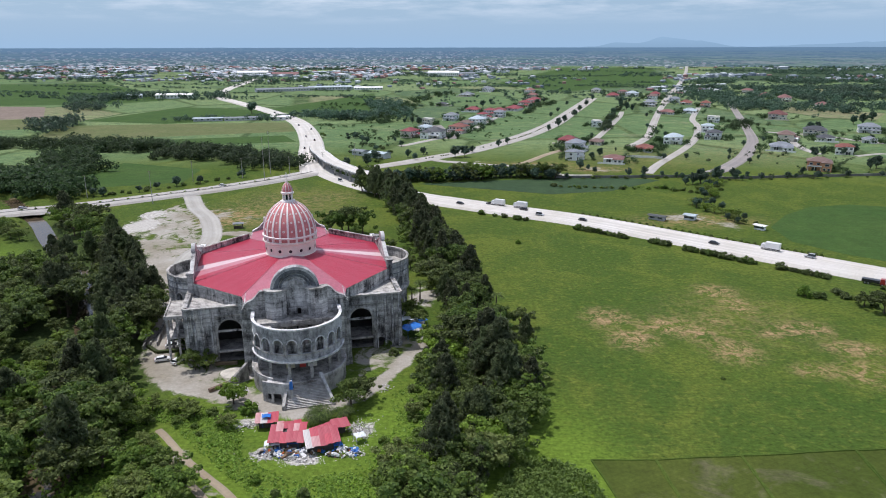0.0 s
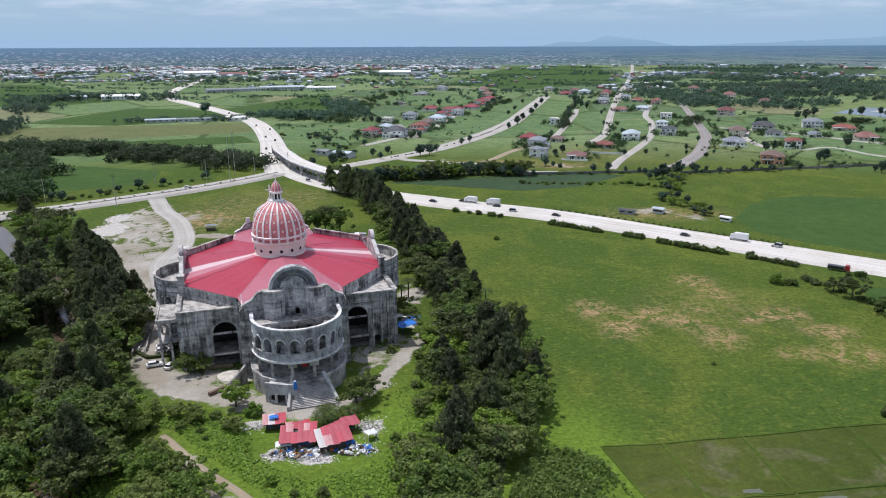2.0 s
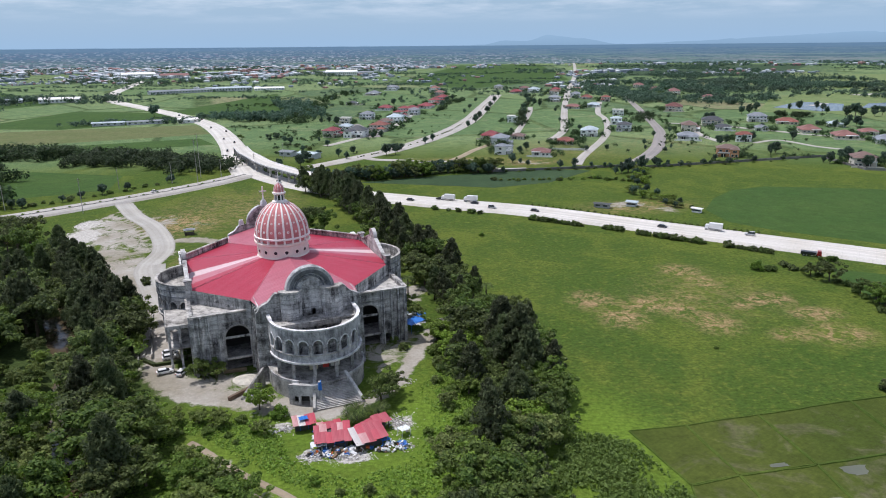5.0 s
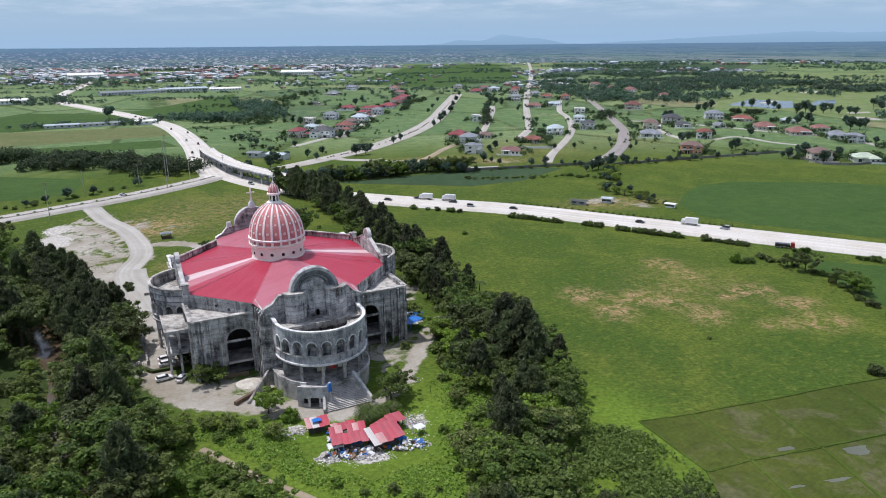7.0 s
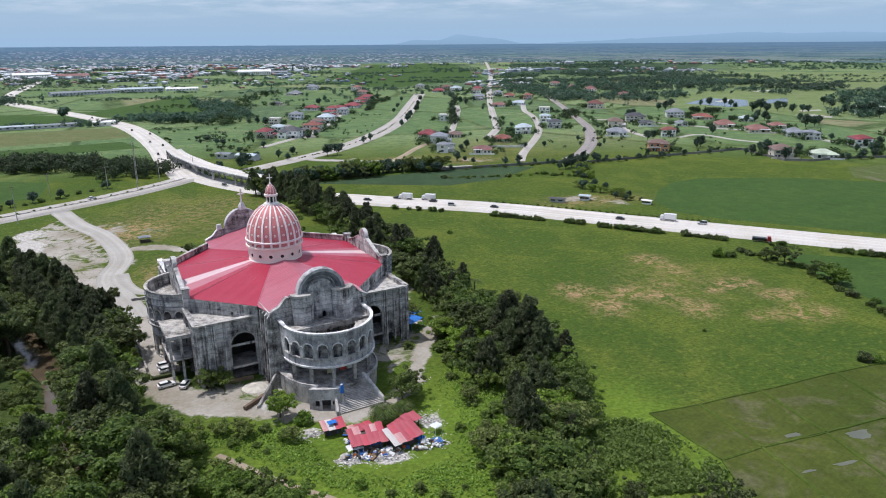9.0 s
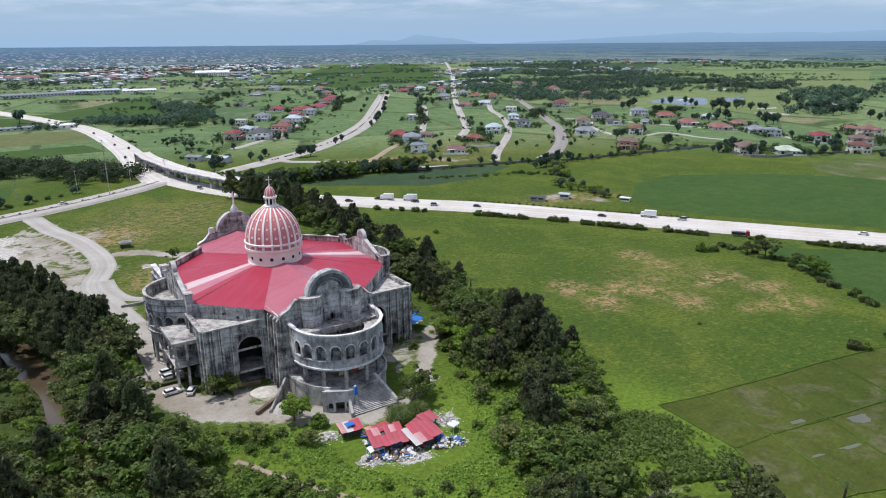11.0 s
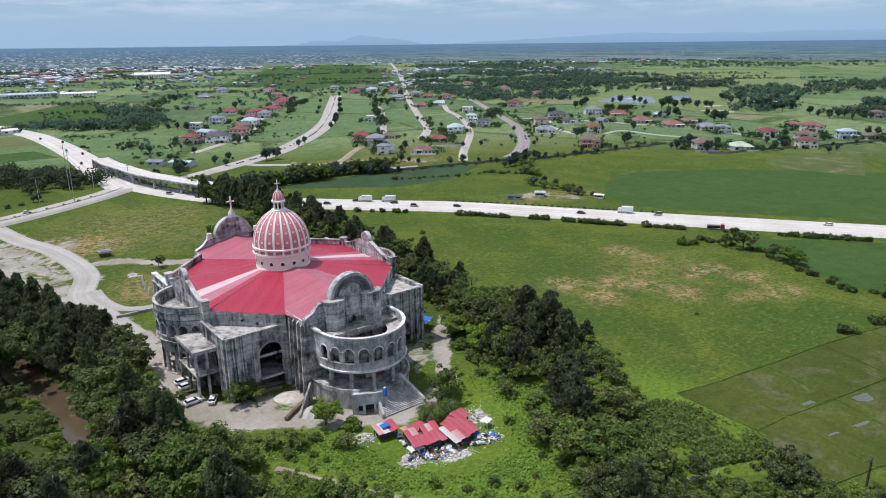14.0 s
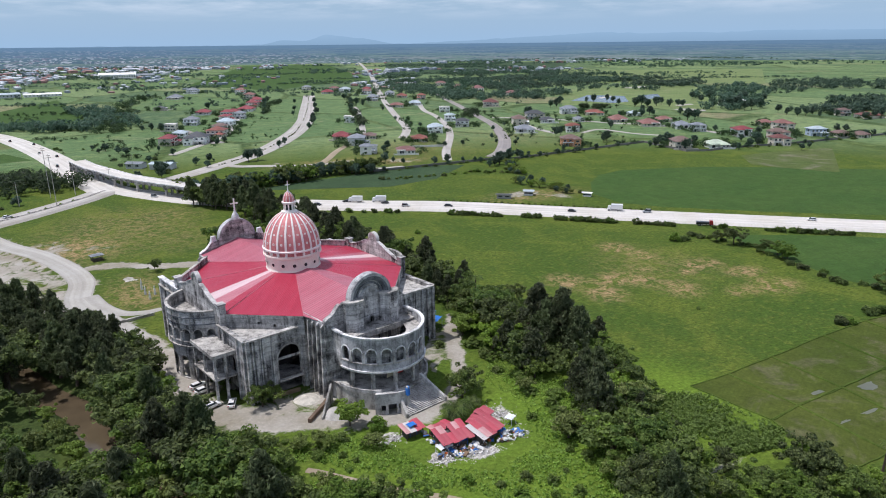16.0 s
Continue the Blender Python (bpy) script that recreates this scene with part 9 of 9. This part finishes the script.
# long low planter wall in the church yard, hedge beds and fence strips
low_wall([(-63.0, 155.8), (-58.5, 160.6), (-56.2, 163.2)], 1.0, 0.8, plain("rusty_wall", (0.16, 0.11, 0.08), 0.95, var=0.3), "low stained retaining wall in the yard", "garden_wall")
low_wall([(-90.5, 183.5), (-86.0, 179.2), (-79.5, 180.5)], 0.8, 1.0, M_LEAF[1], "clipped dark hedge beside the parking", "hedge_row")
low_wall([(-90.5, 184), (-91.8, 196), (-95, 214), (-97.5, 226)], 0.5, 0.5, M_LEDGE, "low pale kerb wall of the terrace", "garden_wall")
low_wall([(-99.5, 243.5), (-88.8, 245.9)], 0.9, 0.6, M_LEDGE, "low grey concrete wall between the drive and the church", "garden_wall")
low_wall([(143, 546), (171, 537), (171, 545)], 1.8, 0.4, M_WHITE, "long white garden wall beside a village house", "garden_wall")
low_wall([(-66.5, 171.5), (-60.5, 172.2)], 0.9, 0.7, plain("ochre_wall", (0.20, 0.15, 0.10), 0.95, var=0.3), "low ochre planter wall at the church's foot", "garden_wall")


# ---- poles ----
def pole(x, y, h, arm=0.0, turn=0):
    ob = thing("utility_pole", pose(x, y, 0, 0, 0, turn), "tall slim concrete utility pole with crossarm", "pole", "utility poles")
    mb = MB()
    mb.rod((0, 0, -0.3), (0, 0, h), 0.22, 0.12, 8)
    part("shaft", mb, M_LEDGE, ob)
    for z in (h - 0.6, h - 1.8):
        mb = MB()
        mb.box(-1.2, 1.2, -0.07, 0.07, z - 0.07, z + 0.07)
        part("crossarm", mb, M_BARK, ob)
    return ob


for x, y, h in ((-169, 377, 19), (-121, 440, 30), (-125, 472, 30), (-169, 442, 14), (-214, 392, 14), (-92, 496, 12), (-75, 545, 12), (-140, 455, 14), (-112, 474, 12)):
    pole(x, y, h)


def palm(x, y, h, r, n, seed, label):
    """A palm: curved fronds of many leaflets from one head."""
    rng = np.random.default_rng(seed)
    ob = thing("palm", pose(x, y, 0, 0, 0, rng.uniform(0, 360)), label, "palm", "palms")
    mb = MB()
    mb.rod((0, 0, -0.2), (0.1, 0, h), 0.28, 0.2, 8)
    part("trunk", mb, M_BARK, ob)
    for i in range(n):
        a, up = 2 * math.pi * i / n + rng.uniform(-0.2, 0.2), rng.uniform(0.1, 1.1)
        mb = MB()
        prev = None
        for k in range(11):
            t = k / 10
            rr = r * (t - 0.12 * t * t)
            z = h + r * (up * t - (0.55 + 0.5 * up) * t * t)
            q = Vector((rr * math.cos(a), rr * math.sin(a), z))
            if prev is not None:
                side = Vector((-math.sin(a), math.cos(a), 0))
                w = r * 0.27 * math.sin(math.pi * min(1, t * 0.9 + 0.08)) + 0.03
                for s in (-1, 1):
                    tip = q + side * s * w + Vector((math.cos(a), math.sin(a), 0)) * w * 0.6 - Vector((0, 0, w * 0.45))
                    mb.quad(prev, prev.lerp(q, 0.55), tip.lerp(q, 0.1), tip)
            prev = q
        part("frond", mb, M_LEAF[1], ob)
    return ob


palm(-31.8, 141.2, 2.6, 4.6, 46, 1, "low bushy date palm in front of the steps")
palm(-26.5, 143.2, 2.2, 3.4, 30, 2, "small date palm beside the rubble")
palm(-13.5, 214, 7.0, 3.2, 18, 3, "tall coconut palm beside the church")
palm(-11, 222, 6.5, 3.0, 18, 4, "tall coconut palm beside the church")
palm(-83.5, 138, 6.0, 3.8, 20, 5, "coconut palm among lower leafy trees")
palm(-105.4, 189, 7.5, 4.0, 20, 6, "coconut palm above the creek")
palm(-102.0, 186.5, 7.0, 4.0, 20, 7, "coconut palm above the creek")
palm(15, 212, 6.0, 3.4, 18, 8, "palm at the edge of the tree row")
palm(36, 81, 6.5, 2.2, 14, 9, "slim palm among low bushes")
# small median plants and guard posts along the roads
for i, q in enumerate(WEST_LINE):
    if -232 < q.x < -110 and i % 2 == 0:
        plant("shrub", q.x, q.y, 0.42, 1.03)
mb = MB()
ribbon(mb, WEST, 1.2, 1.35, 0.35, 8, 0.0)
tagged(part("median", mb, M_LEDGE), "raised concrete median strip", "median", kind="structure")
for line, a, b, off, step in ((HWY_LINE, 60, 150, -13, 1),):
    for k in range(len(line) - 1):
        if a < line[k].x < b:
            d = (line[k + 1] - line[k]).normalized()
            q = line[k] + Vector((d.y, -d.x)) * off
            plant("shrub", q.x, q.y, 0.55)
# undergrowth in front of the church
def undergrowth(name, ring, count, size, height, mat, seed, label):
    rng = np.random.default_rng(seed)
    xs, ys = [p[0] for p in ring], [p[1] for p in ring]
    c = np.column_stack([rng.uniform(min(xs), max(xs), count * 3), rng.uniform(min(ys), max(ys), count * 3)])
    c = c[inside(c[:, 0], c[:, 1], ring)]
    keep = np.array([noise.noise((x * 0.09, y * 0.09, seed)) > rng.uniform(-0.55, 0.25) and off_track(x, y) for x, y in c])
    c = c[keep][:count]
    z = rng.uniform(0.05, height, len(c)) * rng.uniform(0.3, 1, len(c))
    v = leaf_cards(np.column_stack([c, z]), [size * 0.6] * len(c), 4, size, rng, 0.8)
    return tagged(new(name, cards_mesh(name, v, mat)), label, "undergrowth", kind="stuff")


M_WEED = leafy("weed_leaf", (0.180, 0.285, 0.056), 0.85, (0.235, 0.315, 0.075))
M_CREEPER = leafy("creeper_leaf", (0.190, 0.300, 0.058), 0.75, (0.25, 0.33, 0.08))
FRONT = [(-76, 148), (-62, 149), (-50, 141), (-46, 126), (-34, 119), (-22, 122), (-14, 140), (-16, 154), (-4, 170), (4, 140), (2, 100), (-20, 92), (-50, 98), (-66, 112), (-80, 136)]
undergrowth("undergrowth", FRONT, 9000, 0.26, 0.25, M_WEED, 3, "lush green weeds and tall grass")
undergrowth("undergrowth", [(-74, 146), (-58, 146), (-50, 140), (-47, 128), (-34, 118), (-20, 120), (-12, 138), (-12, 152), (-3, 160), (2, 138), (0, 106), (-22, 96), (-50, 100), (-64, 114), (-76, 136)], 3400, 0.34, 0.45, M_CREEPER, 8, "dense low bushes and creepers in the weeds")
undergrowth("undergrowth", [(15, 126), (21.5, 125), (28, 120), (31.5, 101), (26, 96.5), (12, 99), (5.5, 108), (9, 118)], 4600, 0.36, 1.7, M_REED, 4, "tall bright green reeds beside the paddies")
undergrowth("undergrowth", [(-100, 128), (-88, 150), (-78, 140), (-60, 104), (-62, 84), (-86, 86)], 2200, 0.4, 0.9, M_BUSH, 5, "weedy green undergrowth below trees")
undergrowth("undergrowth", [(-150, 215), (-128, 180), (-118, 150), (-108, 120), (-140, 120), (-170, 200)], 1800, 0.5, 0.8, M_BUSH, 6, "weedy green undergrowth on the creek bank")


def garden_figure(x, y, h, seed):
    """A white painted garden ornament, kept to a plain turned form on a plinth."""
    mb = MB()
    mb.box(x - 0.4, x + 0.4, y - 0.4, y + 0.4, -0.05, 0.5, 0.05)
    mb.turned([(0.42, 0.5), (0.3, h * 0.45), (0.36, h * 0.62), (0.16, h * 0.78), (0.22, h * 0.9), (0.05, h)], 10, x, y)
    return tagged(part("garden_ornament", mb, M_WHITE), "white painted garden ornament standing in the grass", "ornament", "garden ornaments")


for x, y, h in ((-90.4, 274.4, 4.2), (-89.7, 268.4, 3.4), (-88.6, 262.4, 3.2), (-86.6, 266.7, 3.4)):
    garden_figure(x, y, h, 1)

# loose shrubs in the weeds before the church
fr = np.random.default_rng(91)
made = 0
while made < 46:
    x, y = fr.uniform(-80, 0), fr.uniform(94, 160)
    if not inside(np.array([x]), np.array([y]), FRONT)[0] or (-49 < x < -18 and 121 < y < 147) or not off_track(x, y) or noise.noise((x * 0.07, y * 0.07, 4)) < -0.08:
        continue
    plant("shrub", x, y, fr.uniform(0.35, 0.95))
    made += 1
